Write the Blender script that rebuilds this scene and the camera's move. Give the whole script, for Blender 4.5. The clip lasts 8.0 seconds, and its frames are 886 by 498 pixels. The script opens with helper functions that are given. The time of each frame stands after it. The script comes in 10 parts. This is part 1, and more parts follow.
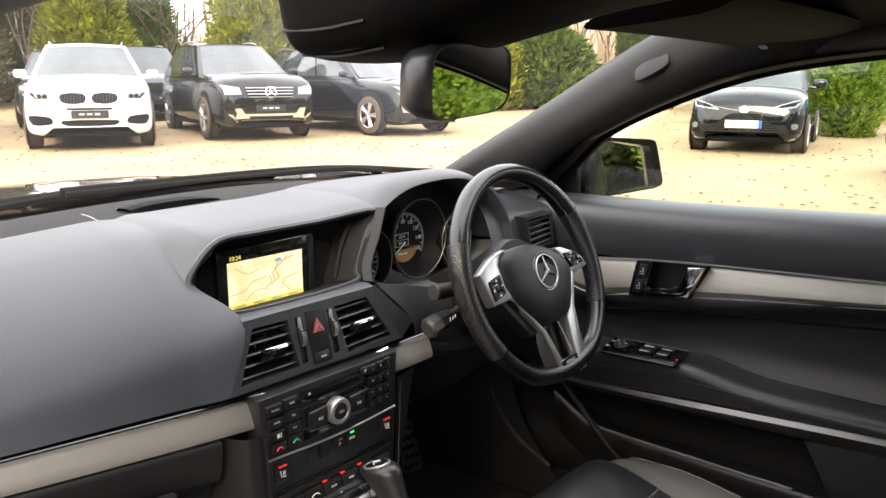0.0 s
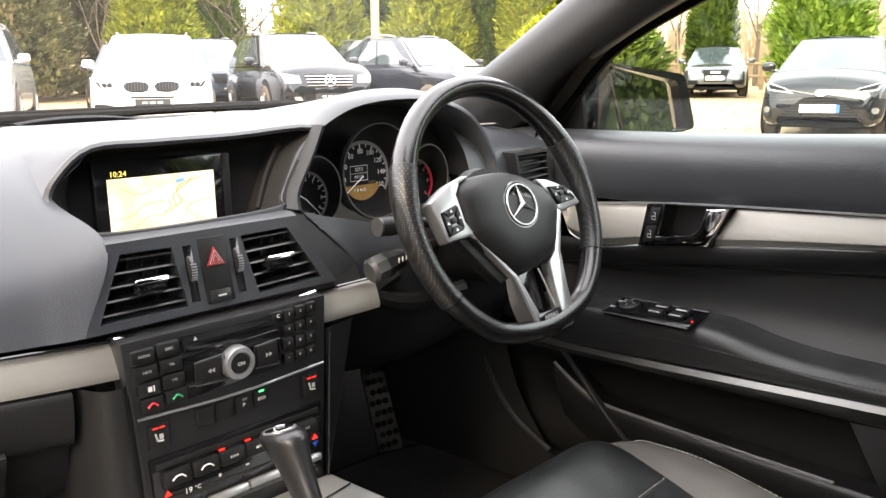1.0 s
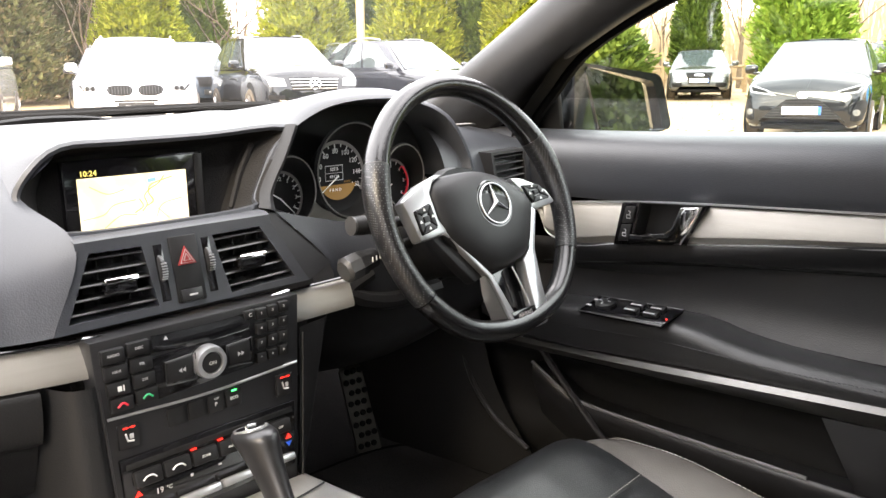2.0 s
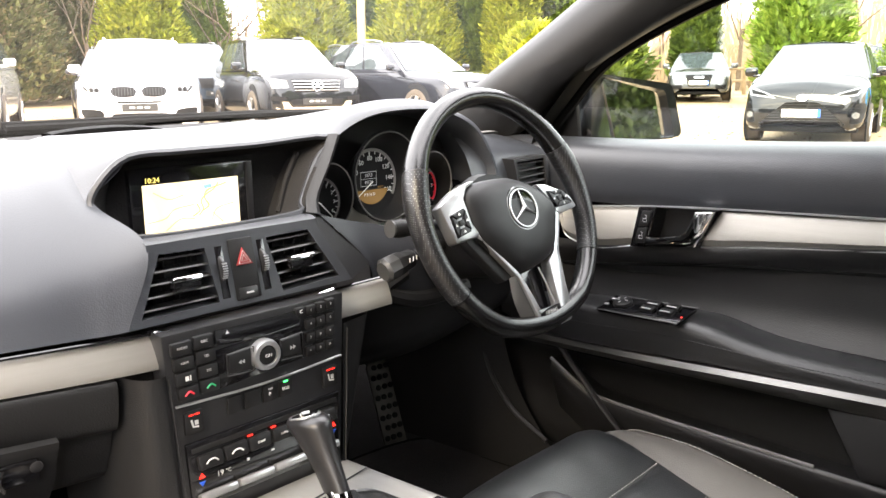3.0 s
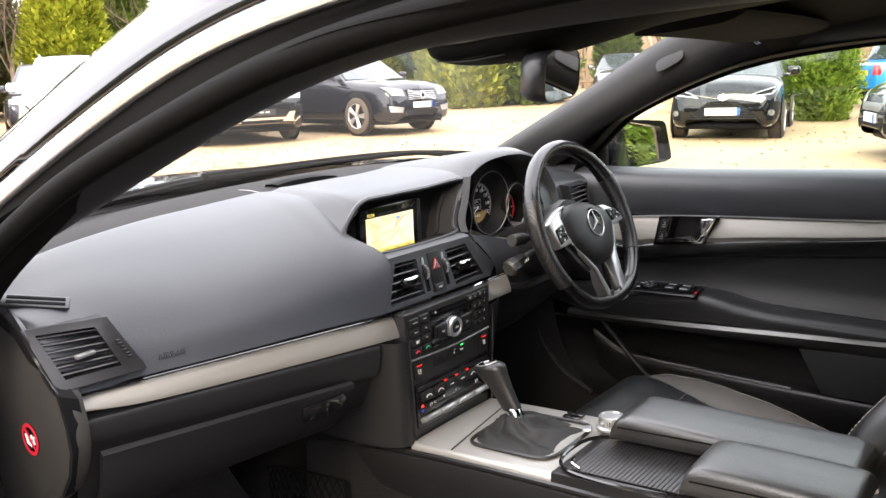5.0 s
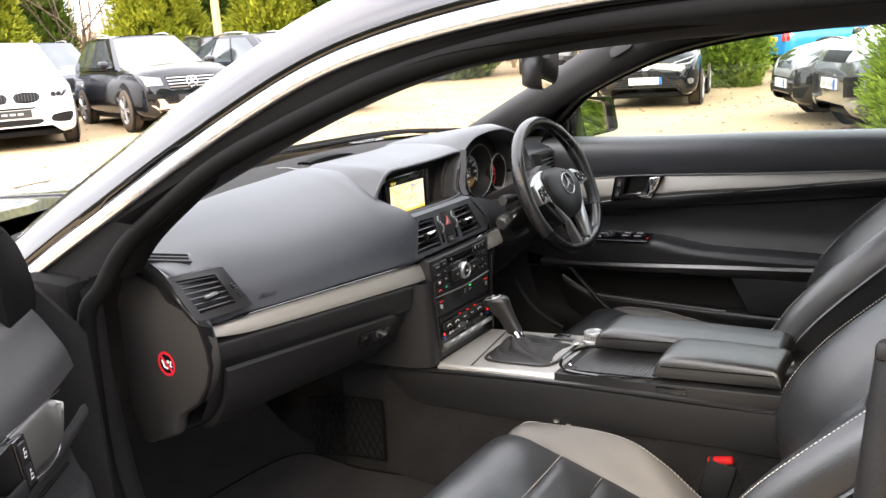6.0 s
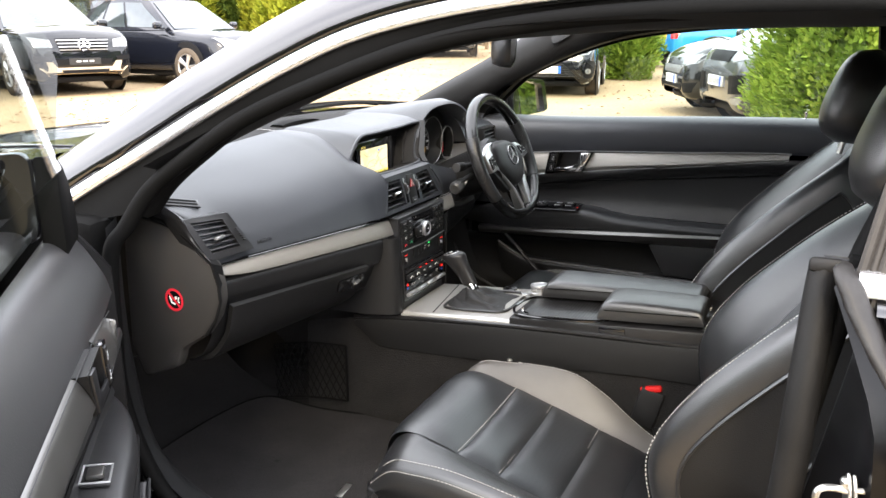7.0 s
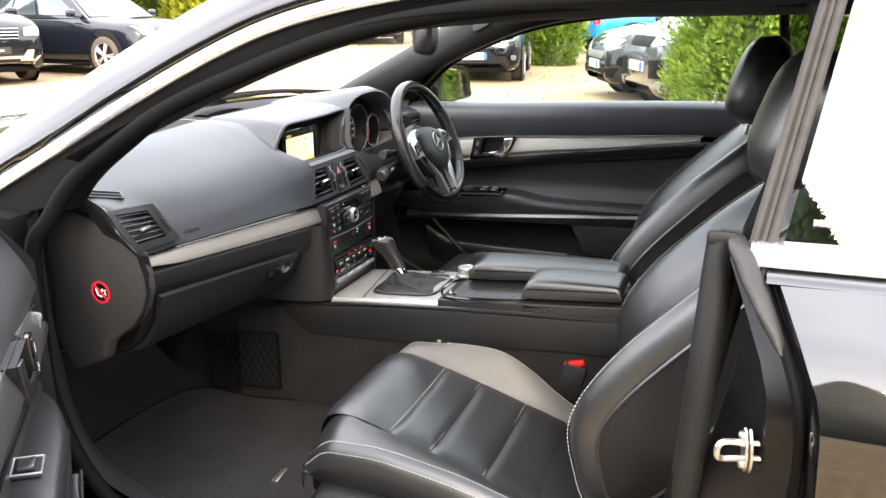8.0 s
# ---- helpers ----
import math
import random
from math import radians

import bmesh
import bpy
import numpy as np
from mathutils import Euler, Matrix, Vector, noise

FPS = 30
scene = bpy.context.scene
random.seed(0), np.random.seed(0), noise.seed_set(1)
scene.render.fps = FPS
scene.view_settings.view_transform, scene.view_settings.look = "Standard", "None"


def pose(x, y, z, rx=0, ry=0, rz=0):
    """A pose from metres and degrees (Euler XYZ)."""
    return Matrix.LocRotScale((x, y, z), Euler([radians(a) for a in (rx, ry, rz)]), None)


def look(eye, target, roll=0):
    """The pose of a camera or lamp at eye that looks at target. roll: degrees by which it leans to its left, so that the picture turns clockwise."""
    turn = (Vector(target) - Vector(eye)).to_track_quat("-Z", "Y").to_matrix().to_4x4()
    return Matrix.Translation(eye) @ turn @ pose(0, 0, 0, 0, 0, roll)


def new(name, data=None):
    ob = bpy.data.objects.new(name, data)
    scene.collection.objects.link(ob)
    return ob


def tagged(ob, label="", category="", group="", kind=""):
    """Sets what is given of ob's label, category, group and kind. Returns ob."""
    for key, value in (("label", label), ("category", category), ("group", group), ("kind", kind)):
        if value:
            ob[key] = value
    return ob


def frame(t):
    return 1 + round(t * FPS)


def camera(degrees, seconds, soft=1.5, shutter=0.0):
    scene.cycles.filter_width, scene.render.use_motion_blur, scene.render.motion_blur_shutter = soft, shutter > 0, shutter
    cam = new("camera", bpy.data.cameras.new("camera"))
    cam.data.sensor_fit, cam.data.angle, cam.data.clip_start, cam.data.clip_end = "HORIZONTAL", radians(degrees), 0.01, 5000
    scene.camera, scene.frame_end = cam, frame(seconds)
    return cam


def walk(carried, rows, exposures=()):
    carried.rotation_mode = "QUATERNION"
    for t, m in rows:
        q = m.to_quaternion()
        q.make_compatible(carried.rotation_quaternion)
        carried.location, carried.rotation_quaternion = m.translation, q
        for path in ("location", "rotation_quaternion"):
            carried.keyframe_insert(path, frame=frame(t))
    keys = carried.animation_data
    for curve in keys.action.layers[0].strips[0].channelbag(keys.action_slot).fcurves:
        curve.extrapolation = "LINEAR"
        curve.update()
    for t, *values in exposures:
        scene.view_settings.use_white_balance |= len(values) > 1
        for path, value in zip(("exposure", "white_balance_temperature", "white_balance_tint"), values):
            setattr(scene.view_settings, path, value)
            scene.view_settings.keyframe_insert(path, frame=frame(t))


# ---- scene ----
cam = camera(57.7, 8.0, soft=1.5)
METRES, EYE, TILT, LEAN, TURN = 1.65, 1.13, -12.0, 0.0, -50.0
ROWS = [
    (0.0, 0.0, 0.0, 0.0, 0.0, -0.0, 0.0),
    (0.5, 0.0545, 0.1031, -0.0341, 2.16, -0.48, 0.61),
    (1.0, 0.0878, 0.1358, -0.0501, 4.76, -0.42, -0.48),
    (1.2, 0.0947, 0.1392, -0.0490, 4.40, -0.55, -0.62),
    (2.3, 0.0961, 0.1328, -0.0545, 3.79, -0.12, -0.12),
    (2.5, 0.0906, 0.1265, -0.0547, 4.01, -0.38, -0.03),
    (3.0, 0.074, 0.0912, -0.0528, 3.75, -0.12, -0.29),
    (3.5, 0.0494, 0.0418, -0.0425, 4.35, 1.14, 0.54),
    (4.0, 0.0007, -0.0131, -0.0351, 5.45, 1.73, -0.22),
    (4.5, -0.0708, -0.0964, -0.0433, 3.32, 1.58, 1.07),
    (5.0, -0.1075, -0.2095, -0.044, -1.2, -0.08, 2.25),
    (5.2, -0.1225, -0.2475, -0.0524, -5.28, 0.04, 3.76),
    (6.3, -0.2516, -0.4532, -0.0631, -6.61, -2.93, 5.10),
    (6.5, -0.2821, -0.4684, -0.0684, -8.16, -3.39, 4.84),
    (7.0, -0.3309, -0.5029, -0.0796, -13.77, -3.86, 3.13),
    (7.5, -0.3317, -0.518, -0.0844, -17.4, -5.3, 3.26),
    (8.0, -0.3313, -0.5276, -0.0821, -18.7, -5.07, 4.32),
]
EXPOSURES = [(0.0, 2.17, 6900, 12), (0.5, 2.49, 6900, 12), (1.0, 2.89, 6900, 12), (2.5, 3.15, 6900, 12), (3.0, 3.18, 6900, 12), (3.5, 3.2, 6850, 12), (4.0, 2.85, 6800, 12), (4.5, 2.45, 6750, 12), (5.0, 2.43, 6700, 13), (6.5, 2.32, 6600, 11), (7.0, 2.37, 6500, 10), (8.0, 2.57, 6550, 11)]
walk(cam, [(t, pose(-0.66, 0, EYE, TILT, LEAN, TURN) @ pose(METRES * x, METRES * y, METRES * z, 90 + pitch, roll, yaw)) for t, x, y, z, yaw, pitch, roll in ROWS], EXPOSURES)

# ---- sky and sun ----
world = bpy.data.worlds.new("world")
scene.world = world
world.use_nodes = True
wn, wl = world.node_tree.nodes, world.node_tree.links
wn.clear()
w_out, w_bg = wn.new("ShaderNodeOutputWorld"), wn.new("ShaderNodeBackground")
w_sky = wn.new("ShaderNodeTexSky")
w_sky.sky_type, w_sky.sun_disc = "NISHITA", False
w_sky.sun_elevation, w_sky.sun_rotation = radians(28), radians(-100)
w_sky.dust_density, w_sky.ozone_density = 3.0, 1.0
w_co, w_noise, w_ramp = wn.new("ShaderNodeTexCoord"), wn.new("ShaderNodeTexNoise"), wn.new("ShaderNodeValToRGB")
w_map = wn.new("ShaderNodeMapping")
w_map.inputs["Scale"].default_value = (1.0, 1.0, 3.0)
w_noise.inputs["Scale"].default_value, w_noise.inputs["Detail"].default_value = 2.2, 6.0
w_ramp.color_ramp.elements[0].position, w_ramp.color_ramp.elements[0].color = 0.36, (0.55, 0.55, 0.55, 1)
w_ramp.color_ramp.elements[1].position, w_ramp.color_ramp.elements[1].color = 0.58, (1, 1, 1, 1)
w_mix = wn.new("ShaderNodeMix")
w_mix.data_type = "RGBA"
w_mix.inputs["B"].default_value = (10.0, 9.95, 10.55, 1)
wl.new(w_co.outputs["Generated"], w_map.inputs["Vector"])
wl.new(w_map.outputs["Vector"], w_noise.inputs["Vector"])
wl.new(w_noise.outputs["Fac"], w_ramp.inputs["Fac"])
wl.new(w_ramp.outputs["Color"], w_mix.inputs["Factor"])
wl.new(w_sky.outputs["Color"], w_mix.inputs["A"])
wl.new(w_mix.outputs["Result"], w_bg.inputs["Color"])
w_bg.inputs["Strength"].default_value = 0.143
wl.new(w_bg.outputs["Background"], w_out.inputs["Surface"])
sun = new("sun", bpy.data.lights.new("sun", "SUN"))
sun.data.energy, sun.data.angle, sun.data.color = 1.3, radians(22), (1.0, 0.85, 0.62)
sun.matrix_world = look((-20, -6, 14), (0, 0, 0))


# ---- materials ----
def mat(name, col, rough=0.5, metal=0.0, var=0.15, vscale=6.0, bump=0.0, bscale=400.0, btype="noise", coat=0.0, spec=0.5, fine=0.0, col2=None, stretch=(1, 1, 1), rvar=0.12):
    """A procedural surface: base colour with large and fine variation, uneven gloss and fine relief."""
    m = bpy.data.materials.new(name)
    m.use_nodes = True
    n, l = m.node_tree.nodes, m.node_tree.links
    b = n["Principled BSDF"]
    b.inputs["Metallic"].default_value = metal
    b.inputs["Roughness"].default_value = rough
    b.inputs["Specular IOR Level"].default_value = spec
    b.inputs["Coat Weight"].default_value = coat
    b.inputs["Coat Roughness"].default_value = 0.03
    co, mp = n.new("ShaderNodeTexCoord"), n.new("ShaderNodeMapping")
    mp.inputs["Scale"].default_value = stretch
    l.new(co.outputs["Object"], mp.inputs["Vector"])
    v = n.new("ShaderNodeTexNoise")
    v.inputs["Scale"].default_value, v.inputs["Detail"].default_value = vscale, 6.0
    l.new(mp.outputs["Vector"], v.inputs["Vector"])
    r = n.new("ShaderNodeMix")
    r.data_type = "RGBA"
    c2 = col2 or [min(1, c * (1 + 2 * var)) for c in col]
    r.inputs["A"].default_value = (*[c * (1 - var) for c in col], 1)
    r.inputs["B"].default_value = (*c2, 1)
    l.new(v.outputs["Fac"], r.inputs["Factor"])
    out = r.outputs["Result"]
    f = n.new("ShaderNodeTexNoise" if btype == "noise" else "ShaderNodeTexVoronoi")
    f.inputs["Scale"].default_value = bscale
    l.new(mp.outputs["Vector"], f.inputs["Vector"])
    height = f.outputs["Fac"] if btype == "noise" else f.outputs["Distance"]
    if fine:
        g = n.new("ShaderNodeMix")
        g.data_type, g.blend_type = "RGBA", "OVERLAY"
        g.inputs["Factor"].default_value = fine
        l.new(out, g.inputs["A"])
        l.new(height, g.inputs["B"])
        out = g.outputs["Result"]
    l.new(out, b.inputs["Base Color"])
    if rvar:
        q = n.new("ShaderNodeMapRange")
        q.inputs["To Min"].default_value, q.inputs["To Max"].default_value = max(0.02, rough * (1 - rvar)), min(1, rough * (1 + rvar))
        l.new(v.outputs["Fac"], q.inputs["Value"])
        l.new(q.outputs["Result"], b.inputs["Roughness"])
    if bump:
        u = n.new("ShaderNodeBump")
        u.inputs["Strength"].default_value, u.inputs["Distance"].default_value = bump, 0.002
        l.new(height, u.inputs["Height"])
        l.new(u.outputs["Normal"], b.inputs["Normal"])
    return m


def glow(name, col, strength):
    m = bpy.data.materials.new(name)
    m.use_nodes = True
    b = m.node_tree.nodes["Principled BSDF"]
    b.inputs["Base Color"].default_value = (*[c * 0.3 for c in col], 1)
    b.inputs["Emission Color"].default_value = (*col, 1)
    b.inputs["Emission Strength"].default_value = strength
    b.inputs["Roughness"].default_value = 0.25
    return m


def pane(name, tint, gloss=0.04, dust=0.0):
    """Thin clear glass: lets light straight through and mirrors a little at its surface."""
    m = bpy.data.materials.new(name)
    m.use_nodes = True
    n, l = m.node_tree.nodes, m.node_tree.links
    n.remove(n["Principled BSDF"])
    t, g, x, lw, mr = n.new("ShaderNodeBsdfTransparent"), n.new("ShaderNodeBsdfGlossy"), n.new("ShaderNodeMixShader"), n.new("ShaderNodeLayerWeight"), n.new("ShaderNodeMath")
    t.inputs["Color"].default_value = (*tint, 1)
    g.inputs["Roughness"].default_value = 0.01
    lw.inputs["Blend"].default_value = 0.18
    mr.operation, mr.use_clamp = "MULTIPLY_ADD", True
    mr.inputs[1].default_value, mr.inputs[2].default_value = 0.6, gloss
    l.new(lw.outputs["Facing"], mr.inputs[0])
    l.new(mr.outputs["Value"], x.inputs["Fac"])
    l.new(t.outputs["BSDF"], x.inputs[1])
    l.new(g.outputs["BSDF"], x.inputs[2])
    out = x.outputs["Shader"]
    # a pale translucent share stands in for the glare on the glass
    if dust:
        f, y = n.new("ShaderNodeBsdfTranslucent"), n.new("ShaderNodeMixShader")
        f.inputs["Color"].default_value = (0.9, 0.86, 0.78, 1)
        y.inputs["Fac"].default_value = dust
        l.new(out, y.inputs[1])
        l.new(f.outputs["BSDF"], y.inputs[2])
        out = y.outputs["Shader"]
    l.new(out, n["Material Output"].inputs["Surface"])
    return m


def dotted(name, col, rough, spec, scale, pale):
    """Leather with rows of small punched holes."""
    m = mat(name, col, rough, bump=0.15, bscale=600, btype="voronoi", var=0.25, vscale=14, spec=spec)
    n, l = m.node_tree.nodes, m.node_tree.links
    b = n["Principled BSDF"]
    src = b.inputs["Base Color"].links[0].from_socket
    co, v, r, x = n.new("ShaderNodeTexCoord"), n.new("ShaderNodeTexVoronoi"), n.new("ShaderNodeMapRange"), n.new("ShaderNodeMix")
    v.inputs["Scale"].default_value, v.inputs["Randomness"].default_value = scale, 0.12
    r.inputs["From Min"].default_value, r.inputs["From Max"].default_value = 0.22, 0.30
    r.inputs["To Min"].default_value, r.inputs["To Max"].default_value = 1.0, 0.0
    x.data_type = "RGBA"
    x.inputs["B"].default_value = (pale, pale, pale, 1)
    l.new(co.outputs["Object"], v.inputs["Vector"])
    l.new(v.outputs["Distance"], r.inputs["Value"])
    l.new(r.outputs["Result"], x.inputs["Factor"])
    l.new(src, x.inputs["A"])
    l.new(x.outputs["Result"], b.inputs["Base Color"])
    return m


DASH = mat("soft_dash_plastic", (0.024, 0.0262, 0.0312), 0.44, var=0.12, vscale=5, bump=0.10, bscale=600, btype="voronoi", spec=0.66)
DARK = mat("black_hard_plastic", (0.0108, 0.0108, 0.0112), 0.5, bump=0.15, bscale=1100, spec=0.3)
PANEL = mat("satin_black_panel", (0.014, 0.014, 0.015), 0.36, bump=0.03, bscale=900)
PADSKIN = mat("fine_grain_airbag_skin", (0.012, 0.012, 0.0125), 0.5, bump=0.06, bscale=1400, btype="voronoi", spec=0.4)
STALKTIP = mat("grey_stalk_plastic", (0.035, 0.035, 0.035), 0.4, var=0.2, vscale=60)
GLOSS = mat("gloss_black", (0.006, 0.006, 0.007), 0.12, coat=0.5, var=0.1)
CARDSOFT = mat("soft_door_card", (0.0185, 0.0185, 0.0192), 0.40, var=0.15, vscale=6, bump=0.12, bscale=600, btype="voronoi", spec=0.5)
LOWDASH = mat("lower_dash_plastic", (0.0100, 0.0100, 0.0104), 0.48, var=0.15, vscale=6, bump=0.12, bscale=600, btype="voronoi", spec=0.4)
EDGEMETAL = mat("satin_edge_metal", (0.15, 0.147, 0.14), 0.36, 0.85, var=0.1, vscale=30, bump=0.05, bscale=900)
KEYMAT = mat("rubbery_key_plastic", (0.010, 0.010, 0.0105), 0.45, spec=0.3, bump=0.05, bscale=1500)
ALU = mat("brushed_aluminium", (0.29, 0.275, 0.25), 0.5, 0.55, var=0.08, vscale=30, bump=0.15, bscale=500, stretch=(0.15, 0.15, 5), spec=0.4)
SILVER = mat("silver_painted_plastic", (0.45, 0.455, 0.46), 0.32, 0.75, var=0.05, vscale=60, bump=0.03, bscale=1800)
BRIGHTTRIM = mat("satin_bright_trim", (0.80, 0.80, 0.81), 0.24, 0.9, var=0.04, vscale=20)
CHROME = mat("chrome", (0.78, 0.78, 0.79), 0.08, 1.0, var=0.04)
LEATHER = mat("black_leather", (0.0165, 0.0165, 0.0172), 0.36, var=0.3, vscale=16, bump=0.14, bscale=480, btype="voronoi", spec=1.0)
RIMLEATHER = mat("smooth_worn_leather", (0.006, 0.006, 0.0062), 0.24, var=0.25, vscale=25, bump=0.08, bscale=420, btype="voronoi", spec=0.6)
THREAD = mat("grey_thread", (0.47, 0.455, 0.43), 0.85, bump=0.2, bscale=3000)
CARPET = mat("black_carpet", (0.0078, 0.0074, 0.0074), 0.95, var=0.8, vscale=15, bump=1.0, bscale=380, fine=0.8, spec=0.25)
VELOUR = mat("black_mat_pile", (0.021, 0.0198, 0.0198), 0.97, var=0.45, vscale=9, bump=1.0, bscale=450, fine=0.7, spec=0.15)
RUBBER = mat("black_rubber", (0.003, 0.003, 0.0029), 0.7, var=0.3, vscale=22, bump=0.1, bscale=300, spec=0.07)
GREYRUBBER = mat("dusty_rubber", (0.030, 0.027, 0.024), 0.6, var=0.5, vscale=35, bump=0.15, bscale=200, spec=0.2)
FABRIC = mat("black_roof_lining", (0.006, 0.006, 0.0062), 0.9, bump=0.4, bscale=900, fine=0.2, spec=0.2)
PAINT = mat("black_car_paint", (0.0025, 0.0025, 0.003), 0.3, 0.0, var=0.05, coat=1.0, rvar=0.05, spec=0.1)
PAINT.node_tree.nodes["Principled BSDF"].inputs["Coat IOR"].default_value = 1.8
RED = mat("red_plastic", (0.5, 0.012, 0.012), 0.35, var=0.1)
STICKRED = mat("red_sticker", (0.62, 0.02, 0.04), 0.45)
WHITE = mat("white_print", (0.72, 0.72, 0.7), 0.5, var=0.03)
GREYPRINT = mat("grey_print", (0.42, 0.42, 0.42), 0.5, var=0.03)
AMBER = glow("amber_display", (0.48, 0.29, 0.10), 0.03)
GAUGEWHITE = mat("gauge_print", (0.6, 0.6, 0.58), 0.5, var=0.02)
LEDRED = glow("red_led", (1.0, 0.03, 0.02), 0.34)
LEDGREEN = glow("green_led", (0.05, 1.0, 0.2), 0.5)
BLUELAMP = mat("blue_print", (0.03, 0.12, 0.7), 0.4)
STEEL = mat("zinc_plated_steel", (0.62, 0.61, 0.58), 0.3, 0.95, var=0.15, vscale=60, bump=0.1, bscale=600)
CLEAR = pane("windscreen_glass", (0.95, 0.97, 0.96), 0.02, 0.006)
TINTED = pane("side_glass", (0.74, 0.82, 0.78), 0.12)
QUARTER = pane("quarter_glass", (0.16, 0.20, 0.19), 0.22)
MIRROR = mat("mirror_glass", (0.8, 0.82, 0.82), 0.02, 1.0, var=0.0, rvar=0)
NET = mat("black_net_cord", (0.0025, 0.0025, 0.0025), 0.9, spec=0.1)


# ---- building helpers ----
WORLDBASE = {}


def thing(name, base, label, category, group="", kind=""):
    """An Empty at the base of a thing whose parts are modelled in the place's own coordinates."""
    e = new(name)
    e.location = base
    e.empty_display_size = 0.05
    WORLDBASE[name if e.name == name else e.name] = Vector(base)
    return tagged(e, label, category, group, kind)


def mesh_from(name, bm, material, sharp=38):
    bmesh.ops.recalc_face_normals(bm, faces=bm.faces[:])
    me = bpy.data.meshes.new(name)
    bm.to_mesh(me)
    bm.free()
    for p in me.polygons:
        p.use_smooth = True
    me.set_sharp_from_angle(angle=radians(sharp))
    me.materials.append(material)
    return me


def part(name, bm, material, parent=None, label="", sharp=38):
    ob = new(name, mesh_from(name, bm, material, sharp))
    if parent is not None:
        ob.parent = parent
        if parent.name in WORLDBASE:
            ob.matrix_parent_inverse = Matrix.Translation(-WORLDBASE[parent.name])
    return tagged(ob, label)


def B():
    return bmesh.new()


def rbox(bm, c, s, b=0.002, m=None, seg=2):
    """A block with rounded edges, centre c, full size s."""
    t = bmesh.new()
    bmesh.ops.create_cube(t, size=1.0)
    for v in t.verts:
        v.co = Vector((v.co.x * s[0], v.co.y * s[1], v.co.z * s[2]))
    if b > 0:
        bmesh.ops.bevel(t, geom=t.edges[:], offset=min(b, min(s) * 0.45), segments=seg, affect="EDGES", profile=0.5)
    k = Matrix.Translation(c) if m is None else Matrix.Translation(c) @ m
    t.transform(k)
    join(bm, t)
    return bm


def join(bm, other):
    me = bpy.data.meshes.new("tmp")
    other.to_mesh(me)
    other.free()
    bm.from_mesh(me)
    bpy.data.meshes.remove(me)


def crv(pts, n, closed=False):
    """n points of a smooth curve through pts."""
    p = [Vector(q) for q in pts]
    k = len(p)
    out = []
    spans = k if closed else k - 1
    for i in range(n):
        t = i / n * spans if closed else i / (n - 1) * spans
        j = min(int(t), spans - 1)
        f = t - j
        if closed:
            a, b, c, d = p[(j - 1) % k], p[j % k], p[(j + 1) % k], p[(j + 2) % k]
        else:
            b, c = p[j], p[j + 1]
            a = p[j - 1] if j > 0 else b * 2 - c
            d = p[j + 2] if j + 2 < k else c * 2 - b
        out.append(0.5 * ((2 * b) + (c - a) * f + (2 * a - 5 * b + 4 * c - d) * f * f + (3 * b - a - 3 * c + d) * f ** 3))
    return out


def grid(bm, rows, close_v=False, close_u=False):
    """A sheet through rows of points."""
    vs = [[bm.verts.new(p) for p in r] for r in rows]
    nu, nv = len(vs), len(vs[0])
    for i in range(nu if close_u else nu - 1):
        for j in range(nv if close_v else nv - 1):
            a, b, c, d = vs[i][j], vs[(i + 1) % nu][j], vs[(i + 1) % nu][(j + 1) % nv], vs[i][(j + 1) % nv]
            try:
                bm.faces.new((a, b, c, d))
            except ValueError:
                pass
    return vs


def sheet(stations, nu, nv):
    """Rows of a smooth surface through stations, each a list of the same number of points."""
    cols = [crv(s, nv) for s in stations]
    rows = [crv([c[j] for c in cols], nu) for j in range(nv)]
    return [[rows[j][i] for j in range(nv)] for i in range(nu)]


def thicken(bm, d):
    bmesh.ops.recalc_face_normals(bm, faces=bm.faces[:])
    bmesh.ops.solidify(bm, geom=bm.faces[:], thickness=d)
    return bm


def tube(bm, pts, r, n=10, closed=False, flat=1.0, up=None):
    """A round bar along pts; r one radius or one for each point; flat squeezes it along up."""
    p = [Vector(q) for q in pts]
    k = len(p)
    rows, ref = [], Vector(up) if up is not None else None
    for i in range(k):
        a = p[(i - 1) % k] if closed or i > 0 else p[i]
        b = p[(i + 1) % k] if closed or i < k - 1 else p[i]
        t = (b - a).normalized()
        if ref is None:
            ref = Vector((0, 0, 1)) if abs(t.z) < 0.9 else Vector((1, 0, 0))
        u = (ref - t * ref.dot(t)).normalized()
        if up is None:
            ref = u
        w = t.cross(u)
        rr = r[i] if isinstance(r, (list, tuple)) else r
        rows.append([p[i] + (u * math.cos(2 * math.pi * j / n) * flat + w * math.sin(2 * math.pi * j / n)) * rr for j in range(n)])
    vs = grid(bm, rows, close_v=True, close_u=closed)
    if not closed:
        for e in (vs[0], vs[-1]):
            try:
                bm.faces.new(e)
            except ValueError:
                pass
    return bm


def lathe(bm, prof, origin, axis=(0, 0, 1), n=24, cap=True):
    """A turned body: prof is rows of (radius, height along axis)."""
    q = Vector(axis).normalized().to_track_quat("Z", "Y").to_matrix()
    o = Vector(origin)
    rows = [[o + q @ Vector((max(r, 1e-5) * math.cos(2 * math.pi * j / n), max(r, 1e-5) * math.sin(2 * math.pi * j / n), h)) for j in range(n)] for r, h in prof]
    vs = grid(bm, rows, close_v=True)
    if cap:
        for e in (vs[0], vs[-1]):
            try:
                bm.faces.new(e)
            except ValueError:
                pass
    bmesh.ops.remove_doubles(bm, verts=bm.verts[:], dist=2e-5)
    return bm


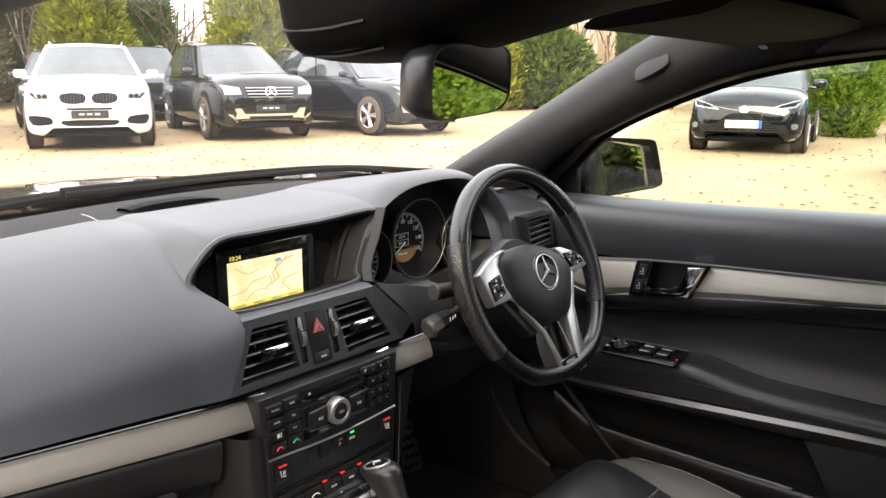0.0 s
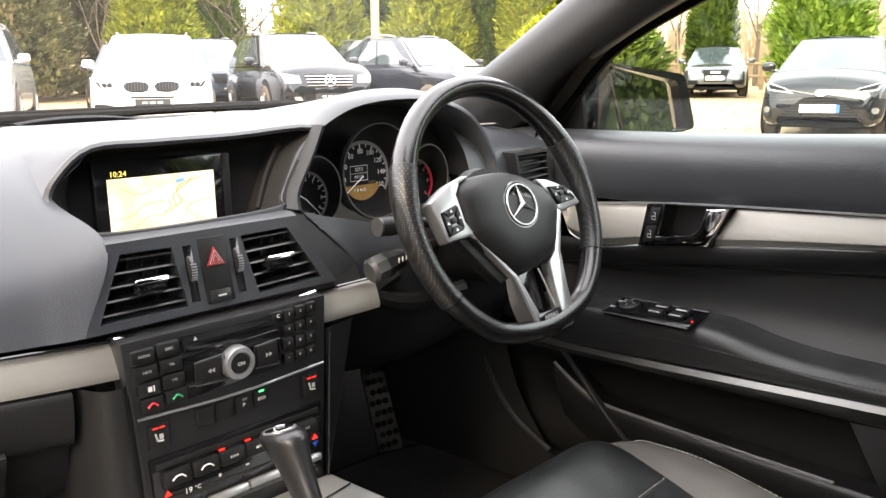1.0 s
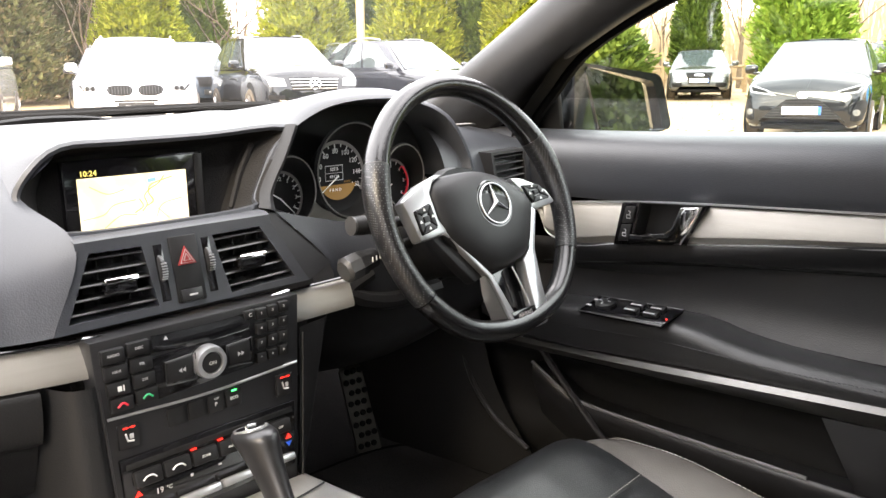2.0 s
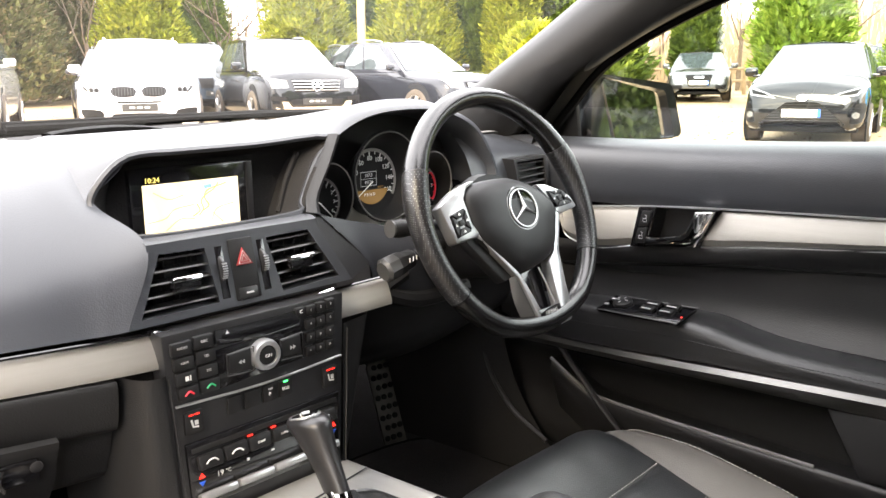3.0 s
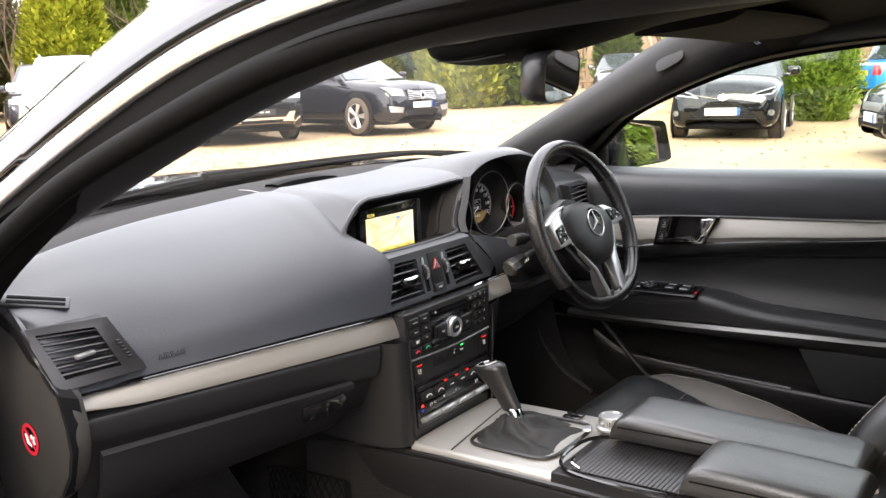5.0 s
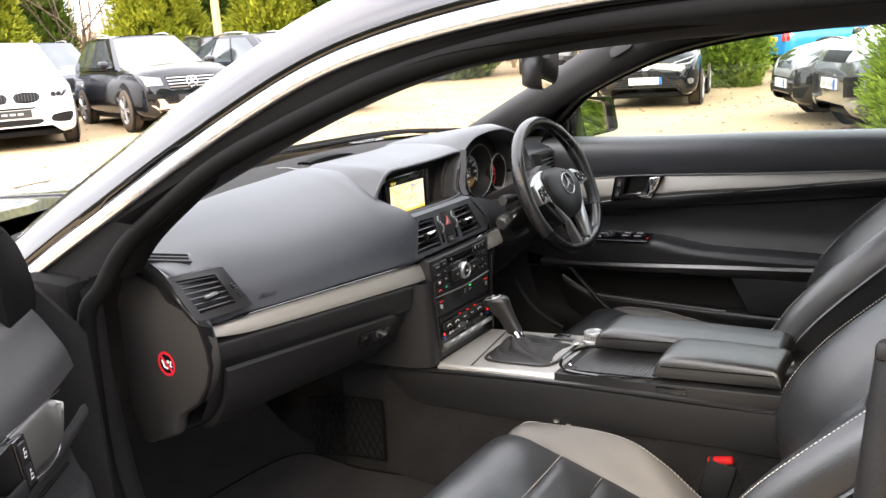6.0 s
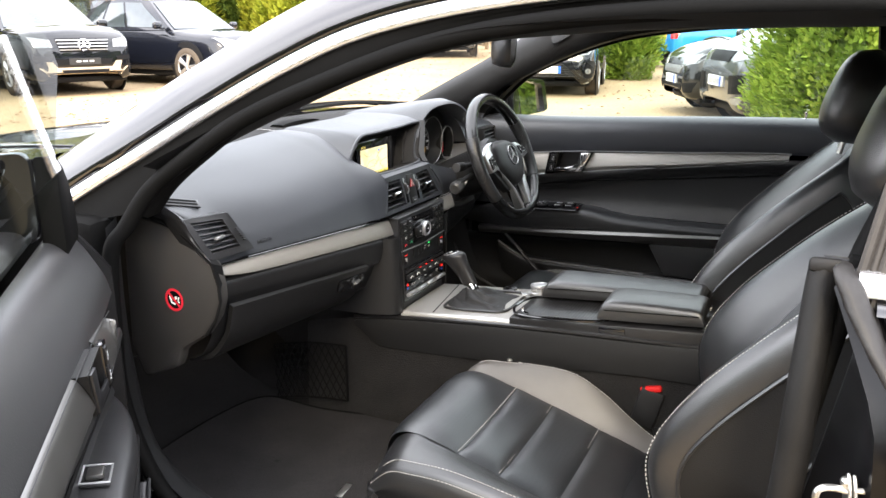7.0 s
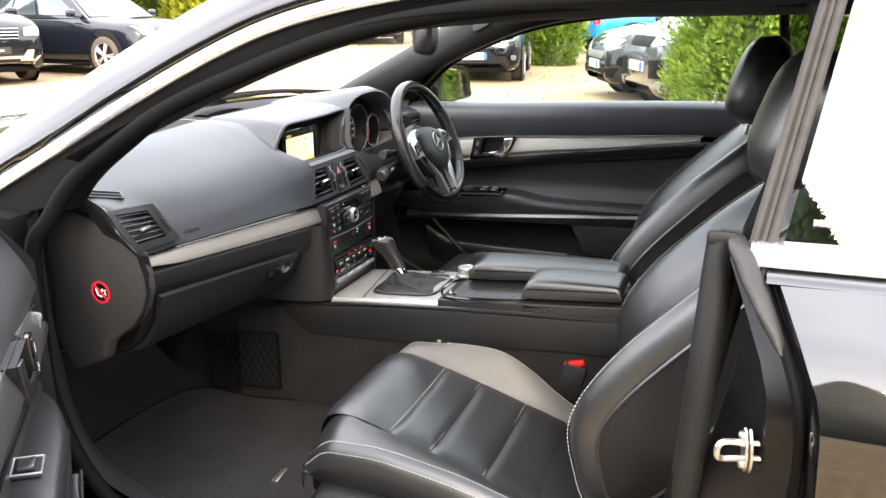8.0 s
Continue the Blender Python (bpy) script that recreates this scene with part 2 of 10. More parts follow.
def slab(bm, pts, vec, bevel=0.0):
    """A flat piece of the outline pts, as thick as vec, with its edges broken."""
    t = bmesh.new()
    f = t.faces.new([t.verts.new(p) for p in pts])
    g = bmesh.ops.extrude_face_region(t, geom=[f])
    bmesh.ops.translate(t, verts=[v for v in g["geom"] if isinstance(v, bmesh.types.BMVert)], vec=vec)
    bmesh.ops.recalc_face_normals(t, faces=t.faces[:])
    if bevel:
        bmesh.ops.bevel(t, geom=t.edges[:], offset=bevel, segments=2, affect="EDGES", profile=0.5)
    join(bm, t)
    return bm


def stitch(bm, pts, step=0.0044, r=0.0006, gap=0.42):
    """A row of stitches along pts."""
    p = [Vector(q) for q in pts]
    for a, b in zip(p, p[1:]):
        ln = (b - a).length
        k = max(1, int(round(ln / step)))
        for i in range(k):
            tube(bm, [a.lerp(b, (i + gap / 2) / k), a.lerp(b, (i + 1 - gap / 2) / k)], r, 4)
    return bm


def letters(text, size, m, material, parent, name="lettering", label="", align="CENTER", depth=0.0002):
    """Writing in the built-in font, laid in the plane of m (its x to the right, its y up)."""
    c = bpy.data.curves.new("txt", "FONT")
    c.body, c.size, c.align_x, c.align_y, c.extrude = text, size, align, "CENTER", depth
    c.resolution_u = 2
    o = bpy.data.objects.new("txt", c)
    me = bpy.data.meshes.new_from_object(o)
    bpy.data.objects.remove(o)
    bpy.data.curves.remove(c)
    me.transform(m)
    me.materials.clear()
    me.materials.append(material)
    me.name = name
    ob = new(name, me)
    ob.parent = parent
    if parent.name in WORLDBASE:
        ob.matrix_parent_inverse = Matrix.Translation(-WORLDBASE[parent.name])
    return tagged(ob, label)


def face_m(o, right, up):
    """A frame at o whose x is right and y is up."""
    x = Vector(right).normalized()
    y = (Vector(up) - x * Vector(up).dot(x)).normalized()
    z = x.cross(y)
    return Matrix(((x.x, y.x, z.x, o[0]), (x.y, y.y, z.y, o[1]), (x.z, y.z, z.z, o[2]), (0, 0, 0, 1)))


def lerp(a, b, t):
    return a + (b - a) * t


def smooth01(t):
    t = min(1, max(0, t))
    return t * t * (3 - 2 * t)


# ---- the coupe: body shell ----
def side_pt(s, d, y, z):
    """A point on the leaning side of the cabin, d metres out from the door line (s: -1 the open side, +1 the driver's)."""
    return Vector((s * (0.70 + d - 0.45 * (z - 0.93)), y, z))


body = thing("coupe_body", (0, 0.4, 0), "black coupe body shell with pillars, sills and bonnet", "car body", kind="structure")
RAIL = [(0.93, 0.83), (0.884, 0.873), (0.855, 0.918), (0.799, 0.968), (0.706, 1.039), (0.563, 1.1), (0.427, 1.141), (0.28, 1.163), (0.097, 1.175), (-0.2, 1.178), (-0.5, 1.165), (-0.8, 1.12), (-1.05, 1.03), (-1.2, 0.95)]


# open side: the opening's edge and the lower edge of the bright trim
RAIL_P = RAIL[1:6] + [(0.427, 1.149), (0.28, 1.178), (0.097, 1.194), (-0.2, 1.198), (-0.5, 1.185), (-0.8, 1.13), (-1.05, 1.04), (-1.2, 0.96)]
OUTER = [(1.10, 0.840), (1.02, 0.892), (0.90, 0.962), (0.78, 1.033), (0.655, 1.10), (0.547, 1.147), (0.43, 1.178), (0.28, 1.201), (0.097, 1.214), (-0.2, 1.218), (-0.5, 1.202), (-0.8, 1.15), (-1.05, 1.06), (-1.2, 0.98)]


def rail_sections(s, prof, n=60, line=RAIL):
    """Rows along the pillar and roof rail; prof gives (outward in the side's plane, out of the plane)."""
    path = crv([(0, y, z) for y, z in line], n)
    rows = []
    for i, p in enumerate(path):
        a, b = path[max(0, i - 1)], path[min(n - 1, i + 1)]
        t = (b - a).normalized()
        nrm = Vector((0, -t.z, t.y)) if t.y > 0 else Vector((0, t.z, -t.y))
        if nrm.z < 0 and nrm.y < 0:
            nrm = -nrm
        rows.append([side_pt(s, q, p.y + nrm.y * o, p.z + nrm.z * o) for o, q in prof])
    return rows


for s, nm in ((-1, "pillar"), (1, "pillar")):
    bm = B()
    grid(bm, rail_sections(s, [(0.0235, 0.004), (0.0255, 0.012), (0.034, 0.0175), (0.055, 0.0185), (0.078, 0.013), (0.095, 0.0), (0.102, -0.03)] if s < 0 else [(0.05, 0.0), (0.055, 0.012), (0.07, 0.012), (0.075, -0.005)], line=OUTER if s < 0 else RAIL[1:]))
    part("roof_rail", bm, PAINT if s < 0 else RUBBER, body, "black pillar and roof rail", 60)
    bm = B()
    if s < 0:
        inner = rail_sections(s, [(0.0, -0.05), (-0.004, -0.02), (0.004, -0.008), (0.015, -0.002)], line=RAIL_P)
        outer = rail_sections(s, [(-0.004, 0.004), (0.001, 0.006)], line=OUTER)
        grid(bm, [a + [a[-1].lerp(b[0], 0.5)] + b for a, b in zip(inner, outer)])
    else:
        grid(bm, rail_sections(s, [(0.0, -0.05), (-0.004, -0.02), (0.004, -0.008), (0.02, -0.002), (0.036, 0.004), (0.048, 0.006)], line=RAIL[1:]))
    part("rail_flange", bm, RUBBER, body, "matt black frame inside the pillar", 60)

# bright trim bead on the open side's rail
bm = B()
grid(bm, rail_sections(-1, [(-0.001, 0.003), (0.0, 0.0105), (0.002, 0.0130), (0.0195, 0.0152), (0.0225, 0.0135), (0.0235, 0.006)], line=OUTER))
part("trim_strip", bm, BRIGHTTRIM, body, "bright metal trim strip along the roof rail", 60)

# rubber seal round the open doorway
SEAL = [(-0.735, 0.90, 0.86), (-0.712, 0.866, 0.918), (-0.687, 0.808, 0.969), (-0.651, 0.709, 1.037), (-0.624, 0.566, 1.098), (-0.603, 0.43, 1.145), (-0.588, 0.28, 1.175), (-0.582, 0.097, 1.191), (-0.58, -0.15, 1.195),
        (-0.592, -0.212, 1.172), (-0.66, -0.193, 1.02), (-0.712, -0.160, 0.92), (-0.766, -0.130, 0.78), (-0.785, -0.105, 0.62), (-0.785, -0.08, 0.46), (-0.765, 0.0, 0.36), (-0.755, 0.12, 0.325), (-0.755, 0.35, 0.315),
        (-0.755, 0.6, 0.32), (-0.757, 0.78, 0.35), (-0.76, 0.87, 0.42), (-0.76, 0.925, 0.555), (-0.76, 0.925, 0.70), (-0.755, 0.918, 0.82)]
bm = B()
tube(bm, crv(SEAL, 160, True), 0.0135, 10, True)
part("door_seal", bm, RUBBER, body, "black rubber door seal round the opening")
bm = B()
tube(bm, crv([side_pt(1, 0.0, y, z) for y, z in RAIL[1:10]], 60), 0.011, 8)
tube(bm, crv([side_pt(1, 0, -0.2, 1.178), side_pt(1, 0, -0.21, 1.05), side_pt(1, 0, -0.19, 0.93)], 12), 0.013, 8)
part("door_seal", bm, RUBBER, body)

# pillar linings on both sides of the windscreen
UP = [(0.70, 1.17, 0.90), (0.671, 1.077, 0.95), (0.615, 0.82, 1.075), (0.56, 0.571, 1.198), (0.535, 0.44, 1.235), (0.50, 0.30, 1.245), (0.48, 0.0, 1.25), (0.47, -0.5, 1.24), (0.46, -1.0, 1.15)]
LO = [(0.705, 0.95, 0.90), (0.69, 0.87, 0.95), (0.641, 0.758, 1.012), (0.60, 0.58, 1.092), (0.583, 0.42, 1.145), (0.574, 0.28, 1.166), (0.574, 0.0, 1.178), (0.575, -0.5, 1.168), (0.58, -1.0, 1.06)]
for s in (1, -1):
    bm = B()
    stations = []
    for u, l in list(zip(UP, LO))[0 if s > 0 else 1:]:
        u, l = Vector(u), Vector(l)
        u = u if s > 0 else u.lerp(l, 0.4)
        inn = Vector((-0.028, -0.012, -0.016)) if s > 0 else Vector((-0.052, -0.018, -0.022))
        stations.append([(s * p.x, p.y, p.z) for p in (u + Vector((0.02, 0.03, 0.0)), u, u.lerp(l, 0.12) + inn * 0.55, u.lerp(l, 0.45) + inn, u.lerp(l, 0.8) + inn * 0.75, l + inn * 0.2, l + Vector((0.03, -0.005, 0.01)))])
    grid(bm, sheet(stations, 60, 24))
    part("pillar_lining", bm, DARK, body, "smooth black plastic pillar lining")
    if s > 0:
        bm = B()
        c = Vector((0.558, 0.590, 1.152)) + Vector((-0.009, -0.005, -0.004))
        m = face_m(c, (-0.11, -0.8, 0.38), (0.45, 0.25, 0.86))
        o = []
        for i in range(20):
            a = 2 * math.pi * i / 20
            ca, sa = math.cos(a), math.sin(a)
            o.append(m @ Vector((0.034 * math.copysign(abs(ca) ** 0.55, ca), 0.0155 * math.copysign(abs(sa) ** 0.55, sa), -0.003)))
        slab(bm, o, (m.to_3x3() @ Vector((0, 0, 0.004))), 0.0018)
        part("airbag_badge_plate", bm, DARK, body, "small raised oval cover on the pillar")

# roof: outer skin and lining
bm = B()
st = []
for y, z, w in [(0.46, 1.262, 0.53), (0.25, 1.305, 0.545), (-0.1, 1.325, 0.545), (-0.5, 1.31, 0.535), (-0.85, 1.25, 0.52), (-1.15, 1.16, 0.50)]:
    st.append([(x * w, y - 0.05 * x * x, z - 0.075 * abs(x) ** 2.6) for x in (-1, -0.8, -0.4, 0, 0.4, 0.8, 1)])
grid(bm, sheet(st, 24, 20))
thicken(bm, 0.02)
part("roof_skin", bm, PAINT, body)
bm = B()
st = []
for y, z, w in [(0.43, 1.225, 0.54), (0.3, 1.245, 0.56), (0.0, 1.262, 0.565), (-0.4, 1.255, 0.56), (-0.85, 1.2, 0.54), (-1.15, 1.11, 0.50)]:
    st.append([(x * w, y - 0.05 * x * x, z - 0.07 * abs(x) ** 3) for x in (-1, -0.8, -0.4, 0, 0.4, 0.8, 1)])
grid(bm, sheet(st, 24, 20))
part("roof_lining", bm, FABRIC, body, "black fabric roof lining")

# windscreen, header band and rear closing panels
WS = [[(-0.70, 1.10, 0.915), (-0.4, 1.27, 0.915), (0, 1.335, 0.915), (0.4, 1.27, 0.915), (0.70, 1.10, 0.915)],
      [(-0.62, 0.84, 1.085), (-0.33, 0.95, 1.10), (0, 0.985, 1.105), (0.33, 0.95, 1.10), (0.62, 0.84, 1.085)],
      [(-0.535, 0.44, 1.245), (-0.27, 0.50, 1.262), (0, 0.515, 1.268), (0.27, 0.50, 1.262), (0.535, 0.44, 1.245)]]
bm = B()
grid(bm, sheet(WS, 14, 20))
ws = part("windscreen", bm, CLEAR, body, "clear curved windscreen")
ws.visible_shadow = False
bm = B()
grid(bm, sheet([[(x, y - 0.005, z - 0.006) for x, y, z in WS[2]], [(x * 1.0, y - 0.12, z - 0.03) for x, y, z in WS[2]]], 8, 24))
thicken(bm, 0.012)
part("header_band", bm, GLOSS, body, "glossy black header trim above the windscreen")
bm = B()
rbox(bm, (0, -1.25, 0.62), (1.4, 0.06, 0.62), 0.02)
rbox(bm, (0, -1.0, 0.45), (1.3, 0.5, 0.28), 0.05)
part("rear_bench", bm, LEATHER, body, "plain black rear bench")

# cowl, bonnet and wings
bm = B()
st = []
for y, z in [(1.12, 0.905), (1.36, 0.915), (1.6, 0.90), (2.0, 0.865), (2.35, 0.80), (2.52, 0.70), (2.56, 0.55)]:
    w = 0.86 - 0.12 * smooth01((y - 1.9) / 0.7)
    st.append([(-w, y - 0.12, z - 0.17), (-w * 0.985, y - 0.10, z - 0.045), (-w * 0.85, y - 0.06, z - 0.004), (-w * 0.5, y, z + 0.004), (-w * 0.44, y, z + 0.012), (0, y + 0.02, z + 0.018),
               (w * 0.44, y, z + 0.012), (w * 0.5, y, z + 0.004), (w * 0.85, y - 0.06, z - 0.004), (w * 0.985, y - 0.10, z - 0.045), (w, y - 0.12, z - 0.17)])
st = st[1:]
grid(bm, sheet(st, 40, 60))
part("bonnet", bm, PAINT, body, "glossy black bonnet and wings")
bm = B()
st = [[(x, y + dy, z + dz) for x, y, z in [(-0.72, 1.09, 0.905), (-0.4, 1.25, 0.905), (0, 1.315, 0.905), (0.4, 1.25, 0.905), (0.72, 1.09, 0.905)]] for dy, dz in ((-0.03, 0.004), (0.0, 0.012), (0.02, 0.004), (0.12, -0.002))]
grid(bm, sheet(st, 10, 30))
part("cowl", bm, RUBBER, body, "black plastic cowl below the windscreen")
for a, b, c in (((-0.62, 1.16, 0.93), (-0.1, 1.36, 0.936), (0.06, 1.365, 0.93)), ((-0.05, 1.345, 0.945), (0.42, 1.25, 0.95), (0.64, 1.12, 0.935))):
    bm = B()
    tube(bm, crv([a, b, c], 16), 0.0065, 8)
    tube(bm, crv([Vector(a) + Vector((0, -0.02, -0.004)), Vector(b) + Vector((0, -0.03, 0.0)), Vector(b).lerp(Vector(c), 0.5) + Vector((0, -0.02, 0))], 12), 0.006, 6)
    part("wiper_arm", bm, RUBBER, body, "black windscreen wiper at rest")
for s in (-1, 1):
    bm = B()
    st = []
    for y, w in [(1.2, 0.86), (1.7, 0.885), (2.2, 0.86)]:
        st.append([(s * w, y, 0.78), (s * (w + 0.015), y, 0.6), (s * w, y, 0.3)])
    grid(bm, sheet(st, 8, 8))
    part("front_wing", bm, PAINT, body)

# floor pan, sills, firewall
bm = B()
rbox(bm, (0, 0.15, 0.235), (1.5, 2.8, 0.03), 0.004)
rbox(bm, (0, 1.55, 0.52), (1.42, 0.03, 0.60), 0.004)
part("floor_pan", bm, CARPET, body, "black carpeted floor of the cabin")
for s in (-1, 1):
    bm = B()
    rbox(bm, (s * 0.80, 0.4, 0.27), (0.13, 1.5, 0.13), 0.03)
    rbox(bm, (s * 0.715, 0.4, 0.28), (0.09, 1.4, 0.09), 0.02)
    part("sill", bm, PAINT if s < 0 else DARK, body, "door sill")
    bm = B()
    rbox(bm, (s * 0.735, 1.08, 0.575), (0.06, 0.26, 0.59), 0.02)
    part("door_post", bm, RUBBER, body, "black post in front of the door")
# kick panel and inner face of the doorway ahead of the seal
bm = B()
grid(bm, sheet([[(-0.755, 0.925, 0.86), (-0.75, 0.93, 0.6), (-0.752, 0.87, 0.42), (-0.75, 0.6, 0.325)], [(-0.70, 0.96, 0.87), (-0.69, 0.97, 0.6), (-0.69, 0.90, 0.40), (-0.69, 0.6, 0.30)], [(-0.66, 1.06, 0.87), (-0.65, 1.1, 0.6), (-0.65, 1.0, 0.3), (-0.65, 0.6, 0.25)]], 10, 24))
part("kick_panel", bm, DARK, body, "black lining at the front of the doorway")
# footwell carpet: bulkhead slope and tunnel skirt
for s in (-1, 1):
    bm = B()
    grid(bm, sheet([[(s * 0.66, 1.10, 0.252), (s * 0.66, 1.25, 0.30), (s * 0.66, 1.42, 0.50), (s * 0.66, 1.46, 0.74)], [(s * 0.10, 1.10, 0.252), (s * 0.10, 1.25, 0.30), (s * 0.10, 1.42, 0.50), (s * 0.10, 1.46, 0.74)]], 8, 14))
    part("footwell_carpet", bm, CARPET, body, "black carpet rising in the footwell")


# ---- rear quarter on the open side ----
quarter = thing("rear_quarter", (-0.82, -0.6, 0.25), "glossy black rear quarter panel with fixed side window", "car panel", kind="structure")


def LIP(z):
    """Front edge of the outer panel at height z: y."""
    k = [(0.30, -0.10), (0.42, -0.185), (0.55, -0.235), (0.68, -0.247), (0.80, -0.238), (0.86, -0.212), (0.93, -0.178), (0.955, -0.168)]
    for (a, b), (c, d) in zip(k, k[1:]):
        if z <= c:
            return lerp(b, d, (z - a) / (c - a))
    return k[-1][1]


def panel_x(z):
    """Side of the panel: a shoulder that leans in above the crease, an undercut below it."""
    if z > 0.775:
        return -(0.905 - 0.62 * (z - 0.775) - 0.3 * max(0, z - 0.84))
    return -(0.905 - 0.36 * min(0.775 - z, 0.16) - 0.05 * max(0, 0.615 - z))


bm = B()
rows = []
zs = [0.30 + (0.900 - 0.30) * i / 26 for i in range(27)]
for z in zs:
    y0 = LIP(z)
    row = [(panel_x(z) + 0.035, y0 + 0.012, z), (panel_x(z) + 0.012, y0 + 0.008, z), (panel_x(z) + 0.002, y0 + 0.001, z)]
    for k in range(1, 14):
        t = k / 13
        row.append((panel_x(z) - 0.012 * math.sin(t * 2.4) + 0.10 * t ** 3, y0 - 1.9 * t, z))
    rows.append(row)
grid(bm, rows)
part("outer_panel", bm, PAINT, quarter, "glossy black painted quarter panel mirroring sky and trees", 50)
# shoulder fold
bm = B()
rows = []
for k in range(15):
    y = -0.178 - 1.6 * k / 14
    x = panel_x(0.90)
    rows.append([(x, y, 0.900), (x + 0.006, y, 0.906), (x + 0.02, y, 0.910), (x + 0.07, y, 0.911)])
grid(bm, rows)
part("shoulder", bm, PAINT, quarter)
# belt trim
bm = B()
rows = []
for k in range(15):
    y = -0.160 - 1.5 * k / 14
    rows.append([(-0.786, y, 0.909), (-0.793, y, 0.913), (-0.791, y, 0.922), (-0.780, y, 0.934), (-0.755, y, 0.937)])
grid(bm, rows)
thicken(bm, 0.003)
part("belt_trim", bm, BRIGHTTRIM, quarter, "polished metal belt trim below the window")
# glass and its front edge strips
GA, GB = Vector((-0.768, -0.162, 0.930)), Vector((-0.628, -0.215, 1.20))
bm = B()
grid(bm, sheet([[GA + Vector((0, -0.03, 0)), GB + Vector((0, -0.03, 0))], [GA + Vector((0.01, -0.5, 0.0)), GB + Vector((0.02, -0.45, -0.01))], [GA + Vector((0.03, -1.0, 0.005)), GB + Vector((0.0, -0.7, -0.1))]], 10, 8))
g = part("quarter_window", bm, QUARTER, quarter, "dark tinted fixed quarter window with a small sticker")
bm = B()
d = (GB - GA)
for off, w, h in ((0.0, 0.0055, 0), (-0.009, 0.004, 0), (-0.018, 0.0055, 0)):
    tube(bm, [GA + Vector((-0.002, off, 0)) + d * t for t in (-0.12, 0.3, 0.7, 1.15)], w, 8)
part("window_edge_strip", bm, GREYRUBBER, quarter, "grey rubber strip on the front edge of the window")
# print inside the glass
bm = B()
grid(bm, sheet([[(0.72, -0.19, 0.30), (0.70, -0.19, 0.70), (0.66, -0.19, 0.93)], [(0.70, -0.8, 0.30), (0.68, -0.8, 0.70), (0.64, -0.8, 0.94)], [(0.62, -1.3, 0.30), (0.60, -1.3, 0.70), (0.56, -1.3, 0.95)]], 12, 8))
part("side_lining", bm, DARK, body, "dark lining beside the rear bench")
bm = B()
grid(bm, sheet([[(0.66, -0.19, 0.925), (0.56, -0.22, 1.17)], [(0.64, -0.8, 0.935), (0.55, -0.7, 1.13)], [(0.58, -1.25, 0.945), (0.54, -0.95, 1.05)]], 10, 6))
part("far_quarter_window", bm, QUARTER, body, "dark tinted quarter window")
bm = B()
rbox(bm, (0, -1.45, 0.93), (1.3, 0.5, 0.03), 0.01)
rbox(bm, (0, -1.22, 0.80), (1.2, 0.12, 0.34), 0.05)
part("parcel_shelf", bm, DARK, body, "black parcel shelf and rear backrest")
gm = face_m(GA + Vector((0.012, -0.075, 0.032)), (0.0, -1, 0.0), d)
bm = B()
for i in range(18):
    w = random.choice((0.0006, 0.001, 0.0014))
    rbox(bm, gm @ Vector((-0.016 + i * 0.0018, -0.005, 0)), (w, w, 0.007), 0, gm.to_3x3().to_4x4() @ Matrix.Rotation(radians(90), 4, "X"))
part("barcode", bm, GREYPRINT, g, "small white barcode on the glass")
bm = B()
for i in range(4):
    rbox(bm, gm @ Vector((0.0, 0.006 + 0.005 * i, 0)), (0.02 - 0.002 * i, 0.0004, 0.0006), 0, gm.to_3x3().to_4x4() @ Matrix.Rotation(radians(90), 4, "X"))
part("print_lines", bm, GREYPRINT, g)
# door jamb between seal and lip
bm = B()
rows = []
for i in range(22):
    z = 0.32 + (0.935 - 0.32) * i / 21
    y0 = LIP(z)
    xs = lerp(-0.785, -0.71, smooth01((z - 0.6) / 0.32))
    ys = lerp(-0.112, -0.168, smooth01((z - 0.55) / 0.37))
    rows.append([(panel_x(z) + 0.035, y0 + 0.012, z), (panel_x(z) + 0.045, y0 + 0.03, z), (panel_x(z) + 0.05, y0 + 0.05, z), (lerp(panel_x(z), xs, 0.75), lerp(y0, ys, 0.72) - 0.006, z), (xs, ys - 0.008, z), (xs + 0.03, ys - 0.01, z)])
grid(bm, rows)
part("door_jamb", bm, mat("dull_jamb_paint", (0.004, 0.004, 0.0045), 0.32, var=0.3, vscale=12, spec=0.25), quarter, "black painted door jamb")
bm = B()
tube(bm, crv([(panel_x(z) + 0.026, LIP(z) + 0.02, z) for z in (0.90, 0.86, 0.79, 0.68, 0.54, 0.42)], 30), 0.006, 8)
part("jamb_seal", bm, RUBBER, quarter, "thin rubber seal along the panel edge")
# thick rubber post of the door seal behind the seat
bm = B()
tube(bm, crv([(-0.735, -0.128, 0.925), (-0.752, -0.126, 0.863), (-0.772, -0.122, 0.785), (-0.782, -0.118, 0.70), (-0.785, -0.112, 0.61)], 24), [0.0165 + 0.0015 * min(1, k / 4) for k in range(24)], 14)
rbox(bm, (-0.735, -0.130, 0.926), (0.034, 0.036, 0.016), 0.005, Matrix.Rotation(0.25, 4, "Y"))
part("seal_post", bm, mat("worn_seal_rubber", (0.0075, 0.0072, 0.007), 0.55, var=0.4, vscale=25, bump=0.15, bscale=250, spec=0.25), quarter, "worn black rubber door seal post")
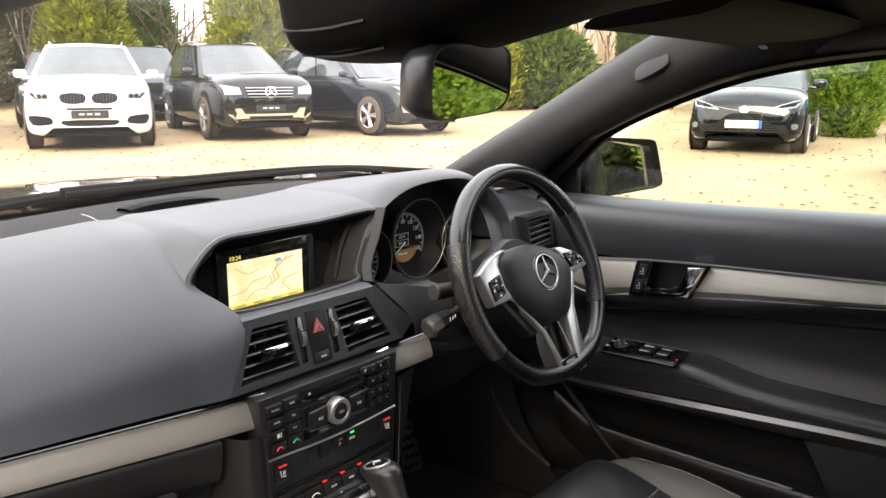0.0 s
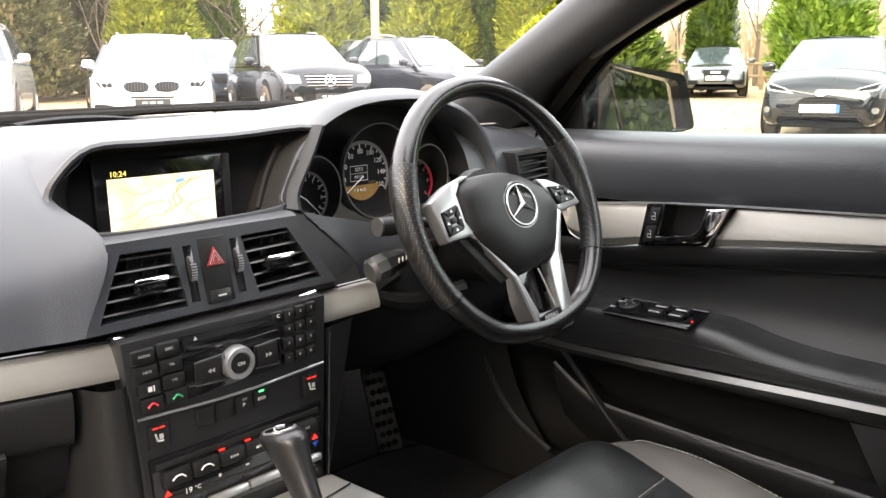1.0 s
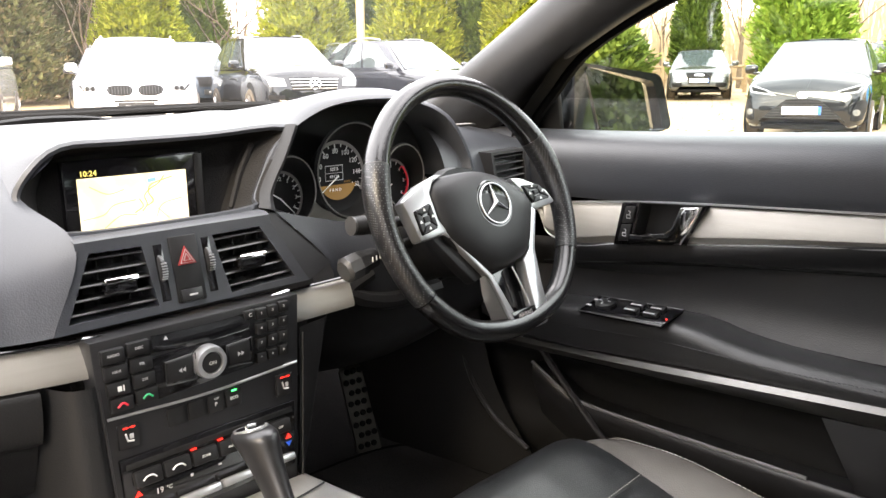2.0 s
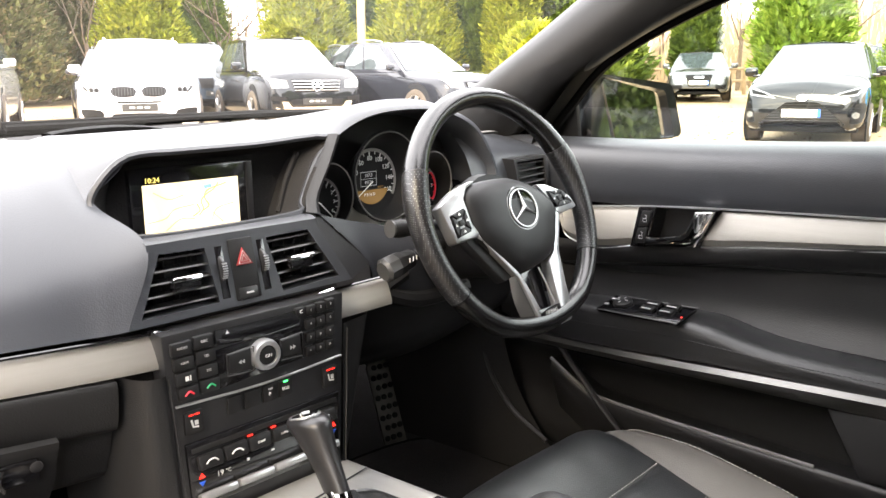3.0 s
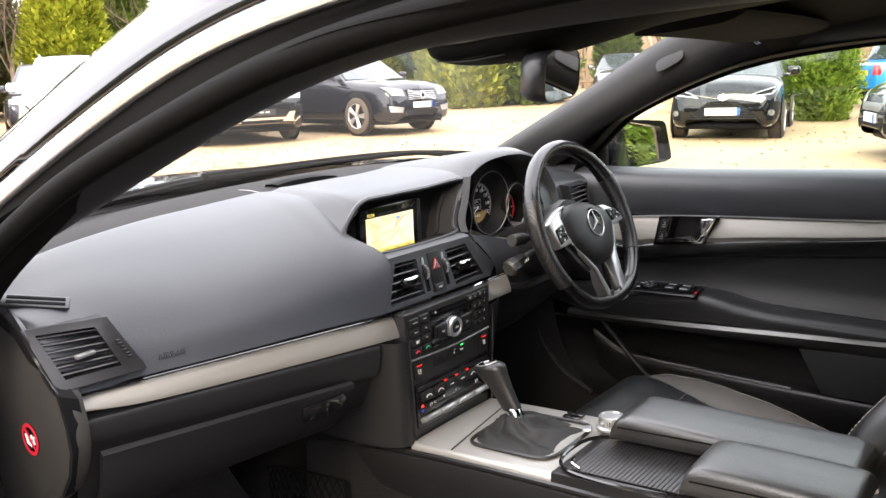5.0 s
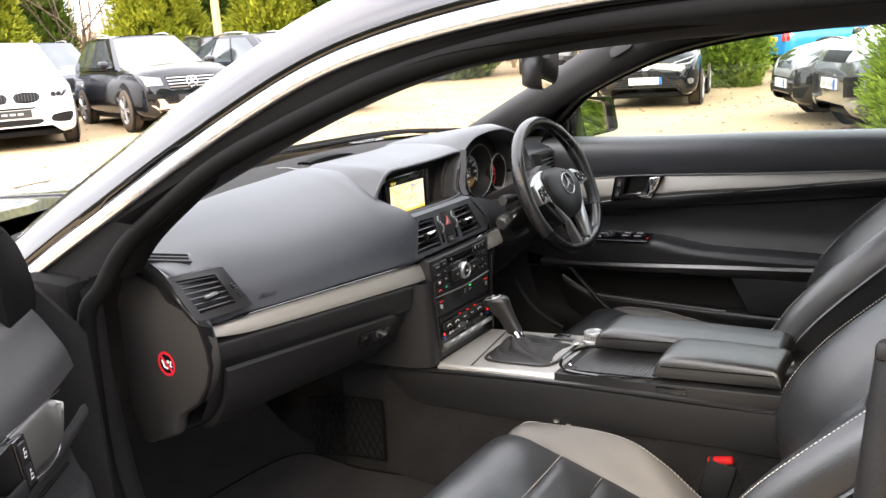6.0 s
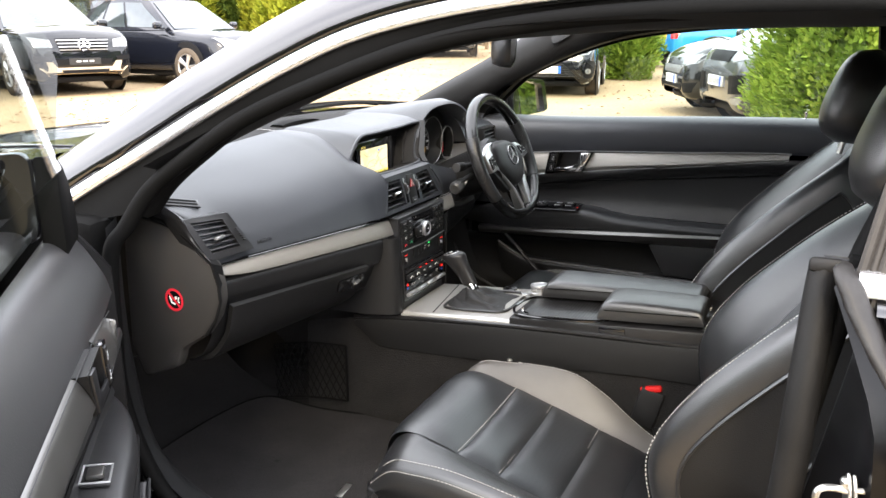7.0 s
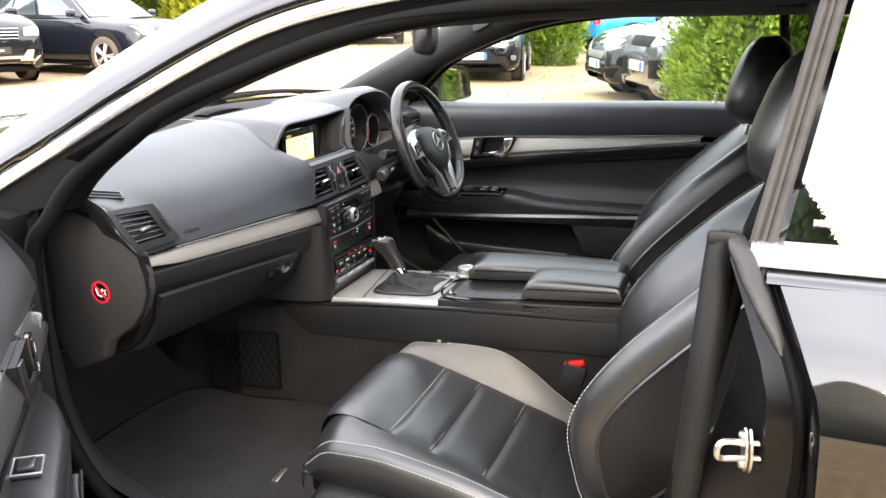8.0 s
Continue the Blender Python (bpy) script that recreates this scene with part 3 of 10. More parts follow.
# folded rubber flap at the top of the jamb
bm = B()
fl = [(-0.765, -0.148, 0.938, 0.008), (-0.785, -0.149, 0.930, 0.019), (-0.80, -0.160, 0.908, 0.021), (-0.815, -0.173, 0.884, 0.019), (-0.83, -0.188, 0.858, 0.015), (-0.838, -0.199, 0.836, 0.009)]
rows = []
for p in crv([(a, b, c) for a, b, c, _ in fl], 18):
    rows.append(p)
ws_ = crv([(w, 0, 0) for *_, w in fl], 18)
sec = []
for i, p in enumerate(rows):
    w = ws_[i].x
    ring = []
    for j in range(12):
        a = 2 * math.pi * j / 12
        wob = 1 + 0.18 * noise.noise(Vector((i * 0.4, j * 0.7, 1.0)))
        ring.append(p + Vector((-0.011 * math.sin(a) * wob, w * math.cos(a) * 0.75 * wob, w * 0.25 * math.cos(a))))
    sec.append(ring)
vs = grid(bm, sec, close_v=True)
bm.faces.new(vs[0]), bm.faces.new(vs[-1])
part("rubber_flap", bm, mat("worn_flap_rubber", (0.016, 0.015, 0.0145), 0.5, var=0.6, vscale=30, bump=0.3, bscale=150, spec=0.35), quarter, "folded grey rubber corner flap", 60)
bm = B()
rbox(bm, (-0.728, -0.158, 0.925), (0.030, 0.022, 0.026), 0.008, Matrix.Rotation(0.3, 4, "X"))
part("seal_end_cap", bm, RUBBER, quarter)
# striker
striker = thing("door_striker", (-0.82, -0.16, 0.70), "bare metal door striker loop bolted to the door jamb", "latch")
SM = face_m((-0.822, -0.176, 0.708), (-0.97, -0.25, 0), (0, 0.05, 1)) @ Matrix.Scale(0.77, 4)
bm = B()
for sgn in (0, 1):
    o = []
    for i in range(24):
        a = 2 * math.pi * i / 24
        o.append(SM @ Vector((0.012 * math.cos(a) * (1.0 + 0.25 * math.cos(2 * a)) + 0.004 * sgn, 0.036 * math.sin(a), -0.006 * sgn)))
    slab(bm, o, SM.to_3x3() @ Vector((0, 0, 0.004)), 0.0008)
part("base_plate", bm, STEEL, striker)
bm = B()
tube(bm, [SM @ Vector(p) for p in crv([(0.004, 0.011, 0.0), (0.0, 0.013, 0.018), (0.002, 0.013, 0.034), (0.004, 0.006, 0.041), (0.004, -0.008, 0.041), (0.0, -0.014, 0.034), (0.0, -0.014, 0.016), (0.004, -0.012, 0.0)], 26)], 0.0036, 8)
part("loop", bm, STEEL, striker)
bm = B()
for k in (0.012, -0.012):
    tube(bm, [SM @ Vector((0.002, k, -0.002)), SM @ Vector((0.004, k, -0.022))], 0.003, 8)
part("stud_end", bm, STEEL, striker)
for k in (-0.022, 0.022):
    bm = B()
    lathe(bm, [(0.006, 0.0), (0.006, 0.004), (0.004, 0.006), (0.0, 0.006)], SM @ Vector((0, k, 0.003)), SM.to_3x3() @ Vector((0, 0, 1)), 12)
    part("bolt", bm, STEEL, striker)


# closing panels of the coupe: far quarter, boot, tail, nose and wheels
bm = B()
rows = []
for k in range(20):
    z = 0.30 + 0.60 * k / 19
    rows.append([(-panel_x(z) - 0.10 * (j / 12) ** 3, -0.19 - 1.9 * j / 12, z) for j in range(13)])
grid(bm, rows)
part("far_quarter", bm, PAINT, body, "glossy black far quarter panel", 50)
bm = B()
st = []
for y, z, w in ((-1.15, 1.165, 0.50), (-1.40, 1.06, 0.56), (-1.62, 0.955, 0.62)):
    st.append([(x * w, y - 0.06 * (1 - x * x), z) for x in (-1, -0.5, 0, 0.5, 1)])
grid(bm, sheet(st, 10, 14))
part("rear_window", bm, QUARTER, body, "dark rear window")
bm = B()
st = []
for y, z, w in ((-1.60, 0.945, 0.80), (-1.85, 0.945, 0.80), (-2.06, 0.925, 0.77), (-2.12, 0.86, 0.76), (-2.12, 0.62, 0.78), (-2.14, 0.50, 0.80), (-2.12, 0.32, 0.78)):
    st.append([(x * w, y + 0.10 * x * x, z - 0.03 * abs(x) ** 4) for x in (-1, -0.8, -0.4, 0, 0.4, 0.8, 1)])
grid(bm, sheet(st, 30, 24))
part("boot_lid", bm, PAINT, body, "glossy black boot and tail", 50)
for s in (-1, 1):
    bm = B()
    grid(bm, [[(s * 0.54, y, z) for y, z in ((-0.8, 1.16), (-1.1, 1.12))], [(s * 0.58, -1.15, 1.0), (s * 0.60, -1.3, 1.0)], [(s * 0.70, -1.25, 0.92), (s * 0.70, -1.60, 0.93)]])
    part("rear_pillar", bm, PAINT, body, "", 60)
bm = B()
rbox(bm, (0, 2.42, 0.42), (1.56, 0.26, 0.36), 0.09, seg=4)
part("front_bumper", bm, PAINT, body)
WHEELRUBBER = mat("coupe_tyre", (0.02, 0.019, 0.018), 0.85, var=0.35, vscale=9, bump=0.3, bscale=60)
for s in (-1, 1):
    for y in (1.70, -1.06):
        bm = B()
        lathe(bm, [(0.0, -0.02), (0.385, -0.02), (0.39, 0.0), (0.37, 0.005), (0.0, 0.005)], (s * 0.885, y, 0.35), (s, 0, 0), 28)
        part("wheel_arch", bm, DARK, body)
        bm = B()
        lathe(bm, [(0.22, -0.09), (0.30, -0.10), (0.325, -0.06), (0.325, 0.06), (0.30, 0.105), (0.235, 0.105), (0.22, 0.09)], (s * 0.79, y, 0.325), (s, 0, 0), 32, cap=False)
        tyre = part("wheel", bm, WHEELRUBBER, body, "tyre on an alloy rim")
        bm = B()
        lathe(bm, [(0.235, 0.104), (0.22, 0.07), (0.06, 0.05), (0.0, 0.05)], (s * 0.79, y, 0.325), (s, 0, 0), 28, cap=False)
        for k in range(5):
            a = 2 * math.pi * k / 5
            tube(bm, [(s * 0.885, y, 0.325), (s * 0.885, y + math.sin(a) * 0.225, 0.325 + math.cos(a) * 0.225)], 0.024, 5)
        part("rim", bm, SILVER, tyre)


# ---- doors ----
def door(s, label, place):
    """A coupe door; place turns (rearward from the hinge, inward from the card, height) into the place's metres."""
    dn = 0.0 if s > 0 else -0.035
    e = thing("car_door", place(0.55, -0.05, 0.30), label, "car door", group="coupe doors")
    P = lambda u, n, z: Vector(place(u, n, z))
    U = lambda y: 1.0 - y

    def zone(stations, nu, nv, name, m, lab="", parent=e, th=0.006, sharp=38):
        bm = B()
        rows = sheet([[P(U(y), n, z) for y, n, z in st] for st in stations], nu, nv)
        grid(bm, rows)
        if th:
            thicken(bm, th)
        return part(name, bm, m, parent, lab, sharp)

    # upper card with padded top
    ys = (0.985 if s > 0 else 0.885, 0.80, 0.55, 0.25, 0.0, -0.13)
    st = []
    for y in ys:
        rise = 0.025 * smooth01((0.8 - y) / 0.9)
        f = smooth01((y + 0.14) / 0.05)
        st.append([(y, -0.085, 0.895 + rise), (y, -0.07, 0.903 + rise), (y, -0.045, 0.908 + rise), (y, -0.015, 0.905 + rise), (y, 0.004, 0.892 + rise), (y, 0.012, 0.865 + rise), (y, 0.008, 0.825 + rise), (y, 0.0, 0.803 + rise * 1.4)])
    if s < 0:
        st = [[(y, n, z + 0.3 * r_) for n, z in ((-0.080, 0.880), (-0.074, 0.890), (-0.064, 0.893), (-0.050, 0.886), (-0.034, 0.868), (-0.018, 0.840), (-0.006, 0.815), (0.0, 0.790 + 0.7 * r_))] for y in ys for r_ in (0.025 * smooth01((0.8 - y) / 0.9),)]
    zone(st, 36, 26, "upper_card", DASH if s > 0 else CARDSOFT, "grained black padded door top")
    # metal strip
    k = 0.805 if s > 0 else 0.782
    front = ((k, 0.786, 0.779, 0.0), (k - 0.006, 0.789, 0.759, 0.0), (k - 0.015, 0.791, 0.741, 0.0), (0.757, 0.794, 0.730, 0.0), (0.72, 0.797, 0.728, 0.0), (0.652, 0.805, 0.740, 0.0065))
    rear = ((0.526, 0.813, 0.754, -0.014), (0.40, 0.8185, 0.771, 0.0), (0.25, 0.826, 0.787, 0.0), (0.05, 0.838, 0.814, 0.0), (-0.02, 0.842, 0.823, 0.0))
    for ends in (front, rear):
        st = []
        for y, zt, zb, sl in ends:
            lean = [sl, sl * 0.8, 0.0, -sl * 0.6, -sl * 0.8, -sl] if sl < 0 else [-sl, -sl * 0.8, 0.0, sl * 0.6, sl * 0.8, sl]
            st.append([(y + a, n, lerp(zt, zb, f)) for a, (n, f) in zip(lean, ((-0.004, 0.0), (0.002, 0.09), (0.0105, 0.5), (0.0135, 0.76), (0.0125, 0.80), (0.005, 1.0)))])
        # open door's strip: a darker copy of the metal, for the duller light on it
        zone(st, 30, 18, "trim_strip", ALU if s > 0 else EDGEMETAL, "brushed aluminium trim strip")
        bm = B()
        tube(bm, crv([P(U(r[-1][0]), 0.007, r[-1][2]) for r in st], 24), 0.0013, 6)
        part("bright_bead", bm, SILVER, e)
    bm = B()
    tube(bm, crv([P(U(y), 0.0035, z) for y, z in ((0.805, 0.788), (0.72, 0.799), (0.55, 0.8135), (0.25, 0.828), (0.0, 0.842), (-0.022, 0.836))], 24), 0.0016 if s > 0 else 0.0007, 6)
    part("bright_bead", bm, SILVER if s > 0 else PANEL, e)
    # middle card, concave behind the armrest
    st = []
    for y in ys:
        t = smooth01((0.82 - y) / 0.85)
        top = lerp(0.732, 0.822, t)
        st.append([(y, 0.0, top), (y, 0.002, top - 0.01), (y, -0.006, top - 0.022), (y, -0.024, top - 0.045), (y, -0.03, 0.69), (y, -0.028, 0.66), (y, -0.018, 0.628)])
    zone(st, 30, 20, "middle_card", CARDSOFT, "soft black door card")
    bm = B()
    tube(bm, crv([P(U(y), -0.001, z) for y, z in ((0.80, 0.69), (0.70, 0.702), (0.6, 0.716), (0.48, 0.731), (0.29, 0.749), (0.1, 0.770), (-0.03, 0.785))], 24), 0.0025, 6)
    part("card_seam", bm, RUBBER, e)
    # armrest
    st = []
    for y, w, zt, zb in ((0.93, 0.012, 0.612, 0.575), (0.84, 0.042, 0.630, 0.572), (0.72, 0.062, 0.644, 0.576), (0.55, 0.066, 0.652, 0.588), (0.50, 0.066, 0.651, 0.592), (0.44, 0.065, 0.640, 0.594), (0.36, 0.064, 0.634, 0.597), (0.15, 0.06, 0.632, 0.603), (-0.04, 0.052, 0.634, 0.610), (-0.13, 0.03, 0.636, 0.614)):
        st.append([(y, n + dn, z) for n, z in ((-0.025, zt - 0.006), (w * 0.25, zt), (w * 0.8, zt - 0.003), (w, zt - 0.012), (w + 0.003, lerp(zt, zb, 0.5)), (w + 0.001, zb + 0.006), (w * 0.9, zb), (-0.01, zb - 0.004))])
    zone(st, 40, 26, "armrest", CARDSOFT, "padded black armrest")
    bm = B()
    stitch(bm, crv([P(U(y), w + dn, z) for y, w, z in ((0.84, 0.046, 0.604), (0.72, 0.066, 0.611), (0.55, 0.0702, 0.623), (0.36, 0.0662, 0.621), (0.15, 0.0622, 0.628), (-0.05, 0.053, 0.634))], 40), 0.007, 0.0007)
    part("stitching", bm, KEYMAT, e)
    # lower bright strip and lower card with bin
    st = []
    for y, t in ((0.86, 0.0), (0.6, 0.3), (0.3, 0.65), (0.0, 0.95), (-0.12, 1.0)):
        z = lerp(0.558, 0.613, t)
        st.append([(y, n + dn, q) for y, n, q in ((y, 0.03, z + 0.004), (y, lerp(0.046, 0.060, min(1, t * 4)), z + 0.002), (y, lerp(0.044, 0.058, min(1, t * 4)), z - 0.005), (y, 0.034, z - lerp(0.010, 0.034, t)), (y, 0.0, z - lerp(0.012, 0.038, t)))])
    zone(st, 24, 12, "lower_strip", EDGEMETAL if s > 0 else PANEL, "satin metal strip below the armrest")
    bm = B()
    tube(bm, crv([P(U(y), dn + lerp(0.046, 0.060, min(1, t * 4)), lerp(0.558, 0.613, t) + 0.001) for y, t in ((0.86, 0.0), (0.6, 0.3), (0.3, 0.65), (0.0, 0.95), (-0.12, 1.0))], 24), 0.0023, 6)
    part("bright_bead", bm, CHROME if s > 0 else PANEL, e)
    st = []
    for y in ys:
        t = smooth01((0.86 - y) / 0.95)
        z = lerp(0.532, 0.575, t)
        st.append([(y, -0.005, z), (y, -0.03, z - 0.02), (y, -0.045, 0.48), (y, -0.04, 0.42), (y, -0.02, 0.38), (y, -0.03, 0.33), (y, -0.06, 0.31)])
    zone(st, 24, 18, "lower_card", DARK, "hard black lower door card")
    # bin lip
    st = []
    for y, z in ((0.80, 0.515), (0.74, 0.482), (0.69, 0.469), (0.5, 0.465), (0.33, 0.464), (0.1, 0.468), (-0.08, 0.475)):
        st.append([(y, -0.02, z - 0.004), (y, 0.02, z), (y, 0.03, z - 0.005), (y, 0.028, z - 0.03), (y, 0.0, z - 0.10)])
    zone(st, 30, 12, "door_bin", PANEL, "door bin with a satin edge")
    bm = B()
    slab(bm, [P(U(y), 0.024, z) for y, z in ((0.33, 0.558), (-0.08, 0.585), (-0.08, 0.475), (0.28, 0.468))], P(0, 0.008, 0) - P(0, 0, 0), 0.003)
    part("bin_cover", bm, PANEL, e)
    bm = B()
    tube(bm, crv([P(U(y), 0.031, z) for y, z in ((0.80, 0.519), (0.74, 0.486), (0.69, 0.472), (0.5, 0.468), (0.34, 0.467))], 24), 0.003, 6)
    part("bin_edge", bm, SILVER if s > 0 else PANEL, e)
    # handle bowl between the two lengths of the strip, lock buttons and chrome pull
    TL, TR, BR, BL = (0.614, 0.809), (0.512, 0.8145), (0.540, 0.7545), (0.628, 0.744)
    hole = [P(U(y), 0.0135, z) for y, z in (TL, TR, BR, BL)]
    deep = [P(U(lerp(0.575, y, 0.93)), -0.016, lerp(0.78, z, 0.90)) for y, z in (TL, TR, BR, BL)]
    edge = [P(U(lerp(0.575, y, 1.02)), 0.0125, lerp(0.78, z, 1.03)) for y, z in (TL, TR, BR, BL)]
    bm = B()
    vs = grid(bm, [edge, hole, deep], close_v=True)
    bm.faces.new(vs[-1])
    hb = part("handle_bowl", bm, DARK, e, "black bowl behind the door handle", 30)
    bm = B()
    slab(bm, [P(U(y), 0.008, z) for y, z in ((0.645, 0.8065), (0.6145, 0.8095), (0.6285, 0.7435), (0.658, 0.7405))], P(0, 0.008, 0) - P(0, 0, 0), 0.001)
    lp = part("lock_panel", bm, GLOSS, e, "gloss black panel with two lock buttons")
    for quad in (((0.6375, 0.8015), (0.620, 0.8035), (0.6262, 0.7775), (0.6435, 0.7755)), ((0.644, 0.7735), (0.6267, 0.7755), (0.632, 0.7495), (0.6495, 0.7475))):
        bm = B()
        slab(bm, [P(U(y), 0.0155, z) for y, z in quad], P(0, 0.003, 0) - P(0, 0, 0), 0.001)
        lb = part("lock_button", bm, KEYMAT, lp)
        yc, zc_ = sum(a for a, _ in quad) / 4, sum(b for _, b in quad) / 4
        bm = B()
        tube(bm, [P(U(yc) + a, 0.0188, zc_ + b) for a, b in ((-0.003, -0.005), (0.003, -0.005), (0.003, 0.0), (-0.003, 0.0))], 0.0006, 4, True)
        tube(bm, [P(U(yc) + a, 0.0188, zc_ + b) for a, b in ((0.002, 0.001), (0.003, 0.005), (0.0, 0.006))], 0.0006, 4)
        part("lock_mark", bm, GREYPRINT, lp)
    bm = B()
    slab(bm, [P(U(y), 0.013, z) for y, z in ((0.6265, 0.7615), (0.590, 0.7660), (0.570, 0.7700), (0.558, 0.7790), (0.551, 0.7960), (0.546, 0.8105), (0.5145, 0.8140), (0.5405, 0.7555), (0.6275, 0.7455))], P(0, 0.012 if s > 0 else 0.004, 0) - P(0, 0, 0), 0.003 if s > 0 else 0.001)
    # open door's pull in satin black, standing in for chrome mirroring dark surroundings
    part("door_handle", bm, CHROME if s > 0 else PANEL, hb, "chrome pull handle")
    # window switches
    sm = face_m(P(U(0.607), 0.047, 0.6495) if s > 0 else P(U(0.588), -0.0044, 0.6535), (P(1, 0.10, 0.06) if s > 0 else P(1, 0.0, 0.02)) - P(0, 0, 0), (P(0.10, -1, 0.22) if s > 0 else P(0.0, 1, -0.08)) - P(0, 0, 0))
    bm = B()
    rbox(bm, sm @ Vector((0, 0, 0.0)), (0.150 if s > 0 else 0.052, 0.056 if s > 0 else 0.036, 0.006 if s > 0 else 0.003), 0.002, sm.to_3x3().to_4x4())
    sp = part("switch_plate", bm, GLOSS if s > 0 else DARK, e, "black switch panel")
    bm = B()
    hw, hd = (0.076, 0.029) if s > 0 else (0.022, 0.0165)
    tube(bm, [sm @ Vector(p) for p in ((-hw, -hd, 0.002), (hw, -hd, 0.002), (hw, hd, 0.002), (-hw, hd, 0.002))], 0.0012 if s > 0 else 0.002, 5, True)
    part("rim", bm, PANEL if s > 0 else SILVER, sp)
    for k, (x, y) in enumerate(((0.005, -0.006), (0.04, -0.006), (0.005, 0.012), (0.04, 0.012)) if s > 0 else ((0, 0),)):
        bm = B()
        rbox(bm, sm @ Vector((x + 0.004, y, 0.006)), (0.024, 0.013 if s > 0 else 0.020, 0.007), 0.002, sm.to_3x3().to_4x4() @ Matrix.Rotation(radians(8), 4, "X"))
        part("switch", bm, KEYMAT if s > 0 else EDGEMETAL, sp)
        if s > 0:
            bm = B()
            rbox(bm, sm @ Vector((x + 0.004, y - 0.005, 0.0095)), (0.018, 0.0025, 0.0012), 0.0004, sm.to_3x3().to_4x4())
            part("switch_mark", bm, GREYPRINT, sp)
    if s > 0:
        bm = B()
        lathe(bm, [(0.016, 0.0), (0.016, 0.004), (0.013, 0.006), (0.0, 0.0062)], sm @ Vector((-0.045, 0.002, 0.003)), sm.to_3x3() @ Vector((0, 0, 1)), 20)
        part("mirror_adjuster", bm, KEYMAT, sp)
        for a in range(4):
            q = Matrix.Rotation(a * math.pi / 2, 4, "Z")
            part("switch_mark", rbox(B(), sm @ (Vector((-0.045, 0.002, 0)) + q @ Vector((0.008, 0, 0.0098))), (0.005, 0.0014, 0.001), 0, sm.to_3x3().to_4x4() @ q), GREYPRINT, sp)
        for x, y in ((-0.07, 0.012), (-0.07, -0.008), (-0.062, 0.018)):
            part("switch_mark", rbox(B(), sm @ Vector((x, y, 0.0035)), (0.008, 0.004, 0.001), 0, sm.to_3x3().to_4x4()), GREYPRINT, sp)
        bm = B()
        rbox(bm, sm @ Vector((0.072, -0.010, 0.004)), (0.003, 0.0025, 0.0015), 0.001, sm.to_3x3().to_4x4())
        part("lock_switch", bm, LEDRED, sp, "small red lit switch")
    # inner shell, outer skin and belt
    st = [[(y, -0.085, 0.90), (y, -0.14, 0.885), (y, -0.19, 0.78), (y, -0.20, 0.6), (y, -0.175, 0.35), (y, -0.12, 0.28), (y, -0.05, 0.30)] for y in (1.0, 0.5, 0.0, -0.15)]
    zone(st, 20, 20, "outer_skin", PAINT, "black painted outer door skin")
    bm = B()
    slab(bm, [P(U(-0.152), n, z) for n, z in ((-0.085, 0.90), (-0.14, 0.885), (-0.19, 0.78), (-0.20, 0.6), (-0.175, 0.35), (-0.05, 0.30), (0.0, 0.5), (0.0, 0.8))], P(0.012, 0, 0) - P(0, 0, 0))
    part("door_edge", bm, DARK, e)
    bm = B()
    slab(bm, [P(U(1.0), n, z) for n, z in ((-0.085, 0.90), (-0.14, 0.885), (-0.19, 0.78), (-0.20, 0.6), (-0.175, 0.35), (-0.05, 0.30), (-0.01, 0.5), (-0.01, 0.8))], P(0.012, 0, 0) - P(0, 0, 0))
    part("door_edge", bm, DARK, e)
    # lock pin
    bm = B()
    lathe(bm, [(0.008, 0.0), (0.007, 0.003), (0.0025, 0.004), (0.0025, 0.014), (0.004, 0.015), (0.004, 0.019), (0.0, 0.020)], P(U(-0.048), -0.035, 0.930), (0, 0, 1), 12)
    part("lock_pin", bm, CHROME, e, "small lock pin on the door top")
    # mirror sail
    bm = B()
    if s < 0:
        slab(bm, [P(u, -0.069, z) for u, z in ((0.107, 0.858), (0.084, 0.888), (0.095, 0.930), (0.118, 0.965), (0.150, 0.992), (0.187, 1.010), (0.196, 0.96), (0.197, 0.866))], P(0, 0.030, 0) - P(0, 0, 0), 0.004)
    else:
        slab(bm, [P(U(y), n, z) for y, n, z in ((0.965, -0.067, 0.893), (0.81, -0.067, 0.893), (0.808, -0.052, 0.96), (0.811, -0.040, 1.011), (0.835, -0.042, 1.0), (0.872, -0.049, 0.972), (0.92, -0.060, 0.93))], P(0, 0.012, 0) - P(0, 0, 0), 0.004)
    part("mirror_sail", bm, DARK if s > 0 else RUBBER, e, "black triangular mirror base")
    # outside mirror
    def rounded(poly, r):
        out = []
        for k in range(len(poly)):
            a, b, c = (Vector(poly[k - 1]), Vector(poly[k]), Vector(poly[(k + 1) % len(poly)]))
            p, q = b + (a - b).normalized() * r, b + (c - b).normalized() * r
            for i in range(7):
                t = i / 6
                out.append(p * (1 - t) ** 2 + b * 2 * t * (1 - t) + q * t * t)
        return out

    my = 0.80
    shell = rounded([(-0.068, 1.019), (-0.360, 0.996), (-0.413, 0.888), (-0.068, 0.893)], 0.022)
    pane = rounded([(-0.103, 1.009), (-0.320, 0.979), (-0.366, 0.885), (-0.163, 0.891)], 0.014)
    bezel = [p.lerp(q, 0.25) for p, q in zip(pane, shell)]
    mid = sum(shell, Vector((0, 0))) / len(shell)
    bm = B()
    rings = [[P(U(my + y), *(mid.lerp(p, k))) for p in shell] for y, k in ((0.115, 0.45), (0.08, 0.8), (0.035, 0.96), (0.005, 1.0), (-0.004, 0.985))]
    rings.append([P(U(my - 0.004), *p) for p in bezel])
    rings.append([P(U(my + 0.008), *p) for p in pane])
    vs = grid(bm, rings, close_v=True)
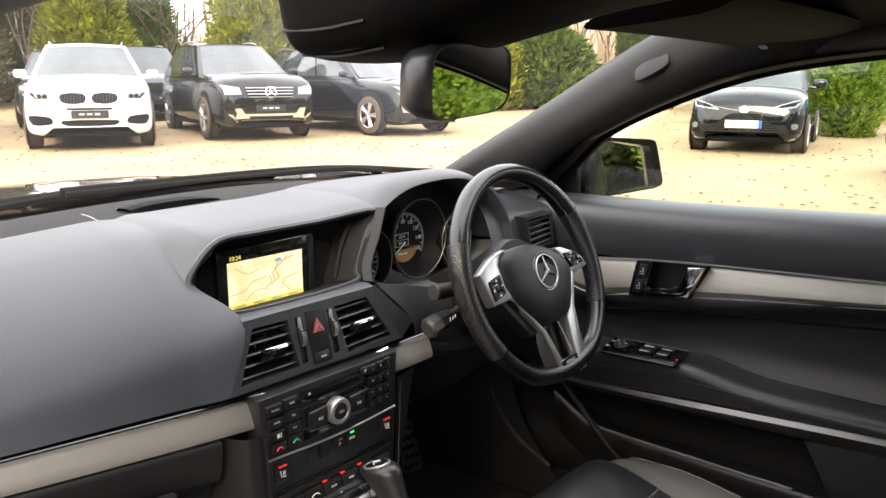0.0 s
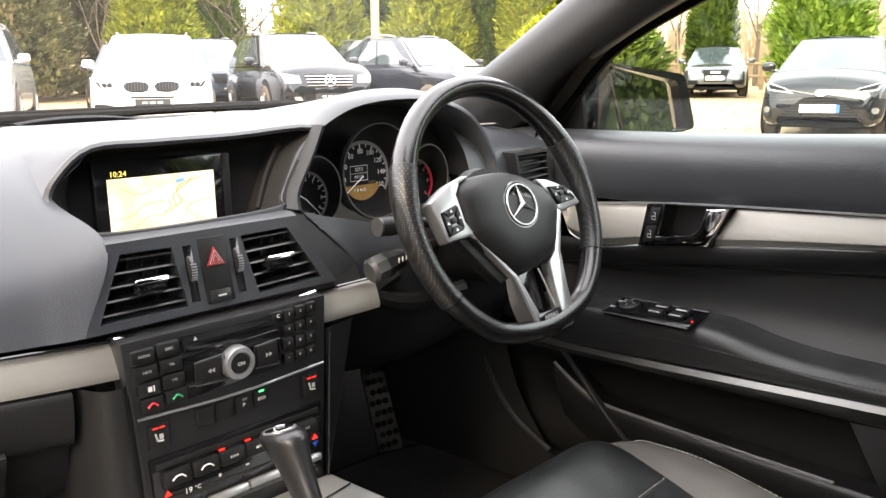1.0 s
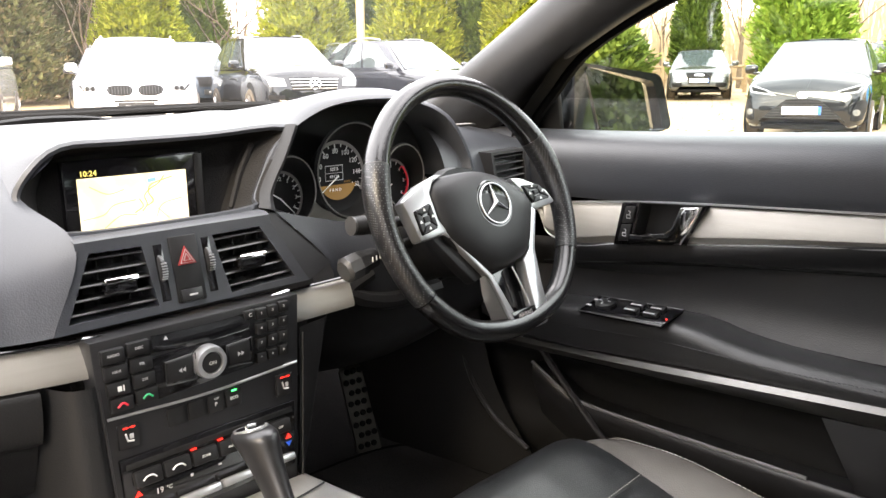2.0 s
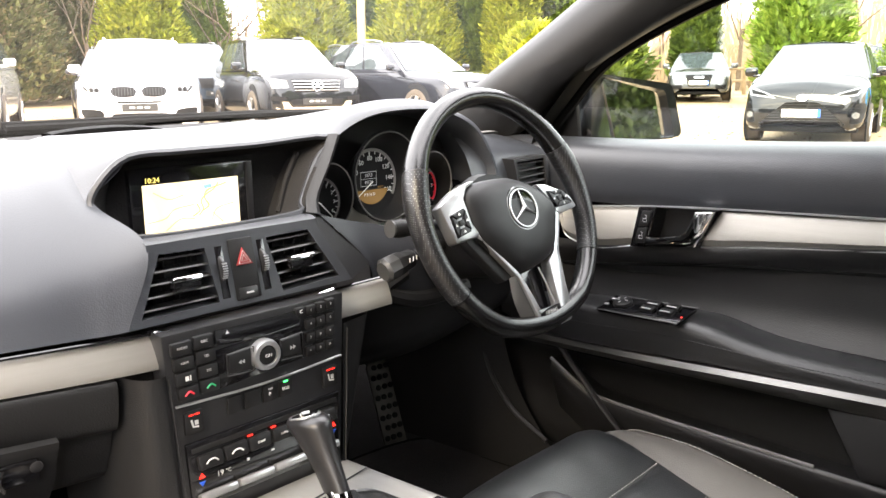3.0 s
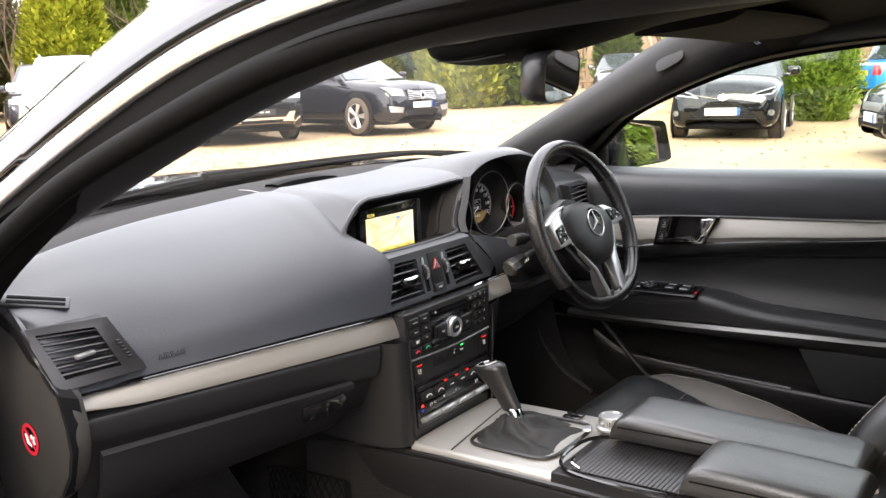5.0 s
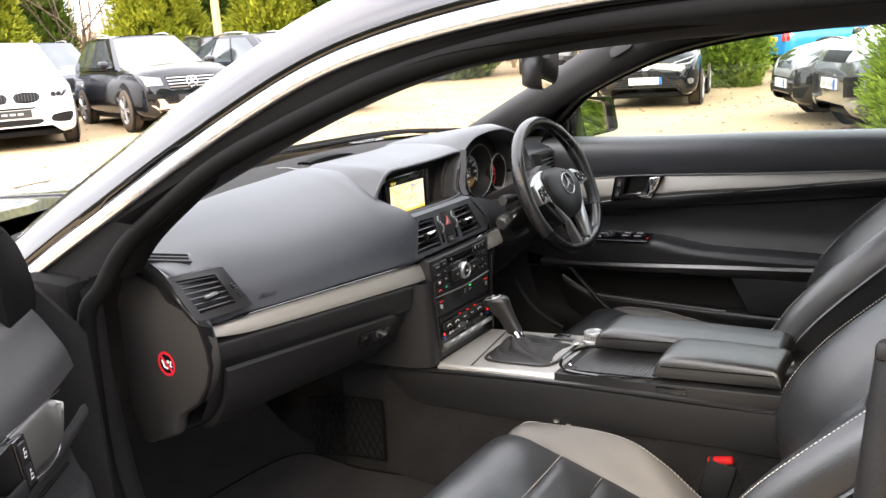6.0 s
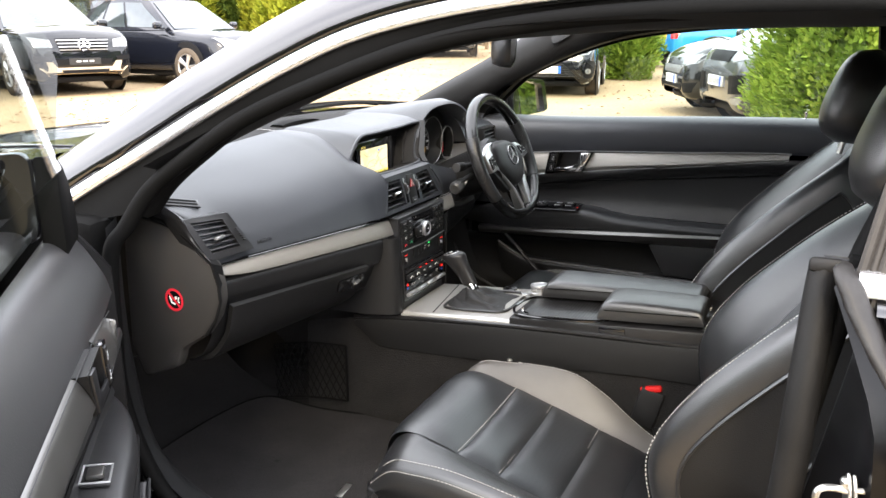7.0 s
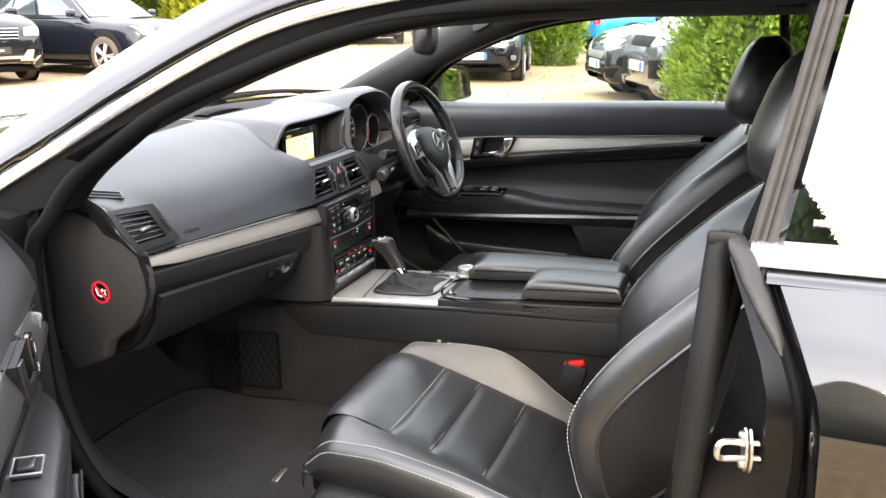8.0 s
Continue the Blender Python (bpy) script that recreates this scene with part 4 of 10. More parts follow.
    bm.faces.new(vs[0])
    part("mirror_housing", bm, GLOSS, e, "black outside mirror housing", 40)
    bm = B()
    slab(bm, [P(U(my + 0.004) - (p.x - mid.x) * -0.04, *p) for p in pane], P(-0.004, 0, 0) - P(0, 0, 0))
    part("mirror_glass", bm, MIRROR, e, "outside mirror glass")
    # window pane
    bm = B()
    rows = []
    for i in range(9):
        y = lerp(0.84, -0.17, i / 8)
        tops = 1.17 if y < 0.35 else lerp(1.17, 0.99, smooth01((y - 0.35) / 0.5) ** 0.9)
        rows.append([P(U(y), -0.078 + 0.45 * (z - 0.90), z) for z in (0.90, lerp(0.90, tops, 0.35), lerp(0.90, tops, 0.7), tops)])
    grid(bm, rows)
    gl = part("window_pane", bm, TINTED, e, "frameless side window")
    gl.visible_shadow = False
    return e


door(1, "closed black driver's door with brushed metal trim and switches", lambda u, n, z: (0.67 - n, 1.0 - u, z))
EX, EY, NX, NY = -0.74, -0.6726, 0.6726, -0.74
door(-1, "wide open black passenger door with brushed metal trim", lambda u, n, z: (-0.755 + u * EX + n * NX, 0.906 + u * EY + n * NY, z))


# ---- dashboard ----
dash = thing("dashboard", (0, 0.95, 0.55), "black grained dashboard with brushed aluminium trim", "dashboard")


def strip_y(x):
    return 0.759 + 0.134 * abs(x + 0.117) ** 1.0 if x < -0.117 else 0.759


TRAY = mat("matt_tray_plastic", (0.014, 0.0135, 0.0135), 0.8, bump=0.3, bscale=500, btype="voronoi", spec=0.2)
# padded top on the passenger's side, then over the screen
PAD = {
    -0.675: [(1.10, 0.90), (1.05, 0.905), (1.01, 0.903), (0.985, 0.897), (0.96, 0.888), (0.94, 0.876), (0.93, 0.866), (0.925, 0.856)],
    -0.63: [(1.14, 0.91), (1.08, 0.918), (1.02, 0.918), (0.975, 0.907), (0.94, 0.893), (0.900, 0.8745), (0.858, 0.848), (0.832, 0.775)],
    -0.54: [(1.19, 0.915), (1.12, 0.93), (1.06, 0.932), (1.0, 0.922), (0.95, 0.905), (0.89, 0.871), (0.845, 0.817), (0.82, 0.772)],
    -0.40: [(1.24, 0.915), (1.16, 0.938), (1.09, 0.943), (1.02, 0.935), (0.95, 0.912), (0.875, 0.866), (0.825, 0.81), (0.80, 0.768)],
    -0.27: [(1.27, 0.915), (1.18, 0.940), (1.10, 0.946), (1.03, 0.941), (0.95, 0.920), (0.87, 0.875), (0.812, 0.815), (0.783, 0.765)],
    -0.19: [(1.29, 0.915), (1.19, 0.941), (1.10, 0.948), (1.03, 0.946), (0.945, 0.928), (0.865, 0.885), (0.80, 0.822), (0.771, 0.763)],
}


def crest(p, low):
    """The padded part of a profile, rolled over at its far edge."""
    q = [(y, z - low * smooth01((y - 0.86) / 0.1)) for y, z in p[3:]]
    y, z = q[0]
    return [(y + 0.010, z - 0.014), (y + 0.008, z - 0.004)] + q


bm = B()
pad_rows = [[(x, y, z) for y, z in crest(PAD[x], 0.005)] for x in sorted(PAD)]
pad_rows.append([(-0.150, 1.04, 0.929), (-0.150, 1.038, 0.939), (-0.150, 1.03, 0.943), (-0.150, 0.94, 0.929), (-0.152, 0.860, 0.890), (-0.147, 0.788, 0.828), (-0.158, 0.7625, 0.763)])
pad_rows.append([(-0.106, 1.04, 0.926), (-0.106, 1.038, 0.936), (-0.106, 1.03, 0.9405), (-0.109, 0.935, 0.9315), (-0.126, 0.853, 0.8845), (-0.106, 0.777, 0.8425), (-0.142, 0.7575, 0.764)])
pad_rows[0] = [(-0.675, 0.995, 0.883), (-0.675, 0.993, 0.893), (-0.673, 0.985, 0.892), (-0.664, 0.960, 0.887), (-0.655, 0.935, 0.880), (-0.648, 0.905, 0.868), (-0.642, 0.880, 0.852)]
grid(bm, sheet(pad_rows, 80, 44))
part("passenger_pad", bm, DASH, dash, "smooth padded dashboard top with fine grain", 60)
bm = B()
TOP = {
    -0.122: [(1.30, 0.915), (1.20, 0.941), (1.10, 0.949), (1.03, 0.949), (0.935, 0.938), (0.87, 0.91), (0.850, 0.888)],
    -0.10: [(1.305, 0.915), (1.20, 0.941), (1.10, 0.949), (1.03, 0.950), (0.935, 0.944), (0.875, 0.927), (0.850, 0.912)],
    -0.075: [(1.31, 0.915), (1.20, 0.941), (1.10, 0.949), (1.03, 0.950), (0.935, 0.947), (0.88, 0.938), (0.852, 0.929)],
    0.0: [(1.31, 0.915), (1.20, 0.941), (1.10, 0.949), (1.03, 0.951), (0.94, 0.949), (0.885, 0.942), (0.853, 0.931)],
    0.10: [(1.31, 0.915), (1.20, 0.941), (1.10, 0.950), (1.03, 0.952), (0.94, 0.951), (0.885, 0.944), (0.850, 0.933)],
    0.19: [(1.29, 0.915), (1.20, 0.941), (1.10, 0.952), (1.03, 0.957), (0.94, 0.958), (0.88, 0.950), (0.842, 0.938)],
}
hood_rows = [[(x, y, z) for y, z in crest(TOP[x], 0.004)] for x in sorted(TOP)]
k0 = len(crest(TOP[0.0], 0.004))
hood_rows[0] = ([(-0.119, 1.04, 0.930), (-0.119, 1.038, 0.940), (-0.124, 1.03, 0.9395), (-0.127, 0.935, 0.9285), (-0.131, 0.894, 0.9085), (-0.134, 0.853, 0.8845)])[:k0]
grid(bm, sheet(hood_rows, 44, 36))
part("centre_hood", bm, DASH, dash, "padded hood over the screen", 60)
# flat tray between the padding and the windscreen
bm = B()
grid(bm, sheet([[(x, y0, 0.912), (x, lerp(y0, y1, 0.35), z1 - 0.004), (x, lerp(y0, y1, 0.7), z1 + 0.002), (x, y1 - 0.01, z1)] for x, y0, y1, z1 in ((-0.675, 1.12, 0.99, 0.885), (-0.6, 1.17, 1.0, 0.903), (-0.4, 1.25, 1.025, 0.922), (-0.2, 1.30, 1.035, 0.934), (0.0, 1.32, 1.035, 0.940), (0.2, 1.30, 1.035, 0.944), (0.4, 1.25, 1.03, 0.938), (0.56, 1.18, 1.02, 0.92))], 50, 14))
part("top_tray", bm, TRAY, dash, "flat matt tray below the windscreen", 60)
# seam lines across the top tray
for x0 in (-0.115, 0.118):
    bm = B()
    tube(bm, crv([(x0 * 1.2, 1.045, 0.9405), (x0 * 1.1, 1.10, 0.9405), (x0 * 1.0, 1.16, 0.936)], 10), 0.0005, 5)
    part("tray_seam", bm, GREYPRINT, dash)
# centre speaker grille, a raised tongue
bm = B()
rows = []
for i in range(15):
    t = i / 14
    x = lerp(-0.078, 0.074, t)
    h = 0.010 * math.sin(math.pi * min(1, max(0, t * 0.94 + 0.03))) ** 0.5
    rows.append([(x, 1.068 + 0.004 * t, 0.936), (x, 1.072, 0.9425 + h * 0.8), (x, 1.085, 0.943 + h), (x, 1.105, 0.942 + h * 0.9), (x, 1.125, 0.930)])
grid(bm, rows)
part("centre_speaker", bm, RUBBER, dash, "low black speaker cover on the dashboard top")

# screen recess
OUT = [(-0.130, 0.850, 0.880), (-0.118, 0.851, 0.905), (-0.083, 0.852, 0.930), (-0.02, 0.853, 0.932), (0.08, 0.851, 0.933), (0.186, 0.842, 0.937), (0.160, 0.838, 0.905), (0.125, 0.822, 0.860), (0.104, 0.800, 0.850), (0.0, 0.793, 0.848), (-0.104, 0.800, 0.849), (-0.120, 0.825, 0.862)]
INN = [(-0.100, 0.882, 0.872), (-0.094, 0.884, 0.895), (-0.078, 0.886, 0.916), (-0.02, 0.886, 0.918), (0.08, 0.886, 0.918), (0.150, 0.884, 0.920), (0.135, 0.882, 0.89), (0.110, 0.876, 0.842), (0.098, 0.872, 0.832), (0.0, 0.872, 0.830), (-0.090, 0.872, 0.832), (-0.098, 0.878, 0.85)]
bm = B()
n = 48
o, i_ = crv(OUT, n, True), crv(INN, n, True)
mid = [a.lerp(b, 0.45) + Vector((0, -0.004, 0)) for a, b in zip(o, i_)]
vs = grid(bm, [o, [a.lerp(b, 0.1) + Vector((0, -0.003, 0)) for a, b in zip(o, i_)], mid, i_], close_v=True)
bm.faces.new(vs[-1])
part("screen_recess", bm, TRAY, dash, "deep black recess round the screen", 50)
bm = B()
tube(bm, o, 0.0042, 6, True)
part("recess_lip", bm, DASH, dash)
# post between screen and instruments
bm = B()
grid(bm, sheet([[(0.188, 0.842, 0.938), (0.160, 0.826, 0.905), (0.128, 0.812, 0.868), (0.112, 0.795, 0.848)], [(0.195, 0.834, 0.939), (0.166, 0.819, 0.905), (0.134, 0.804, 0.868), (0.121, 0.787, 0.846)], [(0.203, 0.85, 0.939), (0.173, 0.836, 0.902), (0.142, 0.82, 0.864), (0.134, 0.80, 0.84)]], 8, 16))
thicken(bm, 0.004)
part("screen_post", bm, DARK, dash, "curved post beside the screen")
bm = B()
tube(bm, crv([(0.150, 0.862, 0.918), (0.128, 0.858, 0.885), (0.108, 0.85, 0.845)], 12), 0.004, 6)
part("recess_edge", bm, TRAY, dash)

bm = B()
grid(bm, sheet([[(0.186, 0.845, 0.936), (0.160, 0.829, 0.905), (0.128, 0.815, 0.868), (0.113, 0.798, 0.849)], [(0.172, 0.853, 0.927), (0.148, 0.842, 0.896), (0.120, 0.831, 0.858), (0.110, 0.82, 0.847)], [(0.152, 0.864, 0.916), (0.130, 0.860, 0.885), (0.110, 0.852, 0.846), (0.106, 0.845, 0.842)]], 10, 16))
part("recess_cheek", bm, TRAY, dash, "matt black side of the screen recess")

# the screen: housing, glass and the lit map
screen = part("navigation_screen", rbox(B(), (0.003, 0.872, 0.870), (0.162, 0.012, 0.088), 0.003), GLOSS, dash, "lit navigation screen showing a road map")
SW, SH, SC = 0.125, 0.063, Vector((-0.0015, 0.8650, 0.8635))


def on_screen(a, b, k=0):
    return SC + Vector(((a - 0.5) * SW, -0.0004 * k, (b - 0.5) * SH))


MAPBASE = glow("map_paper", (1.0, 0.86, 0.52), 0.24)
mn, ml = MAPBASE.node_tree.nodes, MAPBASE.node_tree.links
mt, mr, mc = mn.new("ShaderNodeTexNoise"), mn.new("ShaderNodeValToRGB"), mn.new("ShaderNodeTexCoord")
mt.inputs["Scale"].default_value, mt.inputs["Detail"].default_value = 38.0, 3.0
mr.color_ramp.elements[0].position, mr.color_ramp.elements[0].color = 0.42, (0.80, 0.68, 0.36, 1)
mr.color_ramp.elements[1].position, mr.color_ramp.elements[1].color = 0.52, (1.0, 0.88, 0.60, 1)
ml.new(mc.outputs["Object"], mt.inputs["Vector"])
ml.new(mt.outputs["Fac"], mr.inputs["Fac"])
ml.new(mr.outputs["Color"], mn["Principled BSDF"].inputs["Emission Color"])
bm = B()
bm.faces.new([bm.verts.new(on_screen(a, b)) for a, b in ((0, 0), (1, 0), (1, 1), (0, 1))])
part("map", bm, MAPBASE, screen, "pale yellow road map")
bm = B()
bm.faces.new([bm.verts.new(on_screen(a, b, 1)) for a, b in ((0, 0), (1, 0), (1, 0.085), (0, 0.085))])
part("menu_bar", bm, glow("menu_yellow", (1.0, 0.80, 0.12), 0.22), screen, "yellow menu bar with unreadable entries")
for col, wdt, lines in (((0.90, 0.36, 0.12), 0.0007, [[(0.55, 0.33), (0.60, 0.45), (0.58, 0.6), (0.64, 0.72), (0.72, 0.8), (0.78, 0.93)], [(0.60, 0.42), (0.66, 0.5), (0.62, 0.66), (0.66, 0.80), (0.86, 0.9)], [(0.48, 0.32), (0.56, 0.42), (0.53, 0.56)]]),
                        ((0.72, 0.50, 0.22), 0.0006, [[(0.02, 0.3), (0.2, 0.35), (0.3, 0.5), (0.5, 0.55)], [(0.1, 0.85), (0.25, 0.7), (0.4, 0.75)], [(0.68, 0.2), (0.75, 0.42), (0.95, 0.5)], [(0.2, 0.12), (0.35, 0.3), (0.5, 0.28)], [(0.8, 0.15), (0.7, 0.35)]]),
                        ((0.25, 0.45, 0.95), 0.0022, [[(0.62, 0.86), (0.70, 0.88)]])):
    line_mat = glow("map_line", col, 0.18)
    for ln in lines:
        bm = B()
        p = crv([on_screen(a, b, 2) for a, b in ln], 20)
        for q, r in zip(p, p[1:]):
            dd = (r - q).normalized()
            nn = Vector((-dd.z, 0, dd.x)) * wdt
            bm.faces.new([bm.verts.new(v) for v in (q - nn, r - nn, r + nn, q + nn)])
        part("map_road", bm, line_mat, screen)
bm = B()
for k in range(4):
    a = 0.06 + 0.24 * k
    bm.faces.new([bm.verts.new(on_screen(x, y, 3)) for x, y in ((a, 0.025), (a + 0.15, 0.025), (a + 0.15, 0.055), (a, 0.055))])
part("menu_mark", bm, GREYPRINT, screen)
letters("10:24", 0.0085, face_m(on_screen(0.10, 1.075, 1), (1, 0, 0), (0, 0, 1)), glow("clock_digits", (1.0, 0.8, 0.2), 0.22), screen, "clock_digits", "small yellow clock reading 10:24")
bm = B()
rbox(bm, (0.0775, 0.8655, 0.872), (0.009, 0.003, 0.080), 0.001)
part("screen_side_frame", bm, PANEL, screen)

# vent block
bm = B()
V = lambda x, z: Vector((x, 0.757 + (z - 0.763) * 0.23 - 0.02 * x * x, z))
grid(bm, [[Vector((x, 0.800, 0.849)), Vector((x, 0.785, 0.8485)), V(x, 0.845), V(x, 0.838)] for x in [lerp(-0.108, 0.112, k / 12) for k in range(13)]])
part("vent_block_top", bm, DASH, dash)
bm = B()
fr = [V(-0.104, 0.842), V(0.108, 0.842), V(0.15, 0.764), V(-0.142, 0.764)]
hole_l = [V(-0.096, 0.834), V(-0.043, 0.833), V(-0.036, 0.772), V(-0.127, 0.772)]
hole_r = [V(0.036, 0.833), V(0.096, 0.834), V(0.131, 0.772), V(0.047, 0.769)]


def quad_frame(bm, outer, inner, depth):
    a, b = [bm.verts.new(p) for p in outer], [bm.verts.new(p) for p in inner]
    c = [bm.verts.new(p + Vector((0, depth, 0))) for p in inner]
    for k in range(4):
        j = (k + 1) % 4
        bm.faces.new((a[k], a[j], b[j], b[k]))
        bm.faces.new((b[k], b[j], c[j], c[k]))
    bm.faces.new(c)


quad_frame(bm, [fr[0], V(-0.030, 0.842), V(-0.026, 0.764), fr[3]], hole_l, 0.035)
quad_frame(bm, [V(0.030, 0.842), fr[1], fr[2], V(0.036, 0.764)], hole_r, 0.035)
a = [bm.verts.new(p) for p in (V(-0.030, 0.842), V(0.030, 0.842), V(0.036, 0.764), V(-0.026, 0.764))]
bm.faces.new(a)
vent_frame = part("vent_frame", bm, DASH, dash, "black frame of the centre air vents", 30)
bm = B()
grid(bm, [[V(0.108, 0.842), Vector((0.128, 0.795, 0.848))], [V(0.15, 0.764), Vector((0.205, 0.785, 0.772))]])
part("vent_block_side", bm, DARK, dash)


def vent(hole, tabx, wheelx, tab_z):
    """Slats, tab and thumbwheel of one air vent."""
    v = part("air_vent", rbox(B(), sum(hole, Vector()) / 4 + Vector((0, 0.03, 0)), (0.07, 0.004, 0.055), 0.001), DARK, vent_frame, "air vent with horizontal slats and a chrome tab")
    for k in range(5):
        t = (k + 0.5) / 5
        a, b = hole[0].lerp(hole[3], t), hole[1].lerp(hole[2], t)
        bm = B()
        rows = []
        for q in (a, b):
            rows.append([q + Vector((0, 0.004, 0.0013)), q + Vector((0, 0.0025, 0)), q + Vector((0, 0.004, -0.0013)), q + Vector((0, 0.022, -0.001)), q + Vector((0, 0.022, 0.001))])
        vs = grid(bm, rows, close_v=True)
        part("slat", bm, PANEL, v if v.parent is None else vent_frame)
    for k in range(4):
        t = (k + 0.7) / 4.6
        a, b = hole[0].lerp(hole[1], t), hole[3].lerp(hole[2], t)
        bm = B()
        rbox(bm, (a + b) / 2 + Vector((0, 0.024, 0)), (0.0016, 0.012, 0.054), 0.0004)
        part("guide_blade", bm, DARK, vent_frame)
    bm = B()
    p = hole[0].lerp(hole[3], 0.55).lerp(hole[1].lerp(hole[2], 0.55), tabx)
    rbox(bm, p + Vector((0, -0.005, 0.006)), (0.034, 0.006, 0.0046), 0.0012, Matrix.Rotation(radians(-38), 4, "X"))
    part("vent_tab", bm, CHROME, vent_frame, "bright vent tab")
    bm = B()
    rbox(bm, p + Vector((0, 0.0, -0.001)), (0.033, 0.012, 0.013), 0.003)
    part("tab_base", bm, GLOSS, vent_frame)


vent(hole_l, 0.55, 0, 0)
vent(hole_r, 0.48, 0, 0)
for x in (-0.027, 0.027):
    bm = B()
    lathe(bm, [(0.0, -0.003), (0.014, -0.003), (0.016, -0.0015), (0.016, 0.0015), (0.014, 0.003), (0.0, 0.003)], V(x, 0.806) + Vector((0, 0.008, 0)), (1, 0, 0), 28)
    part("vent_wheel", bm, PANEL, vent_frame)
    bm = B()
    for k in range(7):
        a = radians(60 + k * 10)
        q = V(x, 0.806) + Vector((0, 0.008 - 0.0162 * math.sin(a), 0.0162 * math.cos(a)))
        rbox(bm, q, (0.006, 0.0016, 0.0016), 0.0004)
    part("wheel_ribs", bm, SILVER, vent_frame, "bright ribbed thumbwheel")
    bm = B()
    rbox(bm, V(x, 0.803) + Vector((0, 0.002, 0)), (0.013, 0.004, 0.062), 0.002, Matrix.Rotation(radians(-13), 4, "X"))
    part("wheel_slot", bm, GLOSS, vent_frame)
# hazard switch and the button below
FT = Matrix.Rotation(radians(-13), 4, "X")
bm = B()
rbox(bm, V(0.001, 0.803) + Vector((0, 0.001, 0)), (0.032, 0.006, 0.070), 0.002, FT)
part("switch_column", bm, KEYMAT, vent_frame)
tri = [(-0.0105, -0.009), (0.0105, -0.009), (0.0, 0.0105)]
fm = face_m(V(0.0, 0.817) + Vector((0, -0.003, 0)), (1, 0, 0), (0, 0.225, 0.974))
bm = B()
slab(bm, [fm @ Vector((x, y, 0)) for x, y in tri], fm.to_3x3() @ Vector((0, 0, 0.002)), 0.0006)
hz = part("hazard_switch", bm, mat("dark_red_plastic", (0.22, 0.012, 0.014), 0.35), vent_frame, "dark red triangular hazard switch")
bm = B()
for f in (0.72, 0.36):
    pts = [fm @ Vector((x * f, (y - (-0.0025)) * f - 0.0025, 0.0024)) for x, y in tri]
    tube(bm, pts, 0.0004, 4, True)
part("hazard_mark", bm, GREYPRINT, vent_frame)
bm = B()
rbox(bm, fm @ Vector((0, -0.041, -0.001)), (0.024, 0.003, 0.013), 0.001, FT)
part("lower_switch", bm, PANEL, vent_frame)
bm = B()
rbox(bm, fm @ Vector((0.001, -0.041, 0.001)), (0.009, 0.0008, 0.0018), 0, FT)
part("switch_mark", bm, GREYPRINT, vent_frame)

# aluminium strips with a bright bead over them
for x0, x1, nm in ((-0.617, -0.117, 0), (0.117, 0.215, 1)):
    st = []
    for k in range(9):
        x = lerp(x0, x1, k / 8)
        y = strip_y(x) + (0.03 * (x - 0.117) if x > 0 else 0)
        t = (x + 0.117) / -0.5 if x < 0 else 0
        zt, zb = lerp(0.753, 0.769, max(0, t)), lerp(0.717, 0.744, max(0, t) ** 1.2)
        if k == 0 and nm == 0:
            zb = zt - 0.017
        if k == 1 and nm == 0:
            zb = zt - 0.0255
        st.append([(x, y + 0.010, zt), (x, y + 0.003, zt - 0.003), (x, y - 0.004, (zt + zb) / 2), (x, y - 0.008, zb + 0.002), (x, y + 0.002, zb)])
    bm = B()
    grid(bm, sheet(st, 40, 10))
    part("aluminium_strip", bm, ALU, dash, "brushed aluminium dashboard strip")
    bm = B()
    tube(bm, [Vector(s_[0]) + Vector((0, -0.009, 0.002)) for s_ in st], 0.0018, 6)
    part("edge_bead", bm, GLOSS, dash)
bm = B()
tube(bm, crv([V(-0.118, 0.757), V(-0.06, 0.7515), V(0, 0.7495), V(0.06, 0.7515), V(0.118, 0.757)], 24), 0.0024, 6)
part("bright_bead", bm, CHROME, dash)

# passenger vent at the end of the dashboard
E0 = [Vector((-0.652, 0.862, 0.857)), Vector((-0.556, 0.843, 0.853)), Vector((-0.527, 0.812, 0.783)), Vector((-0.638, 0.818, 0.785))]
H0 = [Vector((-0.641, 0.852, 0.850)), Vector((-0.574, 0.840, 0.845)), Vector((-0.556, 0.819, 0.794)), Vector((-0.627, 0.821, 0.797))]
bm = B()
quad_frame(bm, E0, H0, 0.03)
grid(bm, [E0, [p + Vector((0.004, 0.045, -0.004)) for p in E0]], close_v=True)
svent = part("side_vent", bm, PANEL, dash, "square black air vent at the dashboard's end", 30)
for k in range(6):
    t = (k + 0.5) / 6
    a, b = H0[0].lerp(H0[3], t), H0[1].lerp(H0[2], t)
    bm = B()
    grid(bm, [[q + Vector((0, 0.003, 0.0012)), q + Vector((0, 0.0015, 0)), q + Vector((0, 0.003, -0.0012)), q + Vector((0, 0.02, -0.001)), q + Vector((0, 0.02, 0.001))] for q in (a, b)], close_v=True)
    part("slat", bm, PANEL, svent)
bm = B()
p = (H0[0] + H0[1] + H0[2] + H0[3]) / 4
rbox(bm, p + Vector((0.004, -0.003, -0.004)), (0.026, 0.008, 0.005), 0.0015, Matrix.Rotation(radians(10), 4, "Z"))
part("vent_tab", bm, SILVER, svent)
bm = B()
for k in range(6):
    rbox(bm, E0[1].lerp(E0[2], 0.42 + 0.06 * k) + Vector((-0.011, -0.004, 0.001)), (0.006, 0.005, 0.0024), 0.0008)
part("wheel_ribs", bm, KEYMAT, svent)
